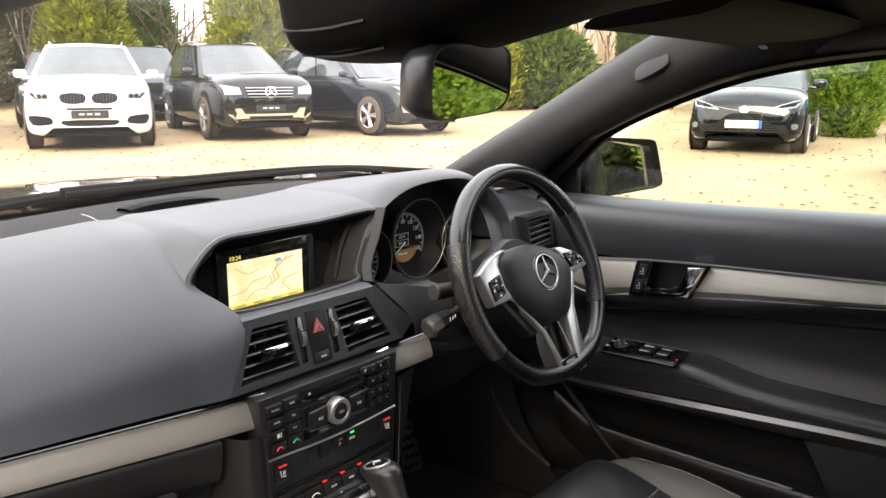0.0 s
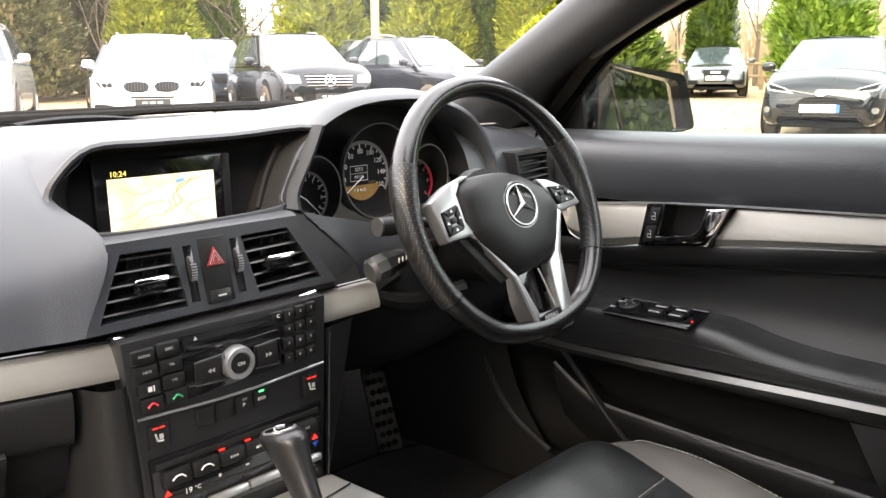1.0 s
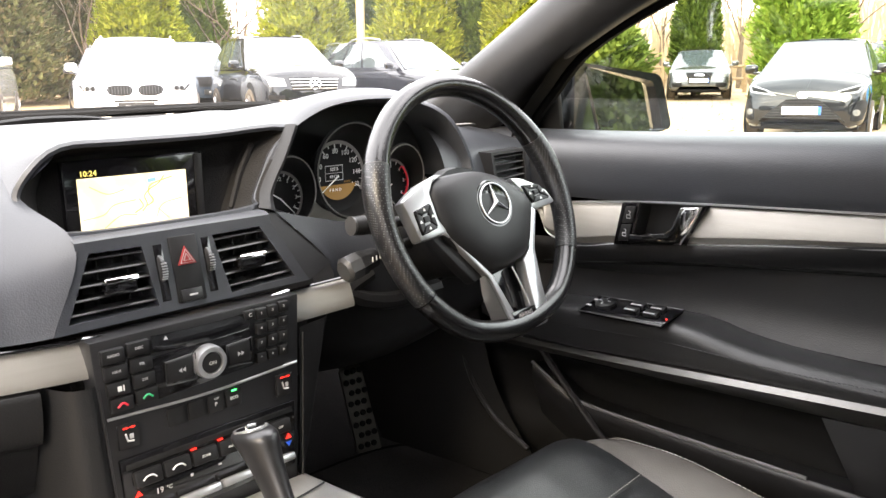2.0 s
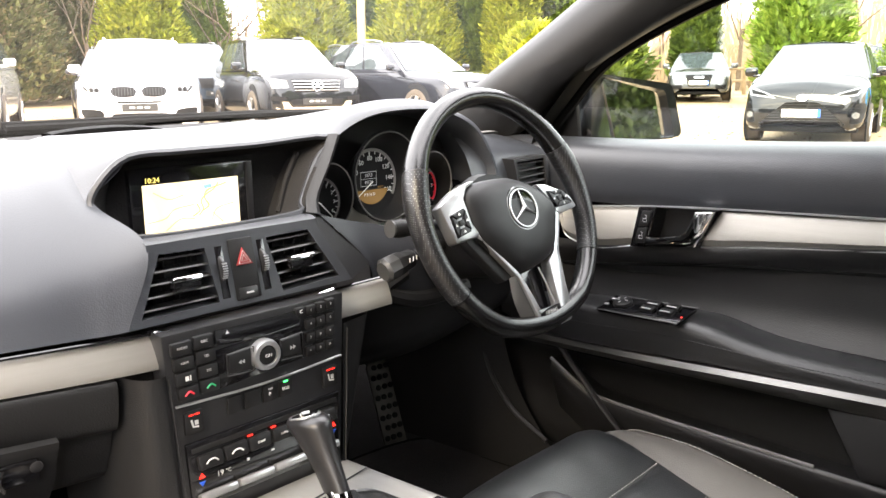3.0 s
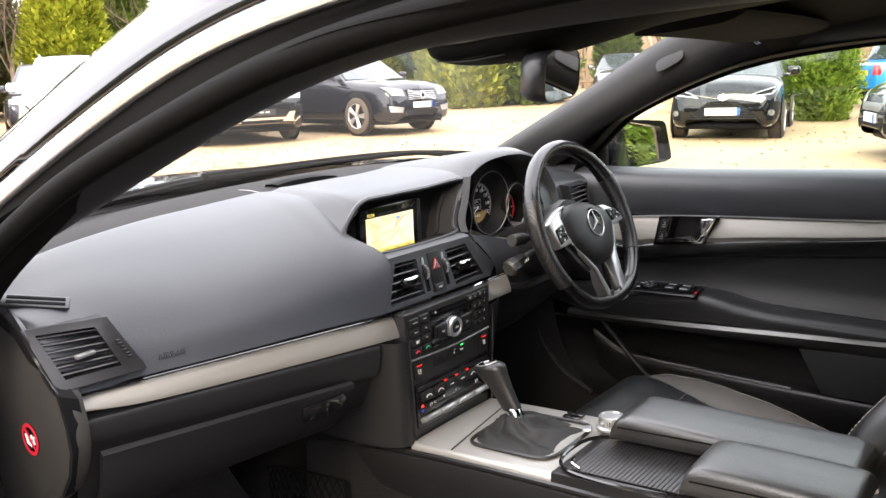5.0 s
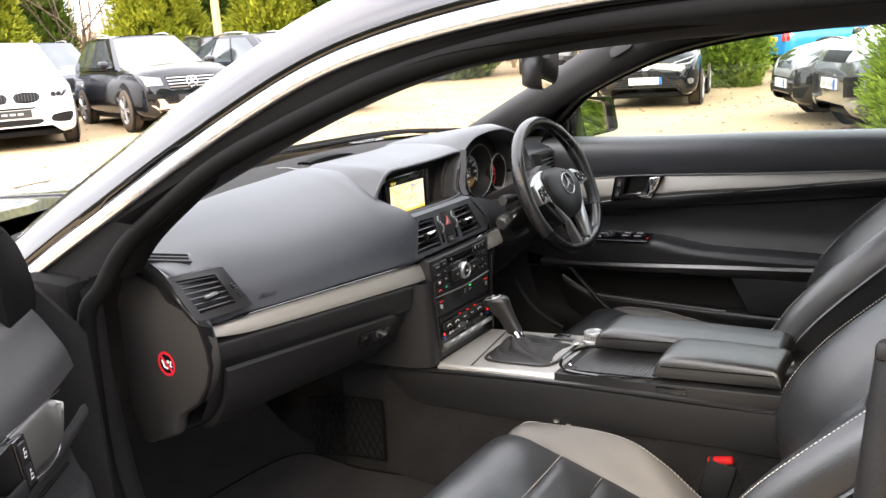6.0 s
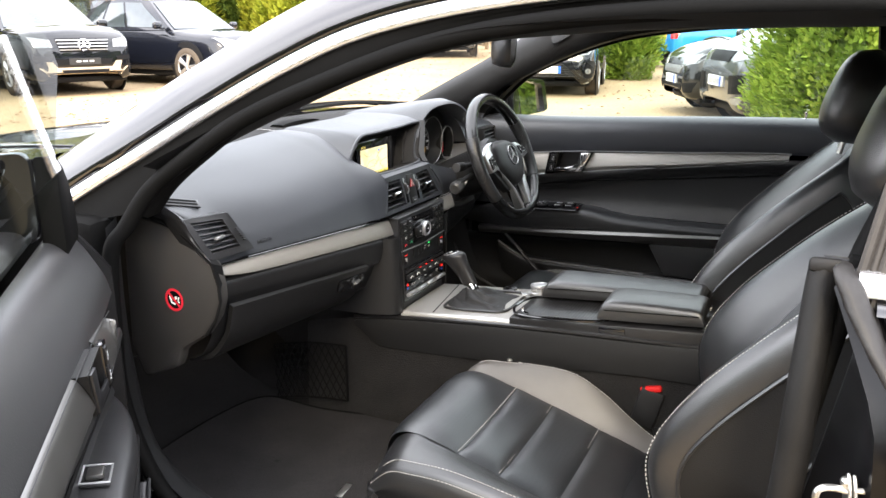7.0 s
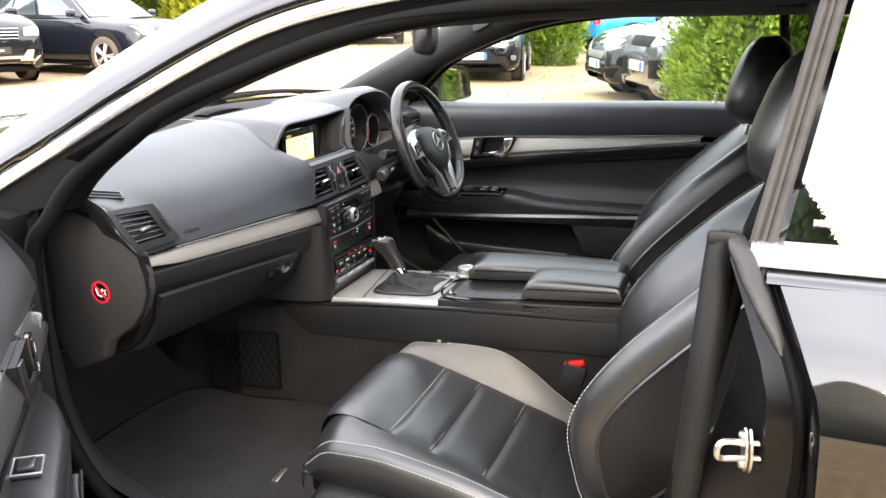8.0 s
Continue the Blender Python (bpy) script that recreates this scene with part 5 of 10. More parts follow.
# dark bezel between the end panel and the vent
bm = B()
grid(bm, sheet([[(-0.6465, 0.955, 0.862), (-0.648, 0.890, 0.847), (-0.647, 0.850, 0.818), (-0.643, 0.812, 0.787)], [(-0.646, 0.945, 0.874), (-0.6515, 0.878, 0.856), (-0.648, 0.846, 0.821), (-0.641, 0.813, 0.787)], [(-0.640, 0.930, 0.8825), (-0.650, 0.864, 0.8595), (-0.645, 0.843, 0.820), (-0.637, 0.817, 0.784)]], 10, 24))
thicken(bm, 0.006)
part("vent_bezel", bm, PANEL, dash, "satin black bezel beside the vent")
# demister slot on top
dm = face_m((-0.612, 0.9045, 0.8775), (0.86, -0.46, -0.2), (0.30, 0.86, 0.42))
bm = B()
rbox(bm, dm @ Vector((0, 0, -0.001)), (0.078, 0.024, 0.004), 0.0018, dm.to_3x3().to_4x4())
ds = part("demister_vent", bm, PANEL, dash, "small slotted demister vent")
for k in (-0.0048, 0.0048):
    bm = B()
    rbox(bm, dm @ Vector((0.001, k, 0.0012)), (0.066, 0.0062, 0.0006), 0.0002, dm.to_3x3().to_4x4())
    part("slot", bm, RUBBER, ds)

# end cap with the warning sticker
bm = B()
CAP = [(0.985, 0.852), (0.93, 0.846), (0.885, 0.834), (0.845, 0.808), (0.814, 0.782), (0.804, 0.745), (0.803, 0.714), (0.816, 0.68), (0.842, 0.645), (0.903, 0.606), (0.915, 0.571), (1.001, 0.535), (1.03, 0.6), (1.02, 0.8)]
slab(bm, [(-0.640, y, z) for y, z in CAP], (0.03, 0, 0), 0.011)
part("end_cap", bm, mat("taupe_end_plastic", (0.034, 0.0322, 0.0305), 0.5, var=0.15, vscale=8, bump=0.12, bscale=700, btype="voronoi", spec=0.4), dash, "grey-black end panel of the dashboard")
bm = B()
grid(bm, [[(-0.645, 0.945, 0.852), (-0.646, 0.885, 0.838), (-0.645, 0.845, 0.812), (-0.643, 0.810, 0.784), (-0.642, 0.799, 0.745), (-0.641, 0.798, 0.714), (-0.640, 0.812, 0.68), (-0.640, 0.839, 0.645)], [(-0.630, 0.94, 0.868), (-0.630, 0.875, 0.848), (-0.628, 0.838, 0.806), (-0.622, 0.806, 0.775), (-0.618, 0.808, 0.745), (-0.618, 0.812, 0.714), (-0.618, 0.824, 0.68), (-0.618, 0.845, 0.645)]])
thicken(bm, 0.004)
part("end_edge", bm, mat("matt_edge_plastic", (0.0065, 0.0065, 0.0068), 0.75, bump=0.2, bscale=600, spec=0.12), dash)
sticker = thing("warning_sticker", (-0.641, 0.905, 0.68), "round red and black airbag warning sticker", "sticker")
KM = face_m((-0.6405, 0.905, 0.705), (0, -1, 0), (0, 0, 1))
bm = B()
lathe(bm, [(0.0205, 0.0), (0.0205, 0.0008), (0.0, 0.001)], KM @ Vector((0, 0, 0)), (-1, 0, 0), 32)
part("disc", bm, GLOSS, sticker)
bm = B()
lathe(bm, [(0.0165, 0.0012), (0.0165, 0.0018), (0.0212, 0.0018), (0.0212, 0.0012)], KM @ Vector((0, 0, 0)), (-1, 0, 0), 36, cap=False)
rbox(bm, KM @ Vector((0, 0, 0.0016)), (0.0006, 0.036, 0.0036), 0, Matrix.Rotation(radians(45), 4, "X"))
part("ring", bm, STICKRED, sticker)
bm = B()
tube(bm, [KM @ Vector(p) for p in ((-0.010, 0.006, 0.0014), (-0.006, -0.006, 0.0014), (0.002, -0.008, 0.0014))], 0.0016, 6)
lathe(bm, [(0.003, 0.001), (0.003, 0.0016), (0.0, 0.0017)], KM @ Vector((0.004, 0.004, 0)), (-1, 0, 0), 12)
tube(bm, [KM @ Vector(p) for p in ((0.011, 0.006, 0.0014), (0.009, -0.002, 0.0014), (0.012, -0.004, 0.0014))], 0.0012, 6)
part("pictogram", bm, WHITE, sticker)

letters("AIRBAG", 0.011, face_m((-0.485, 0.8205, 0.7875), (1, -0.13, -0.01), (0, 0.5, 0.86)), DASH, dash, "embossed_lettering", "embossed word AIRBAG", depth=0.0012)

# glovebox side
st = []
for x in (-0.62, -0.55, -0.4, -0.25, -0.16):
    y = strip_y(x)
    t = (x + 0.117) / -0.5
    zb = lerp(0.717, 0.744, max(0, t))
    st.append([(x, y + 0.004, zb), (x, y - 0.003, zb - 0.003), (x, y - 0.010, zb - 0.006), (x, y - 0.008, zb - 0.03), (x, y + 0.0, lerp(0.66, 0.70, t)), (x, y + 0.014, 0.655), (x, y + 0.03, 0.62), (x, y + 0.07, 0.585), (x, 1.05, 0.56)])
bm = B()
grid(bm, sheet(st, 40, 30))
part("lower_panel", bm, LOWDASH, dash, "lower dashboard panel")
st = []
for x in (-0.60, -0.5, -0.38, -0.22):
    y = strip_y(x)
    t = (x + 0.117) / -0.5
    st.append([(x, y - 0.008, lerp(0.668, 0.698, t)), (x, y - 0.006, lerp(0.66, 0.692, t)), (x, y + 0.004, 0.652), (x, y + 0.018, 0.625), (x, y + 0.05, 0.592), (x, y + 0.10, 0.578)])
bm = B()
grid(bm, sheet(st, 24, 18))
thicken(bm, 0.01)
glove = part("glovebox_lid", bm, DARK, dash, "closed glovebox lid")
gx = -0.275
gm_ = face_m((gx, 0.771, 0.649), (1, -0.134, 0.02), (0, -0.2, 1))
bm = B()
rbox(bm, gm_ @ Vector((0, 0, 0)), (0.075, 0.028, 0.01), 0.005, gm_.to_3x3().to_4x4())
part("handle_recess", bm, GLOSS, glove)
bm = B()
tube(bm, crv([gm_ @ Vector(p) for p in ((0.004, -0.012, 0.008), (0.0, 0.0, 0.010), (0.004, 0.012, 0.008))], 8), 0.0022, 6)
part("glovebox_handle", bm, CHROME, glove)
bm = B()
lathe(bm, [(0.006, 0), (0.006, 0.002), (0.004, 0.003), (0.0, 0.0025)], gm_ @ Vector((0.034, 0.004, 0.004)), gm_.to_3x3() @ Vector((0, 0, 1)), 20)
part("lock", bm, PANEL, glove, "small black glovebox lock")

# centre stack
stack = thing("centre_stack", (0, 0.74, 0.535), "black centre stack with radio, heater controls and lit buttons", "centre console")
SY = 0.738


def on_stack(x, z, k=0.0):
    return Vector((x, SY - k + 0.0 * z, z))


for s in (-1, 1):
    bm = B()
    st = [[(s * w, y0, z) for w, y0 in ((0.120 - 0.07 * (0.757 - z) * 0.8, SY - 0.002), (0.128 - 0.055 * (0.757 - z) * 0.8, SY - 0.006), (0.146 - 0.03 * (0.757 - z), SY + 0.006), (0.160, SY + 0.06), (0.170, SY + 0.16))] for z in (0.716, 0.68, 0.62, 0.535)]
    if s > 0:
        st = [[(w, y0, z) for w, y0 in ((0.120 - 0.056 * (0.757 - z), SY - 0.002), (0.125 - 0.05 * (0.757 - z), SY + 0.003), (lerp(0.122, 0.155, (z - 0.535) / 0.18), SY + 0.010), (lerp(0.126, 0.172, (z - 0.535) / 0.18), SY + 0.018), (lerp(0.130, 0.178, (z - 0.535) / 0.18), SY + 0.06))] for z in (0.716, 0.68, 0.62, 0.535)]
    grid(bm, sheet(st, 14, 16))
    part("side_cheek", bm, LOWDASH, stack, "black side of the centre stack")
    bm = B()
    tube(bm, crv([(s * (0.120 - 0.056 * (0.757 - z)), SY - 0.008, z) for z in (0.713, 0.68, 0.62, 0.54)], 14), 0.0011, 6)
    part("edge_bead", bm, PANEL, stack)
bm = B()
slab(bm, [(-0.119, SY, 0.757), (0.119, SY, 0.757), (0.106, SY, 0.53), (-0.106, SY, 0.53)], (0, 0.03, 0), 0.002)
part("fascia", bm, PANEL, stack, "satin black control panel")
bm = B()
rows = [[Vector((x, SY - 0.003, lerp(0.7555, 0.749, 1 - (x / 0.118) ** 2))), Vector((x, SY - 0.006, lerp(0.748, 0.738, 1 - (x / 0.118) ** 2))), Vector((x, SY - 0.003, lerp(0.744, 0.730, 1 - (x / 0.118) ** 2)))] for x in [lerp(-0.06, 0.05, k / 10) for k in range(11)]]
grid(bm, rows)
part("disc_slot_trim", bm, GLOSS, stack, "gloss black curved disc slot")
# radio display window and the round control
bm = B()
slab(bm, [on_stack(-0.062, 0.728, 0.0), on_stack(0.052, 0.733, 0.0), on_stack(0.054, 0.690, 0.0), on_stack(-0.058, 0.684, 0.0)], (0, -0.004, 0), 0.0015)
part("radio_window", bm, GLOSS, stack, "gloss black radio panel")
for a, b, nm in ((-0.050, -0.021, "skip"), (0.019, 0.046, "skip")):
    bm = B()
    slab(bm, [on_stack(a, 0.700, 0.004), on_stack(b, 0.698, 0.004), on_stack(b, 0.724, 0.004), on_stack(a, 0.722, 0.004)], (0, -0.008, 0), 0.003)
    k_ = part("skip_button", bm, KEYMAT, stack)
    bm = B()
    x = (a + b) / 2
    for d in (-0.003, 0.001):
        slab(bm, [on_stack(x + d + (0.0035 if a > 0 else -0.0), 0.711, 0.0125), on_stack(x + d + (0 if a > 0 else 0.0035), 0.7135, 0.0125), on_stack(x + d + (0 if a > 0 else 0.0035), 0.7085, 0.0125)], (0, -0.0004, 0))
    part("skip_mark", bm, GREYPRINT, k_)
for a, b in ((-0.052, -0.019), (0.017, 0.048)):
    bm = B()
    tube(bm, [on_stack(a, 0.699, 0.0118), on_stack(b, 0.697, 0.0118), on_stack(b, 0.7252, 0.0118), on_stack(a, 0.7232, 0.0118)], 0.0008, 5, True)
    part("button_edge", bm, PANEL, stack)
bm = B()
lathe(bm, [(0.0175, 0.0), (0.0178, 0.012), (0.0165, 0.0165), (0.0122, 0.017), (0.0110, 0.0145)], on_stack(-0.003, 0.711, 0.0), (0, -1, 0), 40, cap=False)
dial = part("volume_dial", bm, SILVER, stack, "round silver volume dial around a black button")
bm = B()
lathe(bm, [(0.0112, 0.0), (0.0112, 0.0145), (0.0100, 0.0165), (0.0, 0.017)], on_stack(-0.003, 0.711, 0.0), (0, -1, 0), 32)
part("on_button", bm, KEYMAT, dial)
letters("ON", 0.0055, face_m(on_stack(-0.003, 0.711, 0.0173), (1, 0, 0), (0, 0, 1)), WHITE, dial)
# radio keys
keyrows = [("RADIO", "DISC"), ("NAVI", "TEL"), ("", "SYS"), ("", "")]
for r, (ta, tb) in enumerate(keyrows):
    for c, tx in enumerate((ta, tb)):
        xc, zc = -0.100 + 0.0255 * c + 0.0015 * r, 0.741 - 0.0165 * r + 0.0015 * c
        bm = B()
        rbox(bm, on_stack(xc, zc, 0.0035), (0.0232, 0.007, 0.0145), 0.002)
        key = part("radio_key", bm, KEYMAT, stack)
        if tx:
            letters(tx, 0.0038, face_m(on_stack(xc, zc + 0.001, 0.0073), (1, 0, 0), (0, 0, 1)), GREYPRINT, key)
        else:
            bm = B()
            if r == 2:
                rbox(bm, on_stack(xc, zc, 0.0073), (0.004, 0.0005, 0.005), 0)
                rbox(bm, on_stack(xc + 0.004, zc, 0.0073), (0.001, 0.0005, 0.006), 0)
                part("key_mark", bm, WHITE, key)
            else:
                tube(bm, crv([on_stack(xc - 0.005, zc - 0.002, 0.0073), on_stack(xc, zc + 0.0015, 0.0073), on_stack(xc + 0.005, zc - 0.002, 0.0073)], 8), 0.0011, 5)
                part("key_mark", bm, STICKRED if c == 0 else mat("green_print", (0.02, 0.3, 0.12), 0.5), key)
bm = B()
slab(bm, [on_stack(-0.049, 0.745, 0.007), on_stack(-0.0445, 0.745, 0.007), on_stack(-0.0468, 0.749, 0.007)], (0, -0.0004, 0))
part("eject_mark", bm, GREYPRINT, stack)
pad_keys = ["1", "2", "3", "4", "5", "6", "7", "8", "9", "*", "0", "#"]
for i, tx in enumerate(pad_keys):
    r, c = divmod(i, 3)
    xc, zc = 0.066 + 0.0145 * c - 0.001 * r, 0.746 - 0.0165 * r + 0.001 * c
    bm = B()
    rbox(bm, on_stack(xc, zc, 0.0035), (0.0128, 0.007, 0.0125), 0.0018)
    key = part("number_key", bm, KEYMAT, stack)
    letters(tx, 0.0042, face_m(on_stack(xc - 0.001, zc + 0.001, 0.0073), (1, 0, 0), (0, 0, 1)), GREYPRINT, key)
bm = B()
rbox(bm, on_stack(0.0515, 0.7475, 0.003), (0.013, 0.006, 0.010), 0.0015)
ck = part("clear_key", bm, KEYMAT, stack)
letters("C", 0.006, face_m(on_stack(0.0515, 0.7475, 0.0063), (1, 0, 0), (0, 0, 1)), WHITE, ck)
# bright line, seat heating row, blank switches
bm = B()
tube(bm, crv([on_stack(-0.110, 0.6785, 0.003), on_stack(0, 0.675, 0.005), on_stack(0.110, 0.6785, 0.003)], 16), 0.0016, 6)
part("bright_line", bm, SILVER, stack)
for x in (-0.091, 0.092):
    bm = B()
    rbox(bm, on_stack(x, 0.656, 0.002), (0.022, 0.005, 0.026), 0.002)
    hk = part("seat_heater_key", bm, KEYMAT, stack)
    for dx in (-0.0035, 0.0035):
        bm = B()
        rbox(bm, on_stack(x + dx, 0.6655, 0.0047), (0.005, 0.0008, 0.0014), 0)
        part("heater_light", bm, LEDRED, hk, "small red light")
    bm = B()
    tube(bm, [on_stack(x - 0.004, 0.660, 0.0048), on_stack(x - 0.002, 0.652, 0.0048), on_stack(x + 0.004, 0.651, 0.0048)], 0.0011, 5)
    rbox(bm, on_stack(x + 0.002, 0.656, 0.0047), (0.004, 0.0006, 0.005), 0)
    part("heater_mark", bm, GREYPRINT, hk)
for k, x in enumerate((-0.040, -0.017, 0.006, 0.027)):
    bm = B()
    rbox(bm, on_stack(x, 0.660, 0.001), (0.019, 0.004, 0.020), 0.0015)
    bk = part("switch_blank", bm, KEYMAT, stack)
    if k == 2:
        letters("OFF", 0.0034, face_m(on_stack(x, 0.665, 0.0032), (1, 0, 0), (0, 0, 1)), GREYPRINT, bk)
        letters("P", 0.006, face_m(on_stack(x - 0.001, 0.659, 0.0032), (1, 0, 0), (0, 0, 1)), WHITE, bk)
    if k == 3:
        letters("ECO", 0.0048, face_m(on_stack(x, 0.660, 0.0032), (1, 0, 0), (0, 0, 1)), WHITE, bk)
        bm = B()
        rbox(bm, on_stack(x, 0.6685, 0.003), (0.006, 0.0012, 0.0018), 0)
        part("eco_light", bm, LEDGREEN, bk, "small green light")
# heater panel
bm = B()
slab(bm, [on_stack(-0.104, 0.634, 0.0), on_stack(0.104, 0.634, 0.0), on_stack(0.100, 0.556, 0.0), on_stack(-0.100, 0.556, 0.0)], (0, -0.005, 0), 0.002)
hp = part("heater_panel", bm, GLOSS, stack, "gloss black heater control panel")
bm = B()
slab(bm, [on_stack(-0.098, 0.628, 0.005), on_stack(0.098, 0.628, 0.005), on_stack(0.098, 0.622, 0.005), on_stack(-0.098, 0.622, 0.005)], (0, -0.002, 0), 0.0008)
part("key_slot", bm, DARK, hp)
hk_names = ["", "", "ZONE", "AUTO", "", "OFF"]
for k in range(6):
    x = -0.078 + 0.0312 * k
    bm = B()
    rbox(bm, on_stack(x, 0.610, 0.008), (0.029, 0.008, 0.016), 0.002, Matrix.Rotation(radians(-14), 4, "X"))
    key = part("heater_key", bm, KEYMAT, hp)
    if hk_names[k]:
        letters(hk_names[k], 0.0036, face_m(on_stack(x, 0.611, 0.0126), (1, 0, 0), (0, 0.1, 1)), WHITE, key)
    else:
        bm = B()
        tube(bm, crv([on_stack(x - 0.007, 0.609, 0.0126), on_stack(x - 0.003, 0.6125, 0.0126), on_stack(x + 0.003, 0.6125, 0.0126), on_stack(x + 0.007, 0.609, 0.0126)], 8), 0.0009, 5)
        part("key_mark", bm, WHITE, key)
for x in (-0.027, 0.004, 0.035):
    bm = B()
    rbox(bm, on_stack(x, 0.6205, 0.0075), (0.0065, 0.002, 0.0016), 0.0004)
    part("heater_light", bm, LEDRED, hp, "small red light")
letters("19", 0.0088, face_m(on_stack(-0.066, 0.5885, 0.0056), (1, 0, 0), (0, 0, 1)), WHITE, hp, "temperature_digits", "white temperature reading 19 degrees")
letters("°C", 0.0062, face_m(on_stack(-0.0555, 0.5885, 0.0056), (1, 0, 0), (0, 0, 1)), WHITE, hp, "temperature_digits")
letters("19", 0.0088, face_m(on_stack(0.064, 0.5885, 0.0056), (1, 0, 0), (0, 0, 1)), WHITE, hp, "temperature_digits")
for x in (-0.088, 0.092):
    bm = B()
    slab(bm, [on_stack(x - 0.004, 0.591, 0.0055), on_stack(x + 0.004, 0.591, 0.0055), on_stack(x, 0.597, 0.0055)], (0, -0.0006, 0))
    part("warmer_mark", bm, LEDRED, hp)
    bm = B()
    slab(bm, [on_stack(x - 0.004, 0.587, 0.0055), on_stack(x + 0.004, 0.587, 0.0055), on_stack(x, 0.581, 0.0055)], (0, -0.0006, 0))
    part("cooler_mark", bm, BLUELAMP, hp)
bm = B()
rbox(bm, on_stack(-0.030, 0.592, 0.0055), (0.003, 0.0008, 0.003), 0)
rbox(bm, on_stack(0.003, 0.592, 0.0055), (0.004, 0.0008, 0.0016), 0)
part("display_mark", bm, WHITE, hp)
for k in range(4):
    x = -0.072 + 0.048 * k
    bm = B()
    rbox(bm, on_stack(x, 0.5705, 0.010), (0.046, 0.012, 0.009), 0.003, Matrix.Rotation(radians(-25), 4, "X"))
    part("rocker_key", bm, SILVER, hp, "bright rocker key")

# ---- instruments ----
cluster = thing("instrument_cluster", (0.33, 0.88, 0.80), "instrument cluster with round dials under a hood", "instruments")
bm = B()
ARCH = [(0.138, 0.812, 0.845), (0.145, 0.822, 0.882), (0.180, 0.835, 0.925), (0.25, 0.842, 0.958), (0.33, 0.842, 0.968), (0.41, 0.842, 0.962), (0.475, 0.838, 0.935), (0.508, 0.83, 0.885), (0.512, 0.82, 0.845)]
arch = crv(ARCH, 40)
st = []
for k, p in enumerate(arch):
    c = Vector((0.33, p.y, 0.85))
    d = (p - c)
    top = max(0.0, d.normalized().z)
    if p.x < 0.33:
        d = d * (0.10 + 0.90 * smooth01((p.x - 0.165) / 0.09))
    st.append([p + Vector((0, 0.10, 0)) - d * 0.10, p + Vector((0, 0.03, 0)) - d * 0.05, p + Vector((0, 0.006, 0)) - d * 0.02, p, p + Vector((0, 0.004, 0)) + d * 0.05, p + Vector((0, 0.035, 0.002 * top)) + d * 0.10,
               Vector((lerp(p.x, 0.33, 0.02) + d.x * 0.14, p.y + 0.10, p.z + 0.004 * top - 0.01 * (1 - top))), Vector((p.x + d.x * 0.16, 1.08, lerp(p.z, 0.945, 0.75)))])
grid(bm, st)
part("cluster_hood", bm, DASH, cluster, "padded hood over the dials", 60)
bm = B()
vs = [bm.verts.new(Vector((p.x, 0.915, p.z)) - (Vector((p.x, 0, p.z)) - Vector((0.33, 0, 0.85))) * 0.05) for p in arch]
bm.faces.new(vs)
part("dial_panel", bm, DARK, cluster)
bm = B()
grid(bm, sheet([[(0.14, 0.815, 0.845), (0.2, 0.812, 0.824), (0.33, 0.805, 0.80), (0.46, 0.812, 0.824), (0.512, 0.82, 0.845)], [(0.15, 0.905, 0.835), (0.2, 0.905, 0.812), (0.33, 0.91, 0.79), (0.46, 0.905, 0.812), (0.505, 0.905, 0.835)]], 10, 30))
part("cluster_sill", bm, SILVER, cluster, "grey sill below the dials")
bm = B()
grid(bm, sheet([[(0.13, 0.79, 0.845), (0.2, 0.80, 0.826), (0.33, 0.80, 0.80), (0.46, 0.81, 0.826), (0.52, 0.82, 0.845)], [(0.20, 0.785, 0.775), (0.23, 0.79, 0.77), (0.33, 0.79, 0.76), (0.46, 0.80, 0.77), (0.55, 0.81, 0.78)], [(0.215, 0.79, 0.72), (0.24, 0.80, 0.715), (0.33, 0.80, 0.70), (0.46, 0.80, 0.715), (0.56, 0.81, 0.72)]], 16, 30))
part("column_surround", bm, DASH, cluster, "dashboard below the dials")

bm = B()
slab(bm, crv([(0.185, 0.909, 0.842), (0.215, 0.909, 0.80), (0.33, 0.909, 0.782), (0.45, 0.909, 0.80), (0.495, 0.909, 0.842), (0.33, 0.909, 0.836)], 40, True), (0, 0.004, 0))
part("dial_surround", bm, ALU, cluster, "grey metallic surround below the dials")


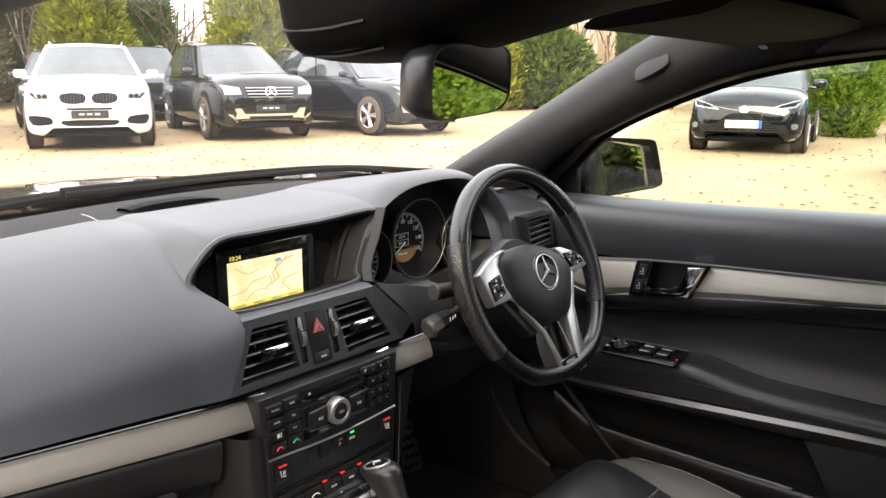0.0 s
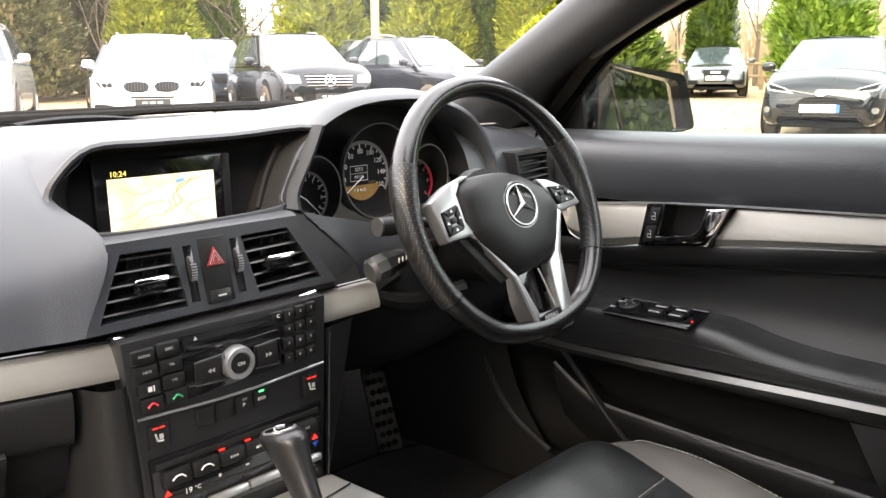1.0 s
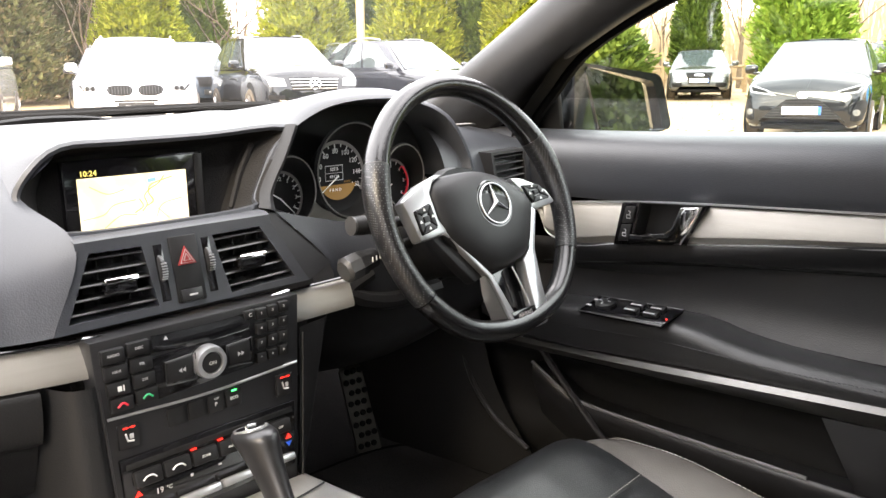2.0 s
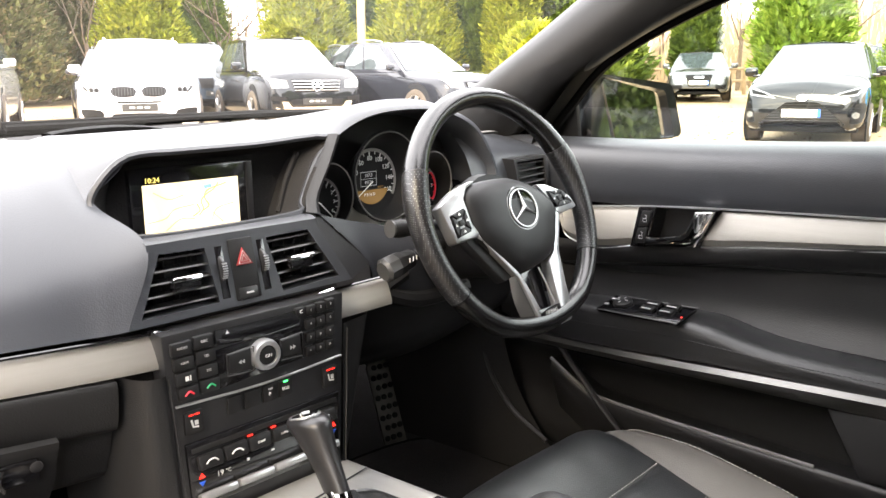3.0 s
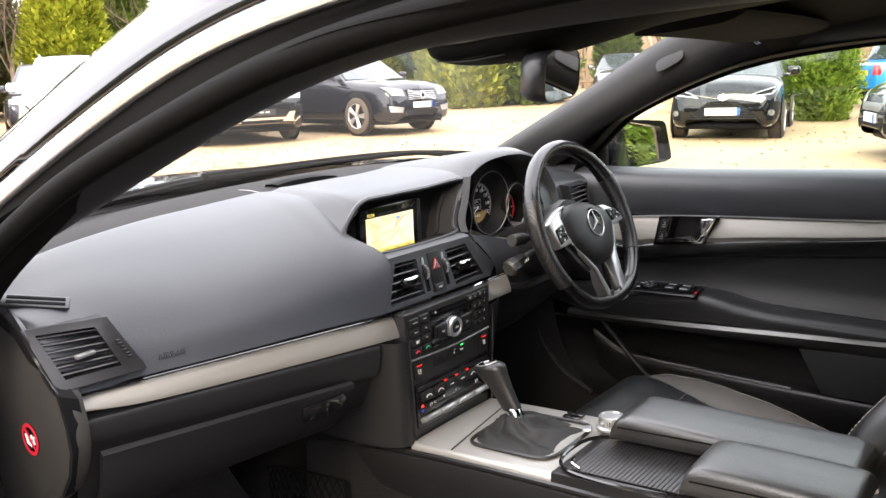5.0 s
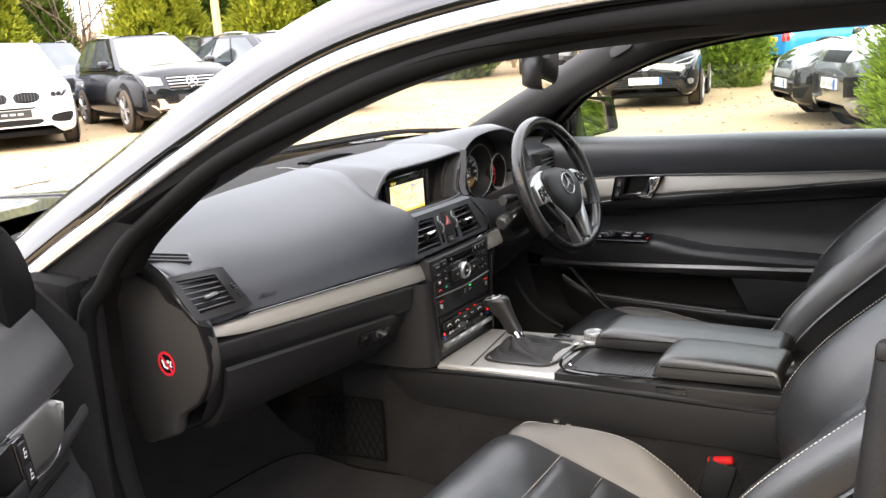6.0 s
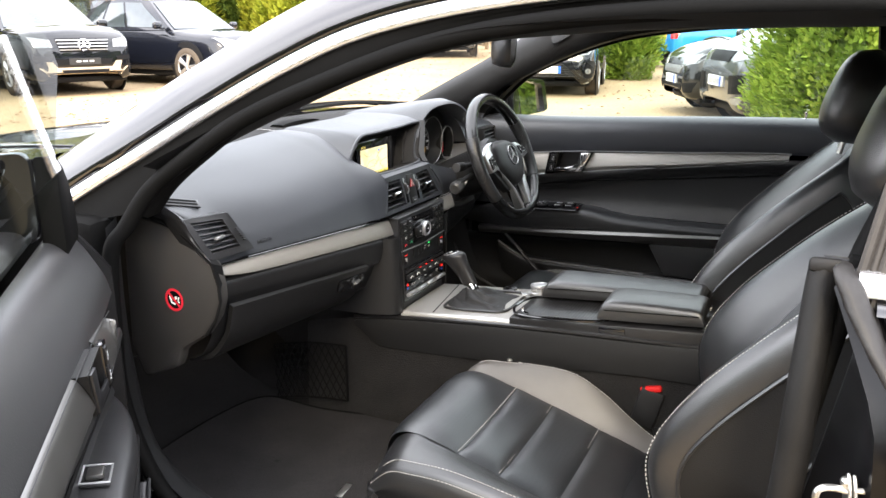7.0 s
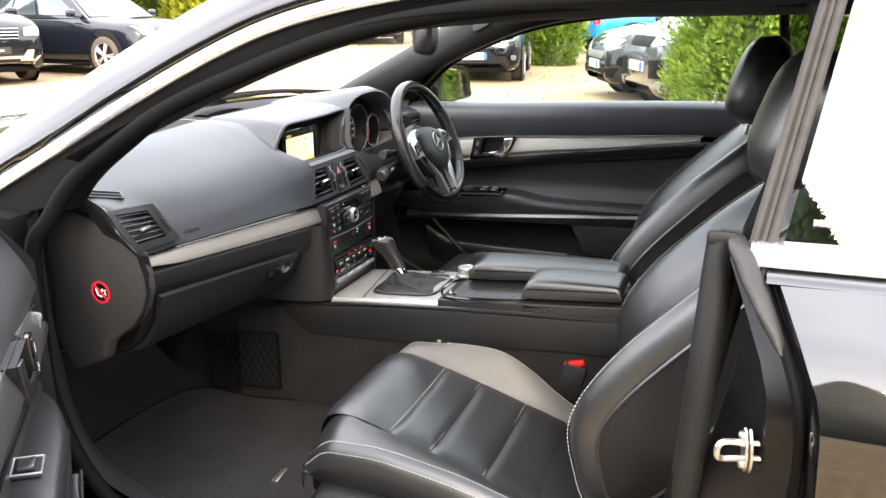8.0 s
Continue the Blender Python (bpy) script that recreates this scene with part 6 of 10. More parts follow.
def dial_face(x, z, r, rim, nums, a0, a1, needles, red=0):
    """A dial at the foot of a deep cone; rim: centre and half sizes of the cone's bright mouth."""
    cx_, cz, rx, rz = rim
    turn = [2 * math.pi * i / 56 for i in range(56)]
    mouth = [Vector((cx_ + rx * math.cos(a), 0.872, cz + rz * math.sin(a))) for a in turn]
    foot = [Vector((x + r * 1.04 * math.cos(a), 0.903, z + r * 1.04 * math.sin(a))) for a in turn]
    bm = B()
    vs = grid(bm, [[p + (p - Vector((cx_, 0.872, cz))) * 0.05 + Vector((0, 0.004, 0)) for p in mouth], mouth, [p.lerp(q, 0.5) + Vector((0, 0.004, 0)) for p, q in zip(mouth, foot)], foot, [Vector((x + r * 0.9 * math.cos(a), 0.905, z + r * 0.9 * math.sin(a))) for a in turn]], close_v=True)
    bm.faces.new(vs[-1])
    f = part("dial", bm, DIALBLACK, cluster, "round black dial with white figures", 30)
    bm = B()
    tube(bm, mouth, 0.0011, 6, True)
    part("dial_rim", bm, EDGEMETAL, f, "thin bright dial rim")
    bm = B()
    ring = [radians(lerp(a0 + 4, a1 - 4, i / 40)) for i in range(41)]
    grid(bm, [[Vector((x + r * k * math.cos(a), 0.9035, z + r * k * math.sin(a))) for k in (0.90, 1.0)] for a in ring])
    part("scale_ring", bm, GAUGEGREY, f, "grey ring round the scale")
    bm, rm = B(), B()
    k = (len(nums) - 1) * 2
    for i in range(k + 1):
        a = radians(lerp(a0, a1, i / k))
        ln = 0.007 if i % 2 == 0 else 0.004
        tgt = rm if red and i >= k - red else bm
        c = Vector((x + math.cos(a) * (r * 0.9 - ln / 2), 0.9030, z + math.sin(a) * (r * 0.9 - ln / 2)))
        rbox(tgt, c, (ln, 0.0008, 0.0010 if i % 2 else 0.0014), 0, Matrix.Rotation(-a, 4, "Y"))
    part("scale_marks", bm, GAUGEWHITE, f)
    if red:
        a_ = [radians(lerp(a0, a1, 0.68 + 0.32 * i / 10)) for i in range(11)]
        tube(rm, [Vector((x + math.cos(a) * r * 0.9, 0.9025, z + math.sin(a) * r * 0.9)) for a in a_], 0.0017, 5)
        part("red_zone", rm, STICKRED, f)
    else:
        rm.free()
    for i, tx in enumerate(nums):
        if tx:
            a = radians(lerp(a0, a1, i / (len(nums) - 1)))
            letters(tx, r * 0.20, face_m((x + math.cos(a) * r * 0.70, 0.9030, z + math.sin(a) * r * 0.70), (1, 0, 0), (0, 0, 1)), GAUGEWHITE, f, "figures")
    for ang, ln in needles:
        bm = B()
        a = radians(ang)
        tube(bm, [Vector((x, 0.9005, z)), Vector((x + math.cos(a) * r * ln, 0.9005, z + math.sin(a) * r * ln))], [0.0010, 0.0005], 5)
        part("needle", bm, WHITE, f)
    return f


DIALBLACK = mat("matt_dial_black", (0.0045, 0.0045, 0.0048), 0.6, bump=0.05, bscale=900, spec=0.2)
GAUGEGREY = mat("grey_gauge_print", (0.20, 0.19, 0.18), 0.5, var=0.05)
sp = dial_face(0.315, 0.860, 0.050, (0.322, 0.869, 0.065, 0.066), ["", "20", "40", "60", "80", "100", "120", "140", "160"], 215, -25, ((215, 0.86),))
dial_face(0.215, 0.838, 0.038, (0.213, 0.851, 0.039, 0.046), ["6", "7", "8", "9", "10", "11", "12", "1", "2", "3", "4", "5"], 270, -60, ((148, 0.6), (-45, 0.8)))
dial_face(0.417, 0.838, 0.038, (0.417, 0.852, 0.040, 0.047), ["0", "1", "2", "3", "4", "5", "6"], 215, -35, ((212, 0.85),), red=4)
# amber display across the foot of the middle dial
bm = B()
rows = []
for i in range(21):
    x = lerp(-0.0318, 0.0318, i / 20)
    rows.append([Vector((0.315 + x, 0.9022, 0.8475)), Vector((0.315 + x, 0.9022, 0.8475 - max(0.0003, math.sqrt(max(0, 0.0345 ** 2 - x * x)) - 0.0125)))])
grid(bm, rows)
part("amber_display", bm, AMBER, sp, "amber trip display")
bm = B()
tube(bm, [Vector((0.308 + a, 0.902, 0.8645 + b)) for a, b in ((-0.0155, -0.0105), (0.0155, -0.0105), (0.0155, 0.0105), (-0.0155, 0.0105))], 0.0005, 4, True)
tube(bm, [Vector((0.308 + a, 0.902, 0.8645)) for a in (-0.0155, 0.0155)], 0.0003, 4)
part("trip_frame", bm, GAUGEWHITE, sp)
letters("327.5", 0.0068, face_m((0.308, 0.9018, 0.8698), (1, 0, 0), (0, 0, 1)), GAUGEWHITE, sp, "trip_figures")
letters("49126", 0.0068, face_m((0.308, 0.9018, 0.8592), (1, 0, 0), (0, 0, 1)), GAUGEWHITE, sp, "trip_figures")
letters("P R N D", 0.0062, face_m((0.309, 0.9015, 0.8405), (1, 0, 0), (0, 0, 1)), GAUGEWHITE, sp, "gear_letters")
letters("10.0°C", 0.0048, face_m((0.331, 0.9015, 0.8505), (1, 0, 0), (0, 0, 1)), AMBER, sp, "temperature_figures")

# driver's end of the dashboard
rest = thing("dashboard_end", (0.6, 0.9, 0.70), "driver's end of the black dashboard with an air vent", "dashboard")
bm = B()
st = []
for x, k in ((0.47, 0.0), (0.54, 0.3), (0.61, 0.8), (0.668, 1.0)):
    st.append([(x, lerp(1.16, 1.08, k), 0.915), (x, 1.05, lerp(0.945, 0.915, k)), (x, 0.97, lerp(0.945, 0.91, k)), (x, 0.90, lerp(0.93, 0.90, k)), (x, lerp(0.86, 0.84, k), lerp(0.90, 0.885, k)), (x, lerp(0.84, 0.825, k), lerp(0.86, 0.86, k)), (x, 0.825, 0.80), (x, 0.83, 0.72), (x, 0.9, 0.62)])
grid(bm, sheet(st, 20, 34))
part("end_pad", bm, DASH, rest, "padded end of the dashboard")
RV = [Vector((0.548, 0.816, 0.880)), Vector((0.628, 0.812, 0.882)), Vector((0.632, 0.806, 0.822)), Vector((0.556, 0.808, 0.815))]
RH = [p.lerp(sum(RV, Vector()) / 4, 0.14) for p in RV]
bm = B()
quad_frame(bm, RV, RH, 0.025)
grid(bm, [RV, [p + Vector((0, 0.03, 0)) for p in RV]], close_v=True)
rvp = part("air_vent", bm, PANEL, rest, "square air vent", 30)
for k in range(5):
    t = (k + 0.5) / 5
    a, b = RH[0].lerp(RH[3], t), RH[1].lerp(RH[2], t)
    bm = B()
    grid(bm, [[q + Vector((0, 0.003, 0.0012)), q + Vector((0, 0.0015, 0)), q + Vector((0, 0.003, -0.0012)), q + Vector((0, 0.02, 0))] for q in (a, b)], close_v=True)
    part("slat", bm, PANEL, rvp)
bm = B()
rbox(bm, (0.585, 0.925, 0.916), (0.085, 0.02, 0.004), 0.002)
dv = part("demister_vent", bm, PANEL, rest)
bm = B()
for k in range(8):
    rbox(bm, (0.553 + 0.009 * k, 0.925, 0.9185), (0.004, 0.014, 0.001), 0, Matrix.Rotation(0.5, 4, "Z"))
part("slot", bm, SILVER, dv)

# ---- steering wheel ----
wheel = thing("steering_wheel", (0.349, 0.70, 0.72), "black leather steering wheel with silver spokes and flat bottom", "steering wheel")
TW = radians(22.35)
WM = face_m((0.3615, 0.6747, 0.8326), (1, -0.018, 0), (0, math.sin(TW), math.cos(TW))) @ Matrix.Rotation(radians(3.1), 4, "Z")


def rim_pt(a, r=0.1645):
    """A point of the rim's centre line at the angle a from the right; the bottom is flattened."""
    x, y = r * math.cos(a), r * math.sin(a)
    if y < -0.140:
        y = -0.140 - (abs(y) - 0.140) * 0.72
    return x, y


def arc(a0, a1, n, rad, bulge=0.0):
    rows = []
    for i in range(n):
        a = radians(lerp(a0, a1, i / (n - 1)))
        x, y = rim_pt(a)
        x2, y2 = rim_pt(a + 0.01)
        t = Vector((x2 - x, y2 - y, 0)).normalized()
        o = Vector((t.y, -t.x, 0))
        grip = bulge * (math.exp(-((math.degrees(a) - 160) / 14) ** 2) + math.exp(-((math.degrees(a) - 20) / 14) ** 2))
        rr = rad + grip
        rows.append([WM @ (Vector((x, y, 0)) + o * rr * 0.92 * math.cos(q) + Vector((0, 0, 1)) * rr * 1.12 * math.sin(q)) for q in [2 * math.pi * j / 16 for j in range(16)]])
    return rows


PERF = dotted("perforated_leather", (0.007, 0.007, 0.0073), 0.3, 0.55, 360, 0.11)
for a0, a1, m_, lab in ((27, 153, RIMLEATHER, "smooth leather at the top of the rim"), (153, 212, PERF, "perforated leather grip"), (212, 328, RIMLEATHER, "smooth flat bottom of the rim"), (-32, 27, PERF, "perforated leather grip")):
    bm = B()
    vs = grid(bm, arc(a0, a1, 44, 0.0148, 0.0020), close_v=True)
    bm.faces.new(vs[0]), bm.faces.new(vs[-1])
    part("rim", bm, m_, wheel, lab, 60)
for a in (27, 153, 212, 328):
    bm = B()
    r = arc(a - 0.22, a + 0.22, 3, 0.01505, 0.0020)
    grid(bm, r, close_v=True)
    part("rim_seam", bm, STALKTIP if a in (27, 153) else RUBBER, wheel)


def W(x, y, n=0.0):
    return WM @ Vector((x, y, n))


WN = WM.to_3x3() @ Vector((0, 0, 1))
# airbag pad
bm = B()
PADO = [(-0.0865, 0.030), (-0.074, 0.044), (-0.044, 0.0485), (0.012, 0.0435), (0.060, 0.020), (0.085, -0.010), (0.072, -0.041), (0.057, -0.063), (0.032, -0.078), (-0.016, -0.083), (-0.039, -0.073), (-0.061, -0.052), (-0.085, -0.020), (-0.088, 0.008)]
ring = crv([(x, y, 0) for x, y in PADO], 56, True)
mid_ = Vector((-0.002, -0.012, 0))
rows = []
for f, h in ((1.0, -0.03), (1.0, 0.004), (0.985, 0.010), (0.94, 0.015), (0.8, 0.021), (0.55, 0.025), (0.3, 0.0262), (0.1, 0.0264)):
    rows.append([W(*(mid_.lerp(p, f).xy), h) for p in ring])
vs = grid(bm, rows, close_v=True)
bm.faces.new(vs[-1])
hub = part("airbag_pad", bm, PADSKIN, wheel, "smooth black airbag pad", 50)
# round badge: ring and three arms in a shallow well
bm = B()
lathe(bm, [(0.031, 0.0), (0.0305, 0.0012), (0.0285, 0.0012), (0.027, 0.0004), (0.0, 0.0006)], W(0, -0.002, 0.0252), WN, 40)
part("badge_well", bm, GLOSS, hub)
bm = B()
tube(bm, [W(0.0262 * math.cos(2 * math.pi * i / 40), -0.002 + 0.0262 * math.sin(2 * math.pi * i / 40), 0.0272) for i in range(40)], 0.0012, 6, True)
for k in range(3):
    a = radians(90 + 120 * k)
    c = W(0, -0.002, 0.0285)
    q = W(0.025 * math.cos(a), -0.002 + 0.025 * math.sin(a), 0.0272)
    tube(bm, [c, c.lerp(q, 0.25), q], [0.0034, 0.0022, 0.0005], 6)
part("badge", bm, SILVER, hub, "plain round chrome badge")
# column behind the wheel
bm = B()
lathe(bm, [(0.070, -0.020), (0.075, -0.035), (0.070, -0.06), (0.06, -0.10), (0.055, -0.2)], W(0, -0.01, 0), WN, 24)
part("column_shroud", bm, DARK, wheel, "black steering column shroud")


def blade(name, pts, h0, h1, material, parent, lab="", bev=0.002):
    """A flat piece of the wheel, from height h0 to h1 over the rim's plane."""
    bm = B()
    slab(bm, [W(x, y, h0) for x, y in pts], WN * (h1 - h0), bev)
    return part(name, bm, material, parent, lab)


# side spokes: silver pods with a small keypad each
for outline, keys in (([(-0.136, 0.027), (-0.119, 0.036), (-0.099, 0.0445), (-0.070, 0.051), (-0.058, 0.050), (-0.078, 0.043), (-0.0890, 0.030), (-0.0885, -0.003), (-0.0800, -0.019), (-0.088, -0.022), (-0.1268, -0.0225)], [(-0.1255, 0.0135), (-0.0958, 0.0195), (-0.0952, -0.0125), (-0.1240, -0.0172)]),
                      ([(0.060, 0.027), (0.080, 0.0235), (0.108, 0.011), (0.1262, -0.0015), (0.1355, -0.0190), (0.094, -0.0235), (0.083, -0.0185), (0.0862, -0.010), (0.064, 0.019)], [(0.0735, 0.0140), (0.1085, 0.0105), (0.1255, -0.0125), (0.0860, -0.0138)])):
    sk = blade("spoke", outline, -0.006, 0.0125, SILVER, wheel, "satin silver spoke with buttons", 0.003)
    kp = blade("keypad", keys, 0.0105, 0.0140, GLOSS, sk)
    c = [sum(p[0] for p in keys) / 4, sum(p[1] for p in keys) / 4]
    for i in range(4):
        a, b = keys[i], keys[(i + 1) % 4]
        q = [(lerp(c[0], a[0], 0.94), lerp(c[1], a[1], 0.94)), (lerp(c[0], b[0], 0.94), lerp(c[1], b[1], 0.94)), (lerp(c[0], b[0], 0.40), lerp(c[1], b[1], 0.40)), (lerp(c[0], a[0], 0.40), lerp(c[1], a[1], 0.40))]
        m2 = [(lerp(sum(p[0] for p in q) / 4, p[0], 0.9), lerp(sum(p[1] for p in q) / 4, p[1], 0.9)) for p in q]
        ky = blade("key", m2, 0.0135, 0.0160, KEYMAT, sk, "", 0.0006)
        mx, my = lerp(c[0], (a[0] + b[0]) / 2, 0.72), lerp(c[1], (a[1] + b[1]) / 2, 0.72)
        blade("key_mark", [(mx - 0.0022, my - 0.0014), (mx + 0.0022, my - 0.0014), (mx, my + 0.0022)], 0.0160, 0.0163, WHITE, sk, "", 0)
    blade("key", [(c[0] - 0.0048, c[1] - 0.004), (c[0] + 0.0048, c[1] - 0.003), (c[0] + 0.0045, c[1] + 0.004), (c[0] - 0.0046, c[1] + 0.0035)], 0.0135, 0.0164, KEYMAT, sk, "", 0.0006)
# lower arms: thin bright inner edges, a broad silver foot, black blade behind
blade("arm_blade", [(-0.100, -0.022), (-0.080, -0.019), (-0.056, -0.054), (-0.036, -0.085), (-0.054, -0.088), (-0.070, -0.066)], -0.016, 0.002, DARK, wheel, "black spoke blade")
blade("lower_arm", [(-0.0860, -0.0185), (-0.0785, -0.0165), (-0.0555, -0.0510), (-0.0290, -0.0870), (-0.0105, -0.1505), (-0.0105, -0.1680), (-0.0215, -0.1560), (-0.0360, -0.0890), (-0.0605, -0.0540)], -0.006, 0.0115, SILVER, wheel, "satin silver lower arm")
bm = B()
grid(bm, sheet([[W(-0.0365, -0.084, 0.006), W(-0.0385, -0.0845, 0.004), W(-0.042, -0.085, 0.000)], [W(-0.0325, -0.102, 0.006), W(-0.0365, -0.103, 0.003), W(-0.0425, -0.104, -0.004)], [W(-0.0280, -0.122, 0.006), W(-0.033, -0.123, 0.002), W(-0.0415, -0.124, -0.006)], [W(-0.0205, -0.156, 0.006), W(-0.026, -0.158, 0.0), W(-0.034, -0.158, -0.008)]], 12, 8))
thicken(bm, 0.003)
part("arm_face", bm, EDGEMETAL, wheel, "sloping silver face of the lower arm")
blade("lower_arm", [(0.0835, -0.0165), (0.0920, -0.0220), (0.0640, -0.0715), (0.0550, -0.1160), (0.0505, -0.1590), (0.0405, -0.1675), (-0.0110, -0.1680), (-0.0150, -0.1520), (0.0260, -0.1525), (0.0275, -0.1420), (0.0300, -0.1110), (0.0345, -0.0815), (0.0525, -0.0695)], -0.006, 0.0115, SILVER, wheel, "satin silver lower arm and bridge")
blade("arm_slot", [(-0.026, -0.085), (0.034, -0.083), (0.028, -0.143), (-0.012, -0.143)], -0.020, -0.010, GLOSS, wheel)
bm = B()
tube(bm, [W(0.0215, -0.0850, 0.000), W(0.0262, -0.112, 0.001), W(0.0285, -0.139, 0.002)], 0.0012, 6)
part("slot_edge", bm, SILVER, wheel)
bp = blade("bottom_plate", [(-0.0205, -0.1385), (0.0265, -0.1400), (0.0270, -0.1500), (0.020, -0.1530), (-0.010, -0.1530), (-0.0185, -0.1480)], -0.004, 0.0125, GLOSS, wheel, "", 0.0015)
letters("AIRBAG", 0.0078, face_m(W(0.004, -0.1462, 0.0128), WM.to_3x3() @ Vector((1, -0.02, 0)), WM.to_3x3() @ Vector((0, 1, 0))), GREYPRINT, bp, "lettering", "small grey word AIRBAG")
stalks = thing("indicator_stalk", (0.2, 0.75, 0.78), "black indicator stalk on the steering column", "stalk")
bm = B()
tube(bm, crv([(0.33, 0.735, 0.815), (0.27, 0.742, 0.818), (0.245, 0.742, 0.820)], 10), 0.007, 10)
lathe(bm, [(0.007, 0.0), (0.011, 0.006), (0.0125, 0.03), (0.011, 0.042), (0.0, 0.043)], (0.250, 0.742, 0.819), (-1, 0.06, 0.06), 16)
part("stalk", bm, DARK, stalks)
bm = B()
lathe(bm, [(0.0118, 0.0), (0.0118, 0.003), (0.0, 0.0035)], (0.208, 0.7445, 0.8215), (-1, 0.06, 0.06), 16)
part("stalk_tip", bm, STALKTIP, stalks)
stalk2 = thing("wiper_stalk", (0.2, 0.74, 0.75), "black wiper stalk with white marks", "stalk")
bm = B()
tube(bm, crv([(0.33, 0.74, 0.79), (0.26, 0.742, 0.783), (0.235, 0.742, 0.778)], 10), 0.008, 10)
lathe(bm, [(0.008, 0.0), (0.013, 0.006), (0.0145, 0.022), (0.0165, 0.026), (0.0165, 0.05), (0.012, 0.054), (0.0, 0.054)], (0.244, 0.742, 0.780), (-1, 0.03, -0.22), 8)
part("stalk", bm, DARK, stalk2)
bm = B()
lathe(bm, [(0.0168, 0.0), (0.0168, 0.017), (0.0125, 0.0215), (0.0, 0.022)], (0.2115, 0.743, 0.7728), (-1, 0.03, -0.22), 8)
part("stalk_tip", bm, STALKTIP, stalk2, "grey octagonal end of the stalk")
bm = B()
for k in range(3):
    rbox(bm, (0.236 - 0.006 * k, 0.7275, 0.782 - 0.001 * k), (0.0012, 0.001, 0.006), 0)
part("stalk_mark", bm, WHITE, stalk2)
bm = B()
tube(bm, crv([(0.28, 0.80, 0.742), (0.24, 0.80, 0.722), (0.30, 0.79, 0.70), (0.40, 0.79, 0.70)], 14), 0.012, 8)
part("column_lower_trim", bm, DARK, stalk2)


# ---- centre console between the seats ----
tunnel = thing("centre_console", (0, 0.35, 0.25), "black centre console with metal plate, tray and armrest", "centre console")
for s in (-1, 1):
    bm = B()
    st = []
    for y, zt, zb in ((1.0, 0.47, 0.25), (0.86, 0.502, 0.25), (0.70, 0.525, 0.25), (0.46, 0.545, 0.25), (0.25, 0.556, 0.25), (0.08, 0.562, 0.25), (-0.1, 0.565, 0.25)):
        st.append([(s * 0.112, y, zt), (s * 0.118, y, zt - 0.012), (s * 0.121, y, zt - 0.06), (s * 0.124, y, lerp(zt, zb, 0.6)), (s * 0.132, y, zb)])
    grid(bm, sheet(st, 24, 14))
    part("side_skirt", bm, CARPET, tunnel, "black carpeted side of the console")
    bm = B()
    tube(bm, crv([(s * 0.121, 0.86, 0.508), (s * 0.122, 0.70, 0.528), (s * 0.122, 0.46, 0.548), (s * 0.121, 0.25, 0.5595), (s * 0.121, 0.07, 0.566)], 20), 0.0045, 6)
    part("skirt_edge", bm, PANEL, tunnel)
    bm = B()
    slab(bm, crv([(s * 0.1245, 0.852, 0.503), (s * 0.1245, 0.70, 0.523), (s * 0.1245, 0.46, 0.543), (s * 0.1245, 0.20, 0.556), (s * 0.1245, 0.0, 0.562), (s * 0.1245, -0.02, 0.50), (s * 0.1245, 0.20, 0.485), (s * 0.1245, 0.46, 0.462), (s * 0.1245, 0.70, 0.449), (s * 0.1245, 0.79, 0.447), (s * 0.1245, 0.825, 0.468)], 60, True), (s * 0.004, 0, 0), 0.0012)
    part("side_panel", bm, DARK, tunnel, "satin black side panel of the console")
bm = B()
st = []
for y, z in ((0.735, 0.537), (0.6, 0.547), (0.46, 0.557)):
    st.append([(-0.118, y, z - 0.012), (-0.116, y, z - 0.002), (-0.10, y, z + 0.001), (0, y, z + 0.002), (0.10, y, z + 0.001), (0.116, y, z - 0.002), (0.118, y, z - 0.012)])
grid(bm, sheet(st, 10, 20))
part("shifter_plate", bm, mat("polished_plate", (0.46, 0.455, 0.44), 0.36, 0.6, var=0.06, vscale=30, bump=0.06, bscale=500, stretch=(5, 0.15, 1)), tunnel, "brushed aluminium plate round the gear lever")
bm = B()
tube(bm, [(-0.112, 0.655, 0.546), (0.108, 0.690, 0.544)], 0.0012, 5)
part("plate_joint", bm, PANEL, tunnel)
bm = B()
ring = []
for k in range(44):
    ca, sa = math.cos(2 * math.pi * k / 44), math.sin(2 * math.pi * k / 44)
    fx, fy = math.copysign(abs(ca) ** 0.35, ca), math.copysign(abs(sa) ** 0.35, sa)
    ring.append((-0.005 + 0.077 * fx, 0.572 + 0.080 * fy, 0.5535 - 0.006 * fy))
tube(bm, ring, 0.0032, 6, True)
part("boot_frame", bm, PANEL, tunnel)
# deck behind the plate, tray with ribbed roller lid
bm = B()
slab(bm, [(-0.12, 0.468, 0.566), (0.12, 0.468, 0.566), (0.12, 0.02, 0.60), (-0.12, 0.02, 0.60)], (0, 0, -0.04), 0.004)
part("deck", bm, PANEL, tunnel, "satin black console deck")
bm = B()
slab(bm, [(-0.104, 0.450, 0.5668), (0.014, 0.450, 0.5668), (0.014, 0.272, 0.580), (-0.104, 0.272, 0.580)], (0, 0, 0.001))
lid_base = part("roller_lid", bm, GLOSS, tunnel, "ribbed roller lid over the tray")
for k in range(26):
    y = 0.445 - 0.0068 * k
    part("slat", rbox(B(), (-0.045, y, 0.5695 + (0.445 - y) * 0.075), (0.115, 0.0063, 0.0022), 0.0008), PANEL, lid_base)
bm = B()
tube(bm, crv([(-0.108, 0.452, 0.571), (0.014, 0.456, 0.571), (0.016, 0.275, 0.585), (-0.108, 0.268, 0.585)], 40, True), 0.0032, 6, True)
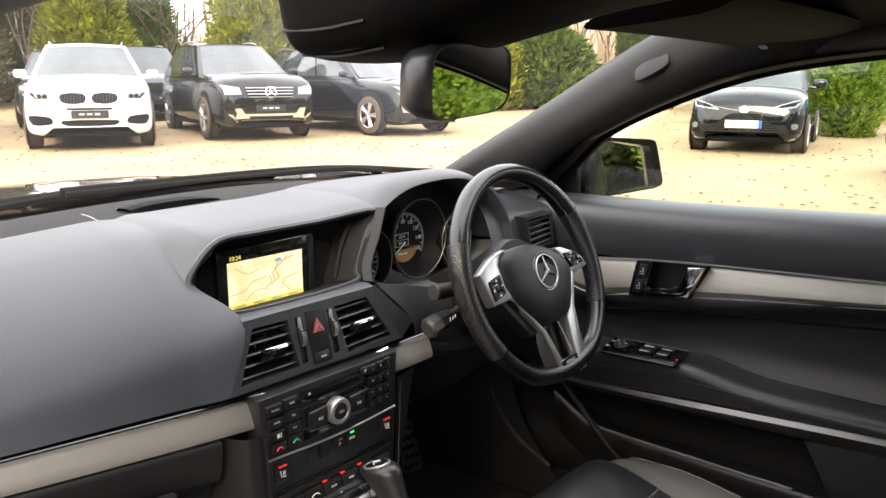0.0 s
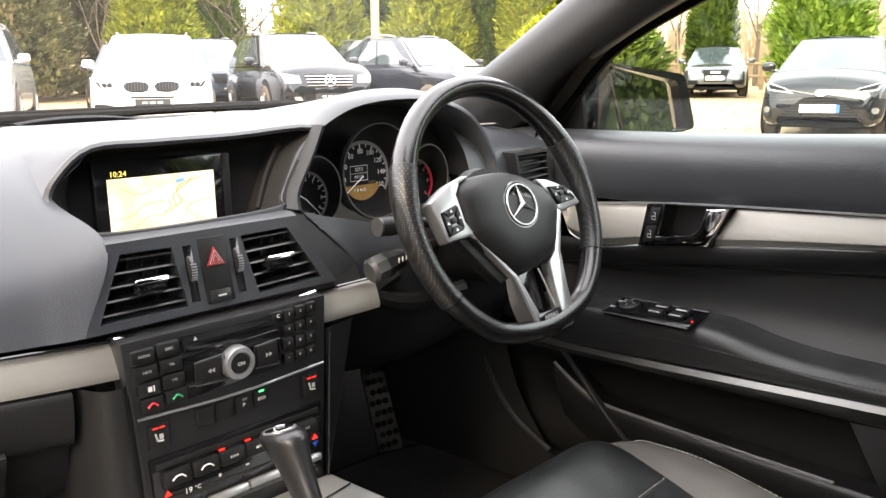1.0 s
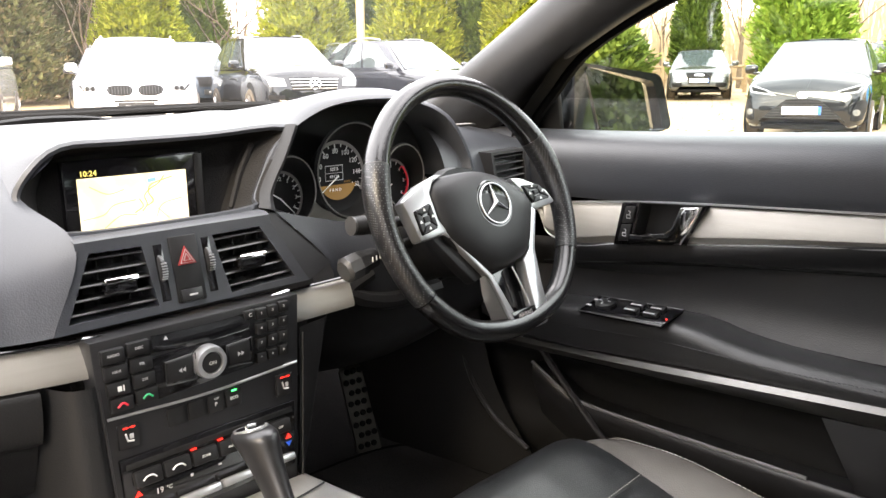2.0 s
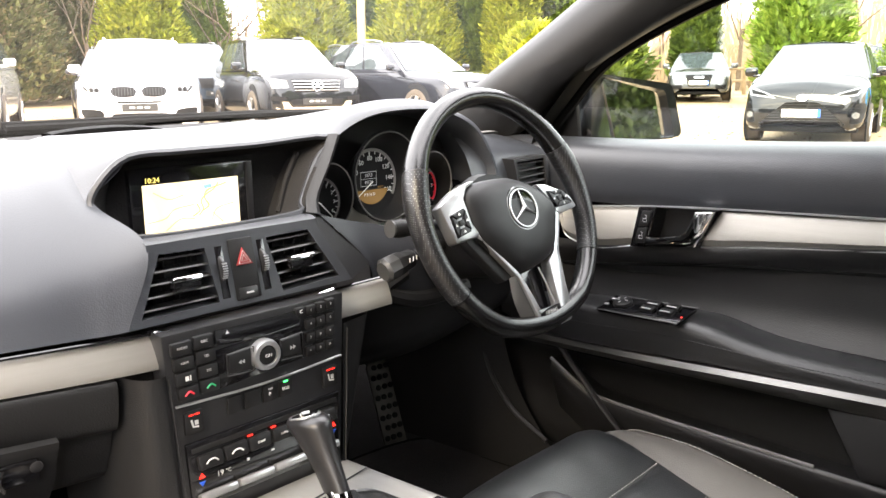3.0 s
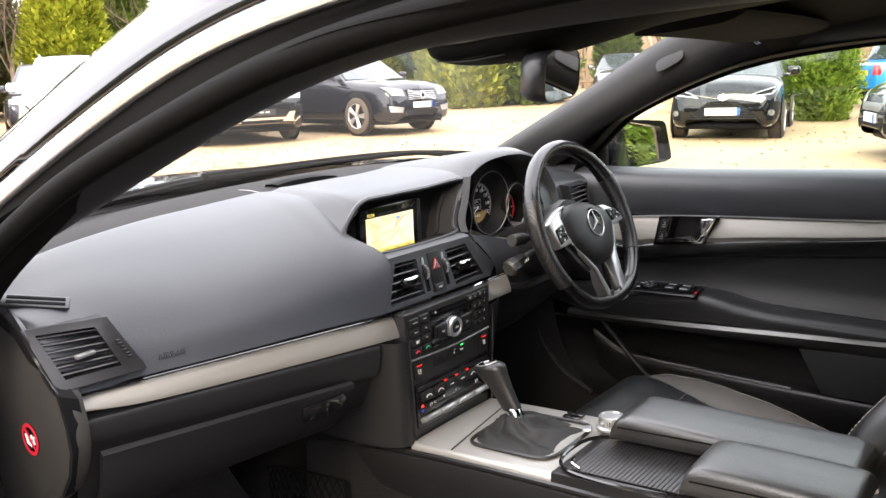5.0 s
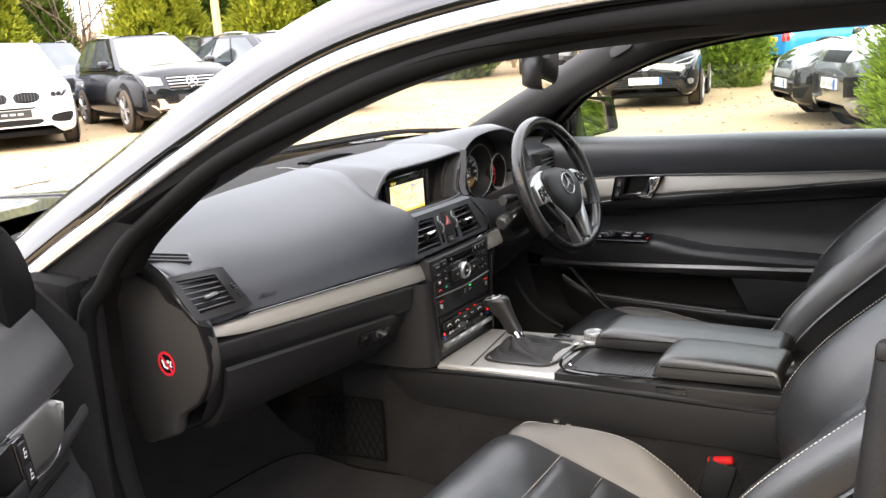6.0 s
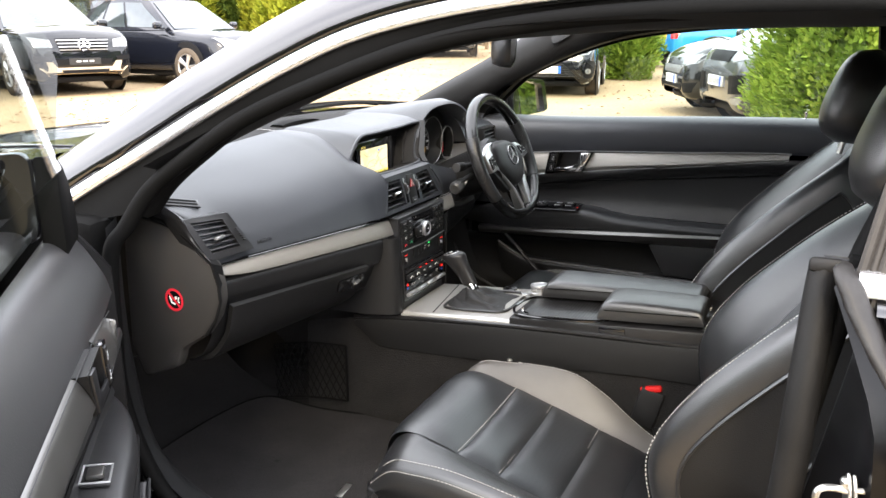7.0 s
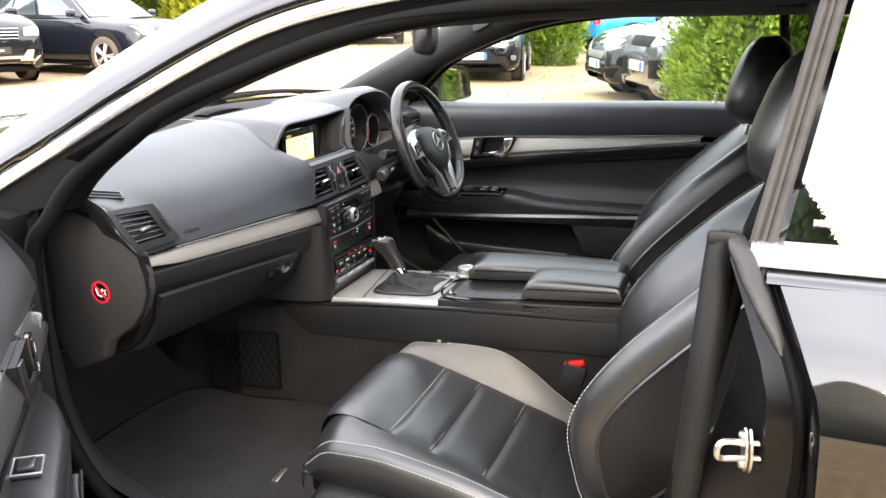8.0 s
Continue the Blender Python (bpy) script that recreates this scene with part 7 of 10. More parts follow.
part("tray_rim", bm, GLOSS, tunnel)
bm = B()
tube(bm, crv([(-0.10, 0.43, 0.574), (-0.095, 0.446, 0.577), (-0.075, 0.452, 0.575)], 8), 0.002, 6)
part("tray_pull", bm, CHROME, tunnel)
bm = B()
rbox(bm, (-0.1195, 0.243, 0.572), (0.004, 0.055, 0.014), 0.003, Matrix.Rotation(radians(-4), 4, "X"))
rim_ = part("side_button", bm, GLOSS, tunnel)
# armrest lids, the two halves stepped
for x0, x1, y0, y1, zt, lab in ((-0.118, -0.002, 0.272, 0.065, 0.634, "padded black leather armrest lid"), (0.002, 0.118, 0.432, 0.085, 0.622, "longer padded black leather armrest lid")):
    bm = B()
    st = []
    for y, k in ((y0 + 0.004, 0.0), (y0, 0.55), (y0 - 0.015, 0.9), (y0 - 0.06, 1.0), (y1 + 0.05, 1.02), (y1 + 0.01, 0.95), (y1, 0.4)):
        zb = 0.578 + (0.44 - y) * 0.075
        z = lerp(zb, zt + (0.25 - y) * 0.02, k)
        st.append([(x0 + 0.004, y, zb), (x0, y, lerp(zb, z, 0.35)), (x0 + 0.002, y, lerp(zb, z, 0.8)), (x0 + 0.012, y, z), (x0 + 0.05, y, z + 0.002), (x1 - 0.05, y, z + 0.002), (x1 - 0.012, y, z), (x1 - 0.002, y, lerp(zb, z, 0.8)), (x1, y, lerp(zb, z, 0.35)), (x1 - 0.004, y, zb)])
    vs = grid(bm, sheet(st, 30, 30))
    lid = part("armrest_lid", bm, LEATHER, tunnel, lab, 60)
    bm = B()
    tube(bm, crv([(x0 - 0.0005, y, 0.578 + (0.44 - y) * 0.075 + 0.022) for y in (y0 - 0.01, (y0 + y1) / 2, y1 + 0.01)], 12), 0.0012, 5)
    part("lid_seam", bm, RUBBER, lid)
# rotary controller
bm = B()
lathe(bm, [(0.026, 0.0), (0.026, 0.004), (0.021, 0.006), (0.0205, 0.018), (0.0195, 0.021), (0.016, 0.0215), (0.014, 0.020), (0.0, 0.0205)], (0.066, 0.463, 0.566), (0, 0.05, 1), 40)
rc = part("rotary_controller", bm, SILVER, tunnel, "silver rotary controller knob")
bm = B()
for i in range(40):
    a = 2 * math.pi * i / 40
    rbox(bm, (0.066 + 0.0207 * math.cos(a), 0.463 + 0.0207 * math.sin(a), 0.579), (0.0012, 0.0012, 0.009), 0, Matrix.Rotation(a, 4, "Z"))
part("knurl", bm, CHROME, rc)
bm = B()
rbox(bm, (0.035, 0.49, 0.5685), (0.022, 0.012, 0.003), 0.001, Matrix.Rotation(0.5, 4, "Z"))
part("silver_key", bm, SILVER, tunnel)
for x in (0.085, 0.10):
    bm = B()
    rbox(bm, (x - 0.005, 0.545, 0.5575), (0.010, 0.03, 0.005), 0.0015)
    part("mode_button", bm, GLOSS, tunnel)

# ---- gear lever ----
BOOT = mat("soft_boot_leather", (0.012, 0.012, 0.0125), 0.55, var=0.25, vscale=30, bump=0.3, bscale=700, btype="voronoi", spec=0.35)
lever = thing("gear_lever", (0, 0.59, 0.555), "black gear lever with chrome collar and leather boot", "gear lever")
bm = B()
K0 = [(0.0, 0.612, 0.586), (0.0, 0.622, 0.602), (0.0, 0.634, 0.620), (0.0, 0.647, 0.638), (0.0, 0.656, 0.650), (0.0, 0.660, 0.656)]
rad = [0.0135, 0.0145, 0.0165, 0.0205, 0.0235, 0.0195]
pts, rr = crv(K0, 20), crv([(r, 0, 0) for r in rad], 20)
rows = []
for p, r in zip(pts, rr):
    rows.append([p + Vector((math.cos(2 * math.pi * j / 20) * r.x * 0.86, math.sin(2 * math.pi * j / 20) * r.x * 1.25, 0.35 * r.x * -math.sin(2 * math.pi * j / 20))) for j in range(20)])
vs = grid(bm, rows, close_v=True)
bm.faces.new(vs[-1])
kb = part("knob", bm, PANEL, lever, "smooth black gear knob", 60)
bm = B()
lathe(bm, [(0.015, 0.0), (0.0145, 0.002), (0.0, 0.003)], (0, 0.662, 0.6555), (0, 0.33, 0.94), 24)
part("knob_cap", bm, GLOSS, kb)
bm = B()
tube(bm, [Vector((0.0155 * math.cos(2 * math.pi * i / 30), 0.662 + 0.0165 * math.sin(2 * math.pi * i / 30), 0.6555 - 0.0055 * math.sin(2 * math.pi * i / 30))) for i in range(30)], 0.0016, 6, True)
tube(bm, [(-0.006, 0.662, 0.659), (0.0, 0.668, 0.657), (0.006, 0.662, 0.659)], 0.0009, 5)
part("knob_ring", bm, SILVER, kb)
bm = B()
lathe(bm, [(0.0125, -0.012), (0.0135, -0.008), (0.0135, 0.008), (0.0125, 0.012)], (0, 0.6065, 0.577), (0, 0.5, 0.86), 24)
part("collar", bm, CHROME, lever, "chrome collar")
bm = B()
rows = []
for i in range(12):
    t = i / 11
    row = []
    for j in range(36):
        a = 2 * math.pi * j / 36
        ca, sa = math.cos(a), math.sin(a)
        bx, by = 0.074 * math.copysign(abs(ca) ** 0.45, ca) - 0.005, 0.572 + 0.076 * math.copysign(abs(sa) ** 0.45, sa)
        tx, ty = 0.014 * ca, 0.604 + 0.014 * sa
        k = t ** 0.75
        fold = 0.0065 * math.sin(a * 5 + t * 7) * math.sin(math.pi * t) + 0.004 * noise.noise(Vector((ca * 2, sa * 2, t * 5)))
        row.append((lerp(bx, tx, k) + fold * ca, lerp(by, ty, k) + fold * sa, 0.552 + 0.026 * t ** 1.15 + 0.004 * math.sin(9 * t) * (1 - t) + fold * 0.8))
    rows.append(row)
grid(bm, rows, close_v=True)
part("boot", bm, BOOT, lever, "creased leather boot", 70)


# ---- seats ----
# side profile of the cushion's top, from the back over the thigh support to the front face
CUSHION = [(0.0, 0.315), (0.06, 0.334), (0.13, 0.357), (0.231, 0.389), (0.331, 0.420), (0.41, 0.444), (0.47, 0.461), (0.508, 0.466), (0.536, 0.458), (0.553, 0.436), (0.560, 0.40), (0.556, 0.355)]
# ridge of the backrest's bolsters, from the cushion up
RIDGE = [(0.040, 0.42), (0.052, 0.47), (0.066, 0.53), (0.067, 0.58), (0.056, 0.622), (0.013, 0.685), (-0.059, 0.765), (-0.106, 0.812), (-0.17, 0.87), (-0.215, 0.905), (-0.25, 0.935)]


def seat(s, label, cx, recline, fwd=0.0, rise=0.0, head=0.0):
    """A sports seat: cushion panels, bolsters, backrest and headrest. s: side of the car."""
    e = thing("front_seat", (cx, 0.3, 0.25), label, "car seat", group="front seats")
    X = lambda u: cx + u
    prof = crv([(0, y + fwd, z + rise) for y, z in CUSHION], 121)
    marks = [0.0]
    for a, b in zip(prof, prof[1:]):
        marks.append(marks[-1] + (b - a).length)

    def at_y(y):
        """Where along the profile the top lies at y, as a share of its length."""
        return min(range(90), key=lambda i: abs(prof[i].y - y - fwd)) / 120

    def base(u, t, up=0.0):
        """A point of the cushion: u across, t along the profile, up out of it."""
        k = min(119, int(t * 120))
        p = prof[k].lerp(prof[k + 1], t * 120 - k)
        d = (prof[min(120, k + 2)] - prof[max(0, k - 1)]).normalized()
        sag = -0.010 * (1 - min(1, abs(u) / 0.15) ** 2) * smooth01((0.62 - t) / 0.3)
        return Vector((X(u), p.y, p.z)) + Vector((0, -d.z, d.y)) * (up + sag)

    # centre panels, puffed between their seams
    w0 = 0.148
    seams = [at_y(0.01), at_y(0.13), at_y(0.231), at_y(0.331), at_y(0.41), 1.0]
    for k, (t0, t1) in enumerate(zip(seams, seams[1:])):
        bm = B()
        rows = []
        for i in range(17):
            b = i / 16
            row = []
            for j in range(25):
                a = j / 24
                u = lerp(-w0, w0, a)
                t = lerp(t0, t1, b)
                edge = 1 - abs(2 * b - 1) ** 5 if k < 4 else 1 - (1 - b) ** 14
                puff = 0.0085 * (1 - abs(2 * a - 1) ** 7) * edge
                p = base(u, t, puff)
                row.append(p + Vector((0, 0, 0.0016 * noise.noise(p * 17))))
            rows.append(row)
        grid(bm, rows)
        part("cushion_panel", bm, SEATPERF if k > 1 else SEATSMOOTH, e, "", 60)
    for t in seams[1:-1]:
        bm = B()
        stitch(bm, [base(lerp(-0.144, 0.144, k / 16), t + 0.004, 0.0022) for k in range(17)], 0.0055)
        part("seam_stitching", bm, THREAD, e, "pale seam stitching")
    # bolsters: a tall fin beside the tunnel, a lower one beside the door
    fins = {1: ((0.06, 0.004), (0.13, 0.010), (0.19, 0.027), (0.24, 0.052), (0.31, 0.064), (0.39, 0.042), (0.46, 0.016), (0.51, 0.002), (0.552, 0.0)),
            -1: ((0.02, 0.030), (0.13, 0.036), (0.19, 0.036), (0.24, 0.034), (0.31, 0.026), (0.39, 0.012), (0.46, -0.008), (0.505, -0.022), (0.545, -0.030))}
    for q in (-1, 1):
        inner = q != s
        st, top, low = [], [], []
        for y, h in fins[1 if inner else -1]:
            t = at_y(y) if y < 0.535 else 0.80
            c = base(q * w0, t)
            up = Vector((0, 0, 1))
            yy, zz = c.y, c.z
            o = 0.050 if inner else 0.072
            if y > 0.53:
                yy -= 0.008
            bot = (0.36 if y < 0.53 else 0.375) + rise
            st.append([(X(q * (w0 - 0.004)), yy, zz - 0.002), (X(q * (w0 + o * 0.10)), yy, zz + h * 0.13), (X(q * (w0 + o * 0.5)), yy, zz + h * 0.58 + 0.004), (X(q * (w0 + o * 0.88)), yy, zz + h * 0.97 + 0.002), (X(q * (w0 + o)), yy, zz + h), (X(q * (w0 + o + 0.014)), yy, zz + h - 0.010),
                       (X(q * (w0 + o + 0.024)), yy, zz + h - 0.034), (X(q * (w0 + o + 0.020)), yy, lerp(zz, bot, 0.7)), (X(q * (w0 + o + 0.004)), yy, bot)])
            top.append((X(q * (w0 + o - 0.002)), yy, zz + h + 0.0022))
            low.append((X(q * (w0 + o + 0.0165)), yy, zz + h - 0.0105))
        end = st[-1]
        st.append([(lerp(x, X(q * 0.17), 0.25), y + 0.012, min(z, end[4][2]) - 0.035 * (1 if i < 7 else 0)) for i, (x, y, z) in enumerate(end)])
        bm = B()
        grid(bm, sheet(st, 52, 34))
        # right-hand bolsters get the paler copy, as lit from the open side
        part("cushion_bolster", bm, SEATSMOOTH if q < 0 else LITLEATHER, e, "raised leather side bolster" if q < 0 else "raised leather side bolster, tinted pale taupe for the light on it", 60)
        for line in (top, low):
            bm = B()
            stitch(bm, crv(line, 80), 0.0056)
            part("bolster_stitching", bm, THREAD, e, "pale double stitching")
    # front lip under the cushion
    bm = B()
    st = [[(X(u), 0.553 + fwd - 0.01 * abs(u) / 0.2, 0.365 + rise), (X(u), 0.54 + fwd, 0.335 + rise), (X(u), 0.50 + fwd, 0.315 + rise)] for u in (-0.21, -0.1, 0, 0.1, 0.21)]
    grid(bm, sheet(st, 16, 8))
    part("front_lip", bm, SEATSMOOTH, e)
    # base trim
    bm = B()
    rbox(bm, (X(0), 0.28 + fwd, 0.315 + rise), (0.40, 0.46, 0.09), 0.03)
    part("seat_base", bm, DARK, e, "black plastic seat base")
    bm = B()
    st = [[(X(s * 0.222), y + fwd, z1 + rise), (X(s * 0.252), y + fwd, z1 + rise - 0.006), (X(s * 0.272), y + fwd, lerp(z1, z0, 0.35) + rise), (X(s * 0.272), y + fwd, lerp(z1, z0, 0.8) + rise), (X(s * 0.25), y + fwd, z0 + rise)] for y, z1, z0 in ((0.525, 0.352, 0.30), (0.50, 0.372, 0.29), (0.40, 0.372, 0.28), (0.25, 0.365, 0.28), (0.0, 0.36, 0.28))]
    grid(bm, sheet(st, 24, 14))
    thicken(bm, 0.006)
    part("side_trim", bm, DARK, e, "curved plastic side trim")
    bm = B()
    for y in (0.44, 0.36):
        rbox(bm, (X(s * 0.2745), y + fwd, 0.338 + rise), (0.010, 0.05, 0.018), 0.005)
    part("seat_switch", bm, PANEL, e, "small black seat adjuster")
    for q in (-1, 1):
        bm = B()
        rbox(bm, (X(q * 0.19), 0.32 + fwd, 0.262), (0.04, 0.60, 0.024), 0.005)
        part("seat_rail", bm, STEEL if q != s else DARK, e)
    # backrest
    HB = [(0.0, 0.02), (0.12, 0.05), (0.3, 0.066), (0.5, 0.062), (0.68, 0.050), (0.83, 0.030), (0.93, 0.012), (1.0, -0.01)]

    def rise_at(t):
        for (a, ha), (b, hb) in zip(HB, HB[1:]):
            if t <= b:
                return lerp(ha, hb, smooth01((t - a) / (b - a)))
        return HB[-1][1]

    ridge = crv([(0, y + recline, z) for y, z in RIDGE], 41)
    path = []
    for k, p in enumerate(ridge):
        d = (ridge[min(40, k + 2)] - ridge[max(0, k - 2)]).normalized()
        path.append(p - Vector((0, d.z, -d.y)) * rise_at(k / 40))

    def bk(t, u, f=0.0):
        """t up the backrest, u across, f out of its front."""
        k = min(39, int(t * 40))
        p = path[k].lerp(path[k + 1], t * 40 - k)
        d = (ridge[min(40, k + 3)] - ridge[max(0, k - 2)]).normalized()
        return Vector((X(u), p.y, p.z)) + Vector((0, d.z, -d.y)) * f

    for k, (t0, t1) in enumerate(((0.05, 0.22), (0.22, 0.38), (0.38, 0.54), (0.54, 0.70), (0.70, 0.96))):
        bm = B()
        rows = []
        for i in range(12):
            b = i / 11
            rows.append([bk(lerp(t0, t1, b), lerp(-0.135, 0.135, a / 18) * (1 - 0.12 * lerp(t0, t1, b)), 0.010 * (1 - abs(2 * a / 18 - 1) ** 6) * (1 - abs(2 * b - 1) ** 4) - 0.01) for a in range(19)])
        grid(bm, rows)
        part("backrest_panel", bm, SEATPERF, e, "", 60)
    WB = ((0.0, 0.225), (0.12, 0.248), (0.3, 0.258), (0.5, 0.256), (0.68, 0.245), (0.83, 0.228), (0.93, 0.205), (1.0, 0.16))
    for q in (-1, 1):
        st = []
        for t, w in WB:
            h = rise_at(t)
            iw = 0.128 * (1 - 0.12 * t)
            st.append([bk(t, q * iw, -0.012), bk(t, q * lerp(iw, w, 0.2), h * 0.35), bk(t, q * lerp(iw, w, 0.55), h * 0.88), bk(t, q * lerp(iw, w, 0.82), h), bk(t, q * lerp(iw, w, 0.97), h - 0.008), bk(t, q * (w + 0.005), h - 0.024), bk(t, q * (w + 0.008), h - 0.06), bk(t, q * (w + 0.002), -0.07), bk(t, q * (w - 0.02), -0.11)])
        bm = B()
        grid(bm, sheet(st, 48, 34))
        part("backrest_bolster", bm, SEATSMOOTH, e, "leather backrest bolster", 60)
        for f, df in ((0.90, 0.0015), (1.012, -0.0185)):
            bm = B()
            stitch(bm, crv([bk(t, q * lerp(0.128, w, f), rise_at(t) + df) for t, w in WB[:-1]], 90), 0.0056)
            part("bolster_stitching", bm, THREAD, e)
        bm = B()
        edge_a, edge_b, rows = [], [], []
        for t, w in ((0.06, 0.238), (0.12, 0.248), (0.3, 0.258), (0.5, 0.256), (0.68, 0.245), (0.80, 0.232), (0.84, 0.227)):
            taper = 1.0 if 0.1 < t < 0.82 else 0.55
            fa, fb = lerp(-0.03, rise_at(t) - 0.048, taper), lerp(-0.03, -0.098, taper)
            rows.append([bk(t, q * (w + 0.0125), lerp(fa, fb, k / 4)) for k in range(5)])
            edge_a.append(rows[-1][0]), edge_b.append(rows[-1][-1])
        grid(bm, sheet(rows, 30, 8))
        thicken(bm, 0.003)
        part("backrest_side_panel", bm, SIDEPANEL, e, "flat black side panel of the backrest", 60)
        bm = B()
        tube(bm, crv(edge_a + edge_b[::-1], 70, True), 0.0032, 6, True)
        part("side_piping", bm, LEATHER, e)
    bm = B()
    st = []
    for t, w in ((0.0, 0.22), (0.3, 0.25), (0.6, 0.24), (0.85, 0.215), (0.96, 0.19), (1.0, 0.15)):
        st.append([bk(t, u * w, -0.115 + 0.015 * u * u - (0.02 if t < 0.9 else -0.03)) for u in (-1, -0.6, 0, 0.6, 1)])
    grid(bm, sheet(st, 24, 16))
    part("seat_back", bm, LEATHER, e)
    # headrest on two posts
    bm = B()
    rows = []
    hc = Vector((cx, -0.158 + head, 1.020))
    dz, dn = Vector((0, -0.32, 0.947)), Vector((0, 0.947, 0.32))
    for i in range(15):
        v = -1 + 2 * i / 14
        row = []
        for j in range(28):
            a = 2 * math.pi * j / 28
            ca, sa = math.cos(a), math.sin(a)
            k = (1 - abs(v) ** 3.2) ** 0.45 if abs(v) < 1 else 0.02
            wx = 0.128 * (1 - 0.10 * v) * max(0.25, k) if abs(v) < 1 else 0.02
            th = 0.062 * max(0.12, k)
            row.append(hc + dz * 0.105 * v + Vector((math.copysign(abs(ca) ** 0.6, ca) * wx, 0, 0)) + dn * (math.copysign(abs(sa) ** 0.75, sa) * th))
        rows.append(row)
    vs = grid(bm, rows, close_v=True)
    bm.faces.new(vs[0]), bm.faces.new(vs[-1])
    part("headrest", bm, LEATHER, e, "padded black leather headrest", 70)
    for q in (-1, 1):
        bm = B()
        tube(bm, [Vector((cx + q * 0.055, -0.135 + head, 0.90)), Vector((cx + q * 0.055, -0.16 + head, 1.01))], 0.006, 8)
        part("headrest_post", bm, STEEL, e)
    return e


SEATPERF = dotted("perforated_seat_leather", (0.0165, 0.0180, 0.0200), 0.34, 1.0, 330, 0.0035)
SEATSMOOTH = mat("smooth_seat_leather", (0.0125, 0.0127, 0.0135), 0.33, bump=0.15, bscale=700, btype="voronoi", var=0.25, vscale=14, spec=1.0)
# same black leather in pale taupe: light on the right-hand bolsters put into colour
LITLEATHER = mat("lit_bolster_leather", (0.095, 0.089, 0.083), 0.5, bump=0.10, bscale=520, btype="voronoi", var=0.2, vscale=14, spec=0.5)
SIDEPANEL = mat("grained_side_leather", (0.0085, 0.0083, 0.0083), 0.6, bump=0.15, bscale=520, btype="voronoi", spec=0.3)
seat(-1, "empty black leather passenger seat with pale stitching", -0.350, 0.0, 0.0, 0.0, -0.06)
seat(1, "empty black leather driver's seat with pale stitching", 0.365, 0.072, 0.098, 0.014)

# belt buckle beside the passenger seat
buckle = thing("belt_buckle", (-0.105, 0.16, 0.30), "black seat belt buckle with a red button", "seat belt")
bq = Matrix.Rotation(radians(14), 4, "X")
bm = B()
rbox(bm, (-0.118, 0.160, 0.420), (0.026, 0.05, 0.085), 0.006, bq)
tube(bm, [(-0.118, 0.14, 0.38), (-0.118, 0.11, 0.26)], 0.011, 8)
part("buckle_body", bm, DARK, buckle)
bm = B()
rbox(bm, (-0.118, 0.155, 0.4615), (0.024, 0.044, 0.013), 0.004, Matrix.Rotation(radians(-14), 4, "X"))
part("release_button", bm, RED, buckle, "bright red release button")

# seat adjuster buttons between seat and tunnel
bm = B()
for k in range(4):
    lathe(bm, [(0.006, 0.0), (0.005, 0.004), (0.0, 0.0045)], (-0.128, 0.46 - 0.025 * k, 0.470 - 0.004 * k), (0, 0, 1), 10)
ab = part("seat_studs", bm, STEEL, None, "row of small metal studs beside the seat cushion")
tagged(ab, category="fittings")

# ---- floor mats, net, pedals ----
for s in (-1, 1):
    fm_ = thing("floor_mat", (0.38 * s, 0.80, 0.252), "black pile floor mat with a stitched edge", "floor mat", group="floor mats")
    bm = B()
    o = crv([(s * 0.66, 0.60, 0.253), (s * 0.66, 0.95, 0.255), (s * 0.60, 1.13, 0.262), (s * 0.2, 1.13, 0.262), (s * 0.15, 0.95, 0.255), (s * 0.15, 0.60, 0.253)], 60, True)
    c = sum(o, Vector()) / 60
    rows = [[c.lerp(p, f) + Vector((0, 0, 0.004)) for p in o] for f in (0.02, 0.4, 0.8, 0.96, 1.0)]
    rows.append([p - Vector((0, 0, 0.002)) for p in o])
    grid(bm, rows, close_v=True)
    part("mat_surface", bm, VELOUR, fm_)
    bm = B()
    tube(bm, [p + Vector((0, 0, 0.003)) for p in o], 0.004, 6, True)
    part("mat_edge", bm, RUBBER, fm_)
    if s < 0:
        bm = B()
        rbox(bm, (-0.435, 0.70, 0.2585), (0.05, 0.014, 0.002), 0.0008, Matrix.Rotation(0.1, 4, "Z"))
        part("metal_badge", bm, STEEL, fm_, "small plain metal badge")
net = thing("storage_net", (-0.14, 0.95, 0.30), "black elastic storage net on the tunnel side", "net")
bm = B()
NW = lambda a, b: Vector((-0.140 - 0.012 * math.sin(a * 3.1), lerp(0.877, 1.091, a), lerp(0.435, 0.29, b) - 0.035 * a + 0.012 * math.sin(a * math.pi)))
for k in range(-7, 13):
    for sg in (1, -1):
        pts = []
        for i in range(13):
            b = i / 12
            a = (k + sg * b * 4.0 + (0 if sg > 0 else 4)) / 12
            if 0 <= a <= 1:
                pts.append(NW(a, b) + Vector((0.001 * sg, 0, 0)))
        if len(pts) > 1:
            tube(bm, pts, 0.0013, 5)
part("mesh", bm, NET, net)
bm = B()
tube(bm, [NW(k / 10, 0) for k in range(11)], 0.0025, 6)
tube(bm, [NW(k / 10, 1) for k in range(11)], 0.0025, 6)
tube(bm, [NW(0, k / 6) for k in range(7)], 0.003, 6)
part("border_cord", bm, NET, net)
pedal = thing("brake_pedal", (0.43, 1.03, 0.30), "metal pedal with rubber studs", "pedal")
PM = face_m((0.443, 1.03, 0.43), (1, -0.15, 0), (0.17, 0.40, 1))
bm = B()
slab(bm, [PM @ Vector(p) for p in ((-0.024, -0.075, 0), (0.024, -0.078, 0), (0.022, 0.068, 0), (0.015, 0.076, 0), (-0.017, 0.076, 0), (-0.024, 0.068, 0))], PM.to_3x3() @ Vector((0, 0, 0.006)), 0.002)
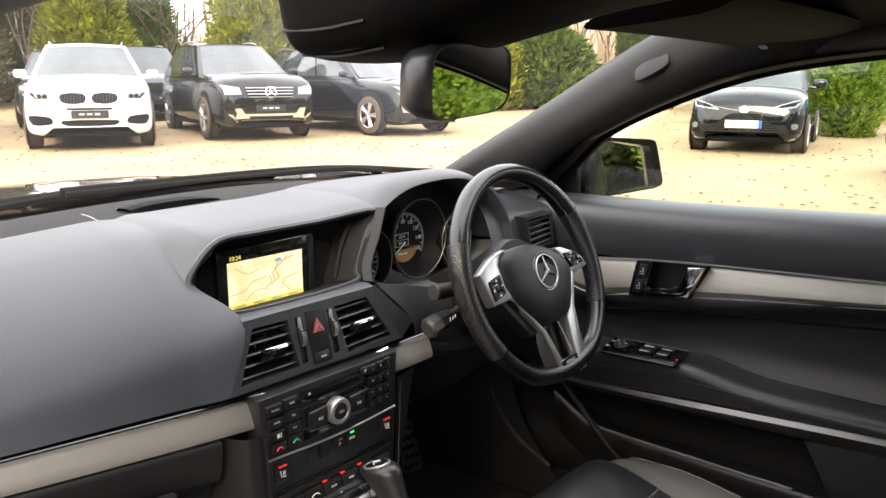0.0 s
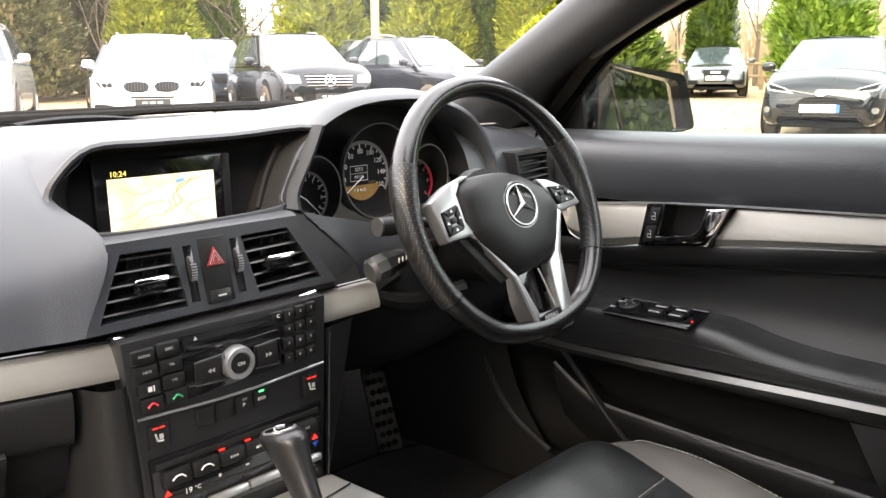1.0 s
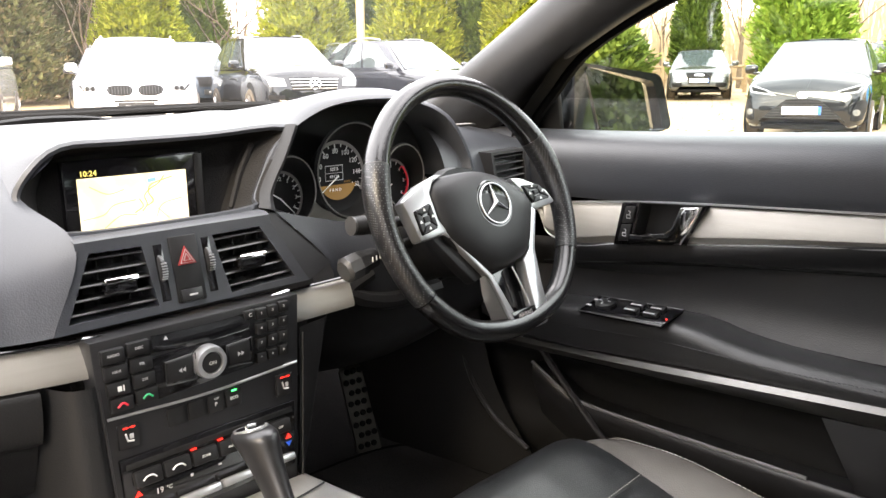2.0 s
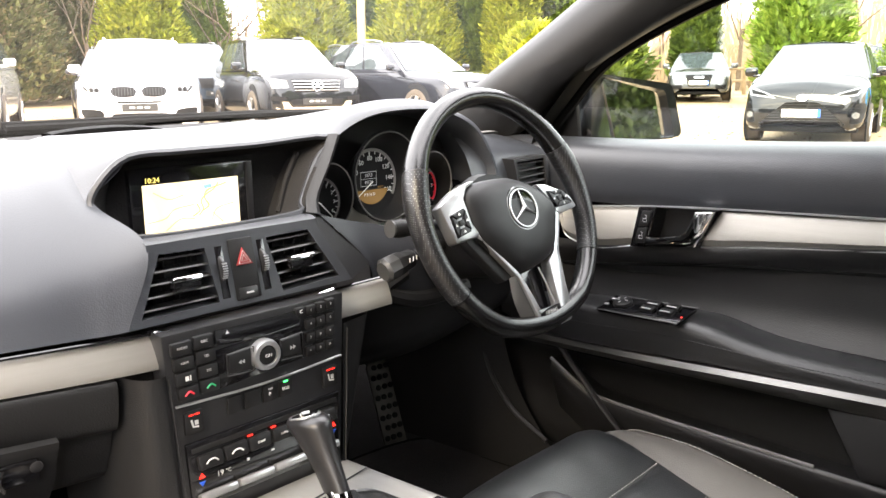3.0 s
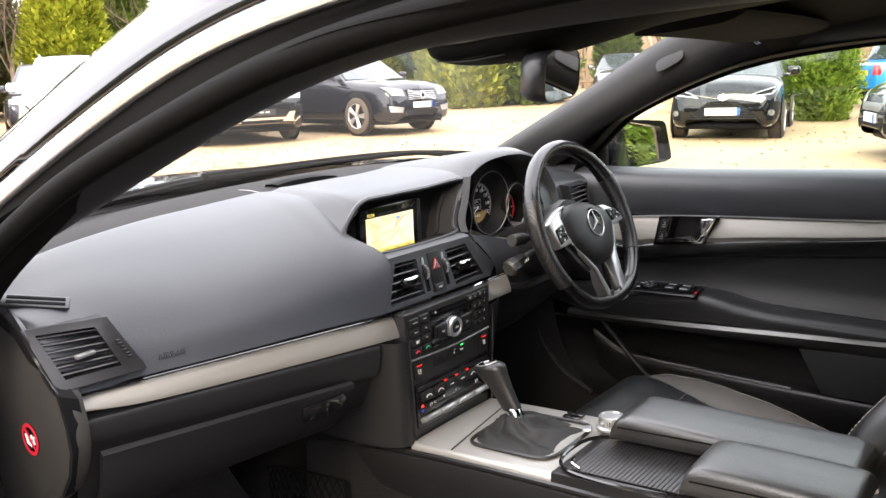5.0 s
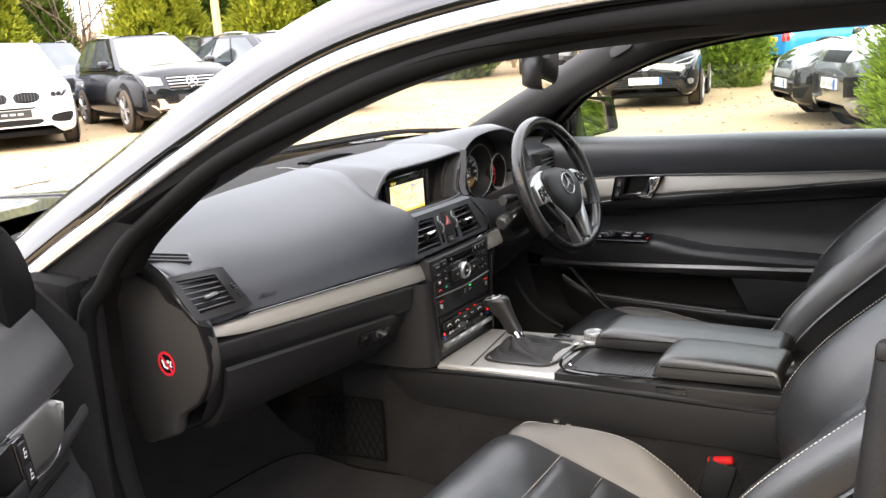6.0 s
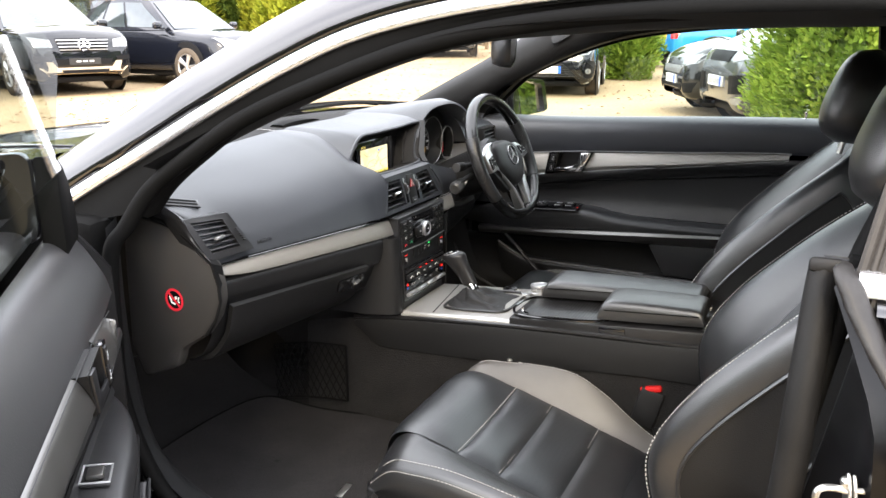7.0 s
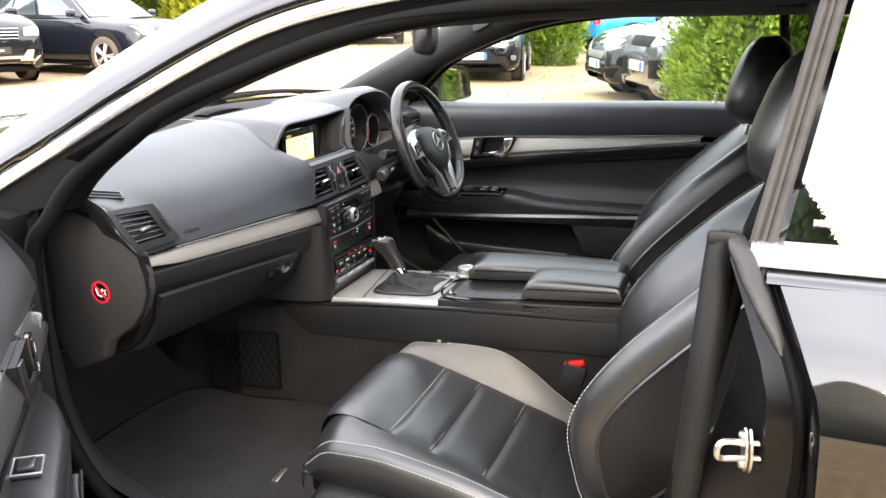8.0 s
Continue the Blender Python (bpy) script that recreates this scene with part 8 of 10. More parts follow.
# plate metal coloured dark for the shade of the footwell
part("pedal_plate", bm, mat("shaded_pedal_metal", (0.05, 0.046, 0.04), 0.55, 0.7, var=0.3, vscale=40), pedal, "brushed metal pedal plate")
for r in range(8):
    for c in range(3):
        bm = B()
        lathe(bm, [(0.0055, 0.0), (0.005, 0.003), (0.0, 0.0035)], PM @ Vector((-0.013 + 0.013 * c + (0.003 if r % 2 else -0.003), -0.065 + 0.0185 * r, 0.006)), PM.to_3x3() @ Vector((0, 0, 1)), 8)
        part("rubber_stud", bm, RUBBER, pedal)
bm = B()
tube(bm, [(0.452, 1.062, 0.47), (0.46, 1.15, 0.6)], 0.012, 8)
part("pedal_arm", bm, DARK, pedal)
# driver's side kick panel pipe and cheek
kick = thing("footwell_trim", (0.5, 1.0, 0.26), "black plastic lining of the driver's footwell", "trim", kind="structure")
bm = B()
tube(bm, crv([(0.632, 0.84, 0.62), (0.63, 0.79, 0.565), (0.63, 0.73, 0.505), (0.63, 0.675, 0.45), (0.635, 0.62, 0.40)], 20), 0.006, 8)
part("edge_trim", bm, PANEL, kick)
bm = B()
tube(bm, crv([(0.63, 0.95, 0.50), (0.63, 0.93, 0.455), (0.63, 0.90, 0.418), (0.63, 0.865, 0.39), (0.63, 0.80, 0.36)], 20), 0.005, 8)
part("edge_trim", bm, PANEL, kick)
bm = B()
grid(bm, sheet([[(0.56, 1.2, 0.66), (0.58, 1.2, 0.45), (0.60, 1.15, 0.28)], [(0.62, 0.92, 0.66), (0.64, 0.88, 0.45), (0.65, 0.75, 0.28)]], 8, 12))
part("kick_panel", bm, DARK, kick)
bm = B()
grid(bm, sheet([[(0.14, 0.84, 0.70), (0.35, 0.83, 0.685), (0.6, 0.85, 0.70)], [(0.14, 0.90, 0.60), (0.35, 0.88, 0.58), (0.6, 0.9, 0.6)], [(0.14, 1.15, 0.56), (0.35, 1.15, 0.55), (0.6, 1.15, 0.56)]], 12, 14))
part("knee_panel", bm, DARK, kick)

# ---- inside mirror and overhead console ----
rvm = thing("rear_view_mirror", (0, 0.52, 1.09), "black rear-view mirror hanging from the roof console", "mirror")
MM = face_m((0.010, 0.520, 1.128), (0.9516, 0.3074, 0.01), (0, -0.04, 1))
bm = B()
o = []
for i in range(36):
    a = 2 * math.pi * i / 36
    ca, sa = math.cos(a), math.sin(a)
    o.append((0.122 * math.copysign(abs(ca) ** 0.42, ca), 0.037 * math.copysign(abs(sa) ** 0.5, sa) + 0.004 * ca))
rows = [[MM @ Vector((x * f, y * f, h)) for x, y in o] for f, h in ((0.5, -0.042), (0.85, -0.036), (0.97, -0.02), (1.0, -0.004), (0.985, 0.002), (0.95, 0.002))]
vs = grid(bm, rows, close_v=True)
bm.faces.new(vs[0])
part("housing", bm, PANEL, rvm, "smooth black mirror housing", 60)
bm = B()
bm.faces.new([bm.verts.new(MM @ Vector((x * 0.955, y * 0.95, 0.0012))) for x, y in o])
part("glass", bm, MIRROR, rvm, "mirror glass")
bm = B()
tube(bm, crv([MM @ Vector((0, 0.0, -0.035)), (0.0, 0.53, 1.165), (0.0, 0.50, 1.20), (0.0, 0.46, 1.225)], 14), 0.011, 8)
part("arm", bm, DARK, rvm)
over = thing("overhead_console", (0, 0.42, 1.15), "black overhead console with a slotted sensor cover", "roof console")
bm = B()
st = []
for y, z, w in ((0.705, 1.172, 0.065), (0.690, 1.154, 0.095), (0.65, 1.150, 0.105), (0.56, 1.158, 0.105), (0.47, 1.175, 0.10), (0.38, 1.195, 0.11), (0.2, 1.215, 0.12)):
    st.append([(-w * 1.1, y, z + 0.06), (-w, y, z + 0.02), (-w * 0.75, y, z + 0.002), (0, y, z - 0.004), (w * 0.75, y, z + 0.002), (w, y, z + 0.02), (w * 1.1, y, z + 0.06)])
grid(bm, sheet(st, 24, 24))
part("console_shell", bm, RUBBER, over, "smooth black console shell", 60)
for k in range(6):
    f = k / 5
    bm = B()
    tube(bm, crv([(lerp(-0.108, -0.080, f), 0.56, lerp(1.183, 1.159, f)), (lerp(-0.109, -0.082, f), 0.62, lerp(1.177, 1.152, f)), (lerp(-0.104, -0.078, f), 0.683, lerp(1.178, 1.154, f))], 8), 0.0017, 6)
    part("slot_rib", bm, DARK, over)
for s in (-1, 1):
    vis = thing("sun_visor", (0.33 * s, 0.36, 1.19), "folded black sun visor under the roof", "sun visor", group="sun visors")
    bm = B()
    rows = []
    for i in range(9):
        t = i / 8
        x = lerp(0.14, 0.50, t) * s
        dzz = -0.030 * t * t
        ring = []
        for j in range(16):
            a = 2 * math.pi * j / 16
            ring.append((x, 0.385 + 0.085 * math.copysign(abs(math.cos(a)) ** 0.6, math.cos(a)) - 0.03 * t, (1.197 if s > 0 else 1.222) + dzz * (0.3 if s > 0 else 1) + 0.010 * math.sin(a) - (0.012 if s > 0 else -0.012) * math.cos(a)))
        rows.append(ring)
    vs = grid(bm, rows, close_v=True)
    bm.faces.new(vs[0]), bm.faces.new(vs[-1])
    part("visor_panel", bm, FABRIC, vis)
    bm = B()
    tube(bm, [(s * 0.13, 0.44, 1.245), (s * 0.52, 0.40, 1.205)], 0.006, 6)
    part("visor_rod", bm, DARK, vis)


# ---- the yard outside ----
from mathutils.bvhtree import BVHTree

GRAVEL = mat("gravel", (0.31, 0.222, 0.125), 0.95, var=0.25, vscale=0.7, bump=0.9, bscale=26, fine=0.6, spec=0.2, col2=(0.47, 0.355, 0.215))


def ground_z(x, y):
    d = math.hypot(x, y)
    return 0.026 * max(0, min(d, 45) - 15.5)


bm = B()
rows = []
for r in (0.05, 2, 4, 6, 9, 12, 15, 17, 20, 24, 28, 33, 39, 45, 60, 90, 150, 400, 1500):
    rows.append([(r * math.cos(2 * math.pi * k / 96), r * math.sin(2 * math.pi * k / 96), ground_z(r, 0) + 0.025 * noise.noise(Vector((r * math.cos(2 * math.pi * k / 96) * 0.3, r * math.sin(2 * math.pi * k / 96) * 0.3, 0))) * min(1, max(0, (r - 16) / 20))) for k in range(96)])
vs = grid(bm, rows, close_v=True)
bm.faces.new(vs[0])
g = part("ground", bm, GRAVEL, None, "sandy gravel yard strewn with brown leaves")
tagged(g, category="ground", kind="structure")

CARGLASS = mat("parked_car_glass", (0.035, 0.045, 0.05), 0.03, var=0.3, vscale=3, spec=0.8, coat=0.25, rvar=0)
LAMP = mat("headlamp_lens", (0.20, 0.205, 0.21), 0.16, 0.45, coat=0.6, var=0.5, vscale=25, bump=0.3, bscale=60)
TYRE = mat("tyre_rubber", (0.055, 0.043, 0.031), 0.85, var=0.35, vscale=9, bump=0.3, bscale=60)
WHEELALLOY = mat("wheel_alloy", (0.42, 0.42, 0.43), 0.35, 0.8, var=0.15, vscale=15)
GRILLE = mat("grille_black", (0.006, 0.006, 0.0065), 0.55, var=0.2, spec=0.15)
PLATEWHITE = mat("white_plate", (0.75, 0.75, 0.72), 0.4, var=0.03)
PLATEYELLOW = mat("yellow_plate", (0.8, 0.55, 0.05), 0.4, var=0.03)
PLATEDARK = mat("dark_plate", (0.02, 0.02, 0.02), 0.4)
PLATEBLUE = mat("blue_plate_end", (0.02, 0.12, 0.55), 0.4)
TAILRED = mat("tail_lamp", (0.5, 0.015, 0.015), 0.15, coat=1.0)


def paint(name, col, metal=0.0):
    return mat(name, col, 0.25, metal, var=0.06, coat=1.0, rvar=0.05, spec=0.5 if max(col) > 0.03 else 0.1)


def lpart(name, bm, material, parent, label="", sharp=38):
    """A part modelled in its thing's own coordinates."""
    ob = new(name, mesh_from(name, bm, material, sharp))
    ob.parent = parent
    return tagged(ob, label)


def parked_car(label, where, facing, colour, L=4.7, W=1.9, H=1.75, belt=1.08, bonnet=1.05, cowl=0.9, wheel=0.36, base=2.85, low=0.26, slope=0.75, rake=0.7, style="suv", plate="white", detail=True):
    """A parked car facing +y in its own frame, with body, glasshouse, windows, lamps, grille, plate, mirrors and wheels."""
    rz = math.degrees(math.atan2(-facing[0], facing[1]))
    e = new("parked_car")
    e.empty_display_size = 0.3
    e.matrix_world = pose(where[0], where[1], ground_z(*where), 0, 0, rz)
    tagged(e, label, "car", "parked cars")
    w, f = W / 2, L / 2
    # body: stations from tail to nose: y, width share, underside, top
    hood = bonnet
    stn = [(-f, 0.80, 0.42, belt - 0.16), (-f + 0.05, 0.90, 0.34, belt - 0.04), (-f + 0.25, 0.97, 0.28, belt), (-f + 0.9, 1.0, low, belt + 0.01), (0, 1.0, low, belt), (cowl - 0.25, 1.0, low, belt - 0.01), (cowl + 0.05, 1.0, low, belt - 0.03),
           (cowl + 0.35, 0.995, low, hood), (f - 0.55, 0.985, low - 0.02, hood - 0.04), (f - 0.28, 0.955, low - 0.03, hood - 0.10), (f - 0.12, 0.90, low - 0.02, hood - 0.19), (f - 0.04, 0.82, low + 0.02, hood - 0.29), (f, 0.70, low + 0.10, hood - 0.42)]
    secs = []
    for y, k, zb, zt in stn:
        a = w * k
        h = zt - zb
        nose = smooth01((y - cowl) / 0.5)
        half = [(a * 0.80, zb), (a * 0.94, zb + 0.05 * h), (a * 0.99, zb + 0.18 * h), (a * 1.0, zb + 0.45 * h), (a * 0.985, zb + 0.72 * h), (a * 0.955, zb + 0.88 * h), (a * (0.90 - 0.05 * nose), zt - 0.02 * h), (a * 0.72, zt + 0.01), (a * 0.4, zt + 0.03 * nose + 0.01), (0, zt + 0.045 * nose + 0.01)]
        secs.append([Vector((x, y, z)) for x, z in half] + [Vector((-x, y, z)) for x, z in reversed(half[:-1])])
    bm = B()
    rows = sheet(secs, 46, 56)
    vs = grid(bm, rows)
    bm.faces.new(vs[-1]), bm.faces.new(vs[0])
    bmesh.ops.recalc_face_normals(bm, faces=bm.faces[:])
    tree = BVHTree.FromBMesh(bm)
    lpart("body", bm, colour, e, "", 50)
    bm = B()
    rbox(bm, (0, 0, low - 0.02), (W * 0.86, L * 0.9, 0.10), 0.03)
    lpart("underbody", bm, GRILLE, e)
    # glasshouse
    wb, wt = w * 0.93, w * 0.68
    yc, yr = cowl, cowl - slope
    yt, yrr = -f + (0.32 if style != "saloon" else 0.9), -f + 0.32 + rake * (0.55 if style != "saloon" else 1.1)

    def front(u, t, off=0.0):
        hw = lerp(wb, wt, t ** 1.1)
        return Vector((u * hw, lerp(yc, yr, t) + 0.10 * (1 - u * u) * (1 - 0.5 * t) + off, lerp(belt - 0.04, H - 0.05, t) + 0.03 * (1 - u * u) * t + off * 0.9))

    def rear(u, t, off=0.0):
        hw = lerp(wb, wt, t ** 1.1)
        return Vector((u * hw, lerp(yt, yrr, t) - 0.06 * (1 - u * u) - off, lerp(belt - 0.02, H - 0.05, t) + 0.03 * (1 - u * u) * t + off * 0.5))

    def side(q, s_, t, off=0.0):
        a, b = front(1, t), rear(1, t)
        p = a.lerp(b, s_)
        bul = 0.025 * math.sin(math.pi * s_)
        return Vector((q * (p.x + bul + off), p.y, p.z + 0.03 * math.sin(math.pi * s_) * t))

    bm = B()
    T = [k / 8 for k in range(9)]
    U = [-1 + k / 6 for k in range(13)]
    grid(bm, [[front(u, t) for u in U] for t in T])
    grid(bm, [[rear(u, t) for u in U] for t in T])
    for q in (-1, 1):
        grid(bm, [[side(q, s_ / 12, t) for s_ in range(13)] for t in T])
    roof = []
    for k in range(13):
        a, b = side(-1, k / 12, 1), side(1, k / 12, 1)
        roof.append([a.lerp(b, j / 12) + Vector((0, (0.10 * 0.5 * (1 - k / 12) - 0.06 * (k / 12)) * (1 - (j / 6 - 1) ** 2), 0.045 * (1 - abs(j / 6 - 1) ** 2.5))) for j in range(13)])
    grid(bm, roof)
    bmesh.ops.remove_doubles(bm, verts=bm.verts[:], dist=0.002)
    lpart("glasshouse", bm, colour, e, "", 50)
    bm = B()
    grid(bm, [[front(u * 0.91, 0.04 + 0.88 * t, 0.012) for u in U] for t in T])
    thicken(bm, 0.008)
    lpart("windscreen", bm, CARGLASS, e, "windscreen mirroring the sky")
    bm = B()
    grid(bm, [[rear(u * 0.86, 0.16 + 0.72 * t, 0.012) for u in U] for t in T])
    thicken(bm, 0.008)
    lpart("rear_window", bm, CARGLASS, e)
    for q in (-1, 1):
        for a, b in ((0.10, 0.42), (0.45, 0.70), (0.73, 0.92)):
            bm = B()
            grid(bm, [[side(q, lerp(a + (0.10 * (t - 0.5) if a < 0.2 else 0), b, k / 5), 0.10 + 0.80 * t, 0.010) for k in range(6)] for t in T])
            thicken(bm, 0.006)
            lpart("side_window", bm, CARGLASS, e)
        if style == "suv":
            bm = B()
            tube(bm, [side(q, 0.12 + 0.07 * k, 1, -0.06) + Vector((0, 0, 0.055 * math.sin(math.pi * min(1, max(0.02, k / 10))) ** 0.25)) for k in range(11)], 0.016, 6)
            lpart("roof_rail", bm, SILVER, e)
        # mirror
        bm = B()
        rbox(bm, (q * (w + 0.09), cowl - 0.22, belt + 0.06), (0.20, 0.10, 0.14), 0.045, seg=3)
        rbox(bm, (q * (w - 0.0), cowl - 0.19, belt + 0.0), (0.12, 0.05, 0.05), 0.02)
        lpart("door_mirror", bm, colour, e)
        # wheels in dark arches
        for y in (base / 2, -base / 2):
            bm = B()
            lathe(bm, [(0.0, -0.02), (wheel + 0.075, -0.02), (wheel + 0.085, 0.0), (wheel + 0.06, 0.006), (0.0, 0.006)], (q * (w * 0.985), y, wheel + 0.03), (q, 0, 0), 28)
            lpart("wheel_arch", bm, GRILLE, e)
            bm = B()
            xo = q * (w - 0.10)
            lathe(bm, [(wheel * 0.62, -0.10), (wheel * 0.9, -0.115), (wheel * 0.985, -0.09), (wheel, -0.03), (wheel, 0.05), (wheel * 0.97, 0.10), (wheel * 0.88, 0.122), (wheel * 0.68, 0.118), (wheel * 0.64, 0.10)], (xo, y, wheel), (q, 0, 0), 36, cap=False)
            ty = lpart("wheel", bm, TYRE, e, "dusty tyre on an alloy rim")
            bm = B()
            lathe(bm, [(wheel * 0.68, 0.117), (wheel * 0.66, 0.112), (wheel * 0.60, 0.06), (0.0, 0.05)], (xo, y, wheel), (q, 0, 0), 28, cap=False)
            for k in range(5):
                a = 2 * math.pi * k / 5 + 0.3
                for da in (-0.12, 0.12):
                    tube(bm, [Vector((xo + q * 0.108, y, wheel)), Vector((xo + q * 0.108, y + math.sin(a + da) * wheel * 0.65, wheel + math.cos(a + da) * wheel * 0.65))], 0.024, 5)
            lpart("rim", bm, WHEELALLOY, ty)

    def patch(pts, material, name, label="", off=0.008, n=8, m=5, depth=0.02, parent=e, rd=0.0):
        """A piece laid on the nose or tail: pts are four corners (x, z), clockwise from the upper left; rd rounds them off."""
        sgn = 1 if pts[0][2:] == () else -1
        bm = B()
        rows = []
        for j in range(m + 1):
            row = []
            for i in range(n + 1):
                a, b = 2 * i / n - 1, 2 * j / m - 1
                a, b = 0.5 + 0.5 * a * math.sqrt(1 - 0.5 * rd * b * b), 0.5 + 0.5 * b * math.sqrt(1 - 0.5 * rd * a * a)
                x = lerp(lerp(pts[0][0], pts[1][0], a), lerp(pts[3][0], pts[2][0], a), b)
                z = lerp(lerp(pts[0][1], pts[1][1], a), lerp(pts[3][1], pts[2][1], a), b)
                hit = tree.ray_cast(Vector((x, sgn * 9, z)), Vector((0, -sgn, 0)))[0]
                y = hit.y if hit else sgn * (f - 0.3)
                row.append((x, y + sgn * off, z))
            rows.append(row)
        grid(bm, rows)
        thicken(bm, depth)
        return lpart(name, bm, material, parent, label)

    return e, patch, w, f


def plate_at(patch, x, z, kind, hw=0.26, hh=0.056):
    m = {"white": PLATEWHITE, "yellow": PLATEYELLOW, "dark": PLATEDARK}[kind]
    p = patch([(x - hw, z + hh), (x + hw, z + hh), (x + hw, z - hh), (x - hw, z - hh)], m, "number_plate", off=0.022)
    bars = GREYPRINT
    for k in range(3 if kind == "dark" else 7):
        if kind == "dark":
            a = x - hw * 0.55 + k * hw * 0.42
            patch([(a, z + 0.018), (a + hw * 0.3, z + 0.018), (a + hw * 0.3, z - 0.012), (a, z - 0.012)], bars, "plate_bar", off=0.030, n=1, m=1, depth=0.004, parent=p)
        else:
            a = x - hw * 0.72 + k * hw * 0.215 + (0.02 if k > 3 else 0)
            patch([(a, z + 0.034), (a + 0.03, z + 0.034), (a + 0.03, z - 0.034), (a, z - 0.034)], bars, "plate_bar", off=0.026, n=1, m=1, depth=0.004, parent=p)
    if kind == "white":
        patch([(x - hw, z + hh), (x - hw + 0.045, z + hh), (x - hw + 0.045, z - hh), (x - hw, z - hh)], PLATEBLUE, "plate_end", off=0.027, n=1, m=1, depth=0.004, parent=p)


def mirror_pair(patch, pts, material, name, label="", **kw):
    patch(pts, material, name, label, **kw)
    q = [(-x, z) for x, z in pts]
    patch([q[1], q[0], q[3], q[2]], material, name, label, **kw)


def slats(patch, x0, x1, z0, z1, n, material, name="grille_bar", th=0.012):
    for k in range(n):
        z = lerp(z0, z1, (k + 0.5) / n)
        patch([(x0, z + th), (x1, z + th), (x1, z - th), (x0, z - th)], material, name, off=0.020, n=10, m=1, depth=0.02)


# white SUV
e, p, w, f = parked_car("large white SUV with twin grille parked on the gravel", (6.68, 14.6), (-0.46, -0.89), paint("white_car_paint", (0.78, 0.78, 0.77)), L=4.9, W=1.94, H=1.74, belt=1.13, bonnet=1.14, cowl=0.95, slope=0.95, wheel=0.38, base=2.93)
mirror_pair(p, [(-0.44, 0.90), (-0.03, 0.90), (-0.03, 0.72), (-0.42, 0.72)], CHROME, "kidney_frame", "bright frame of the grille", rd=0.75, m=8, off=0.006)
mirror_pair(p, [(-0.43, 0.893), (-0.04, 0.893), (-0.04, 0.727), (-0.41, 0.727)], GRILLE, "kidney_grille", "black upright grille", rd=0.75, m=8, off=0.012)
for s in (-1, 1):
    for k in range(8):
        x = s * (0.075 + 0.045 * k)
        p([(x - 0.006, 0.875), (x + 0.006, 0.875), (x + 0.006, 0.75), (x - 0.006, 0.75)], PANEL, "grille_bar", off=0.018, n=1, m=3)
mirror_pair(p, [(-0.88, 0.90), (-0.48, 0.885), (-0.48, 0.80), (-0.76, 0.80)], LAMP, "headlamp", "clear headlamp", rd=0.3)
mirror_pair(p, [(-0.84, 0.90), (-0.80, 0.90), (-0.72, 0.80), (-0.76, 0.80)], GRILLE, "lamp_shadow_line", off=0.02, n=2)
for k in (-0.62, 0.62, -0.70, 0.70):
    p([(k - 0.036, 0.875), (k + 0.036, 0.875), (k + 0.036, 0.805), (k - 0.036, 0.805)], GRILLE, "lamp_bowl", off=0.022, rd=1.0, n=8, m=8, depth=0.006)
mirror_pair(p, [(-0.90, 0.565), (-0.55, 0.53), (-0.52, 0.41), (-0.84, 0.39)], GRILLE, "air_intake", rd=0.6)
p([(-0.46, 0.475), (0.46, 0.475), (0.38, 0.38), (-0.38, 0.38)], GRILLE, "lower_grille", rd=0.5)
p([(-0.34, 0.66), (0.34, 0.66), (0.32, 0.63), (-0.32, 0.63)], GRILLE, "upper_slot")
plate_at(p, 0, 0.56, "dark", 0.27, 0.06)

# black SUV with bright grille bars
e, p, w, f = parked_car("black SUV with chrome grille bars and roof rails", (9.45, 14.15), (-0.33, -0.944), paint("black_suv_paint", (0.004, 0.005, 0.007)), L=4.8, W=1.93, H=1.78, belt=1.15, bonnet=1.17, cowl=0.98, slope=0.95, wheel=0.38, base=2.92)
p([(-0.46, 0.95), (0.46, 0.95), (0.40, 0.72), (-0.40, 0.72)], GRILLE, "grille")
for k in range(4):
    z = 0.92 - 0.055 * k
    p([(-0.45 + 0.012 * k, z + 0.012), (0.45 - 0.012 * k, z + 0.012), (0.45 - 0.012 * k, z - 0.004), (-0.45 + 0.012 * k, z - 0.004)], SILVER, "grille_bar", "bright grille bar", off=0.024, n=10, m=1)
for k in range(24):
    a, b = 2 * math.pi * k / 24, 2 * math.pi * (k + 1) / 24
    p([(0.105 * math.cos(a), 0.835 + 0.105 * math.sin(a)), (0.105 * math.cos(b), 0.835 + 0.105 * math.sin(b)), (0.088 * math.cos(b), 0.835 + 0.088 * math.sin(b)), (0.088 * math.cos(a), 0.835 + 0.088 * math.sin(a))], CHROME, "badge_ring", off=0.04, n=1, m=1)
for k in range(3):
    a = radians(90 + 120 * k)
    n_ = (math.cos(a + math.pi / 2) * 0.02, math.sin(a + math.pi / 2) * 0.02)
    t_ = (0.095 * math.cos(a), 0.835 + 0.095 * math.sin(a))
    p([(n_[0], 0.835 + n_[1]), (t_[0] + n_[0] * 0.2, t_[1] + n_[1] * 0.2), (t_[0] - n_[0] * 0.2, t_[1] - n_[1] * 0.2), (-n_[0], 0.835 - n_[1])], CHROME, "badge_arm", off=0.042, n=2, m=1)
mirror_pair(p, [(-0.86, 0.98), (-0.55, 0.93), (-0.52, 0.80), (-0.80, 0.80)], LAMP, "headlamp", "large clear headlamp")
mirror_pair(p, [(-0.84, 0.66), (-0.56, 0.64), (-0.58, 0.56), (-0.84, 0.58)], GRILLE, "air_intake")
DUSTY = mat("dusty_satin_metal", (0.42, 0.35, 0.26), 0.5, 0.4, var=0.3, vscale=5)
p([(-0.50, 0.60), (0.50, 0.60), (0.46, 0.50), (-0.46, 0.50)], GRILLE, "upper_intake")
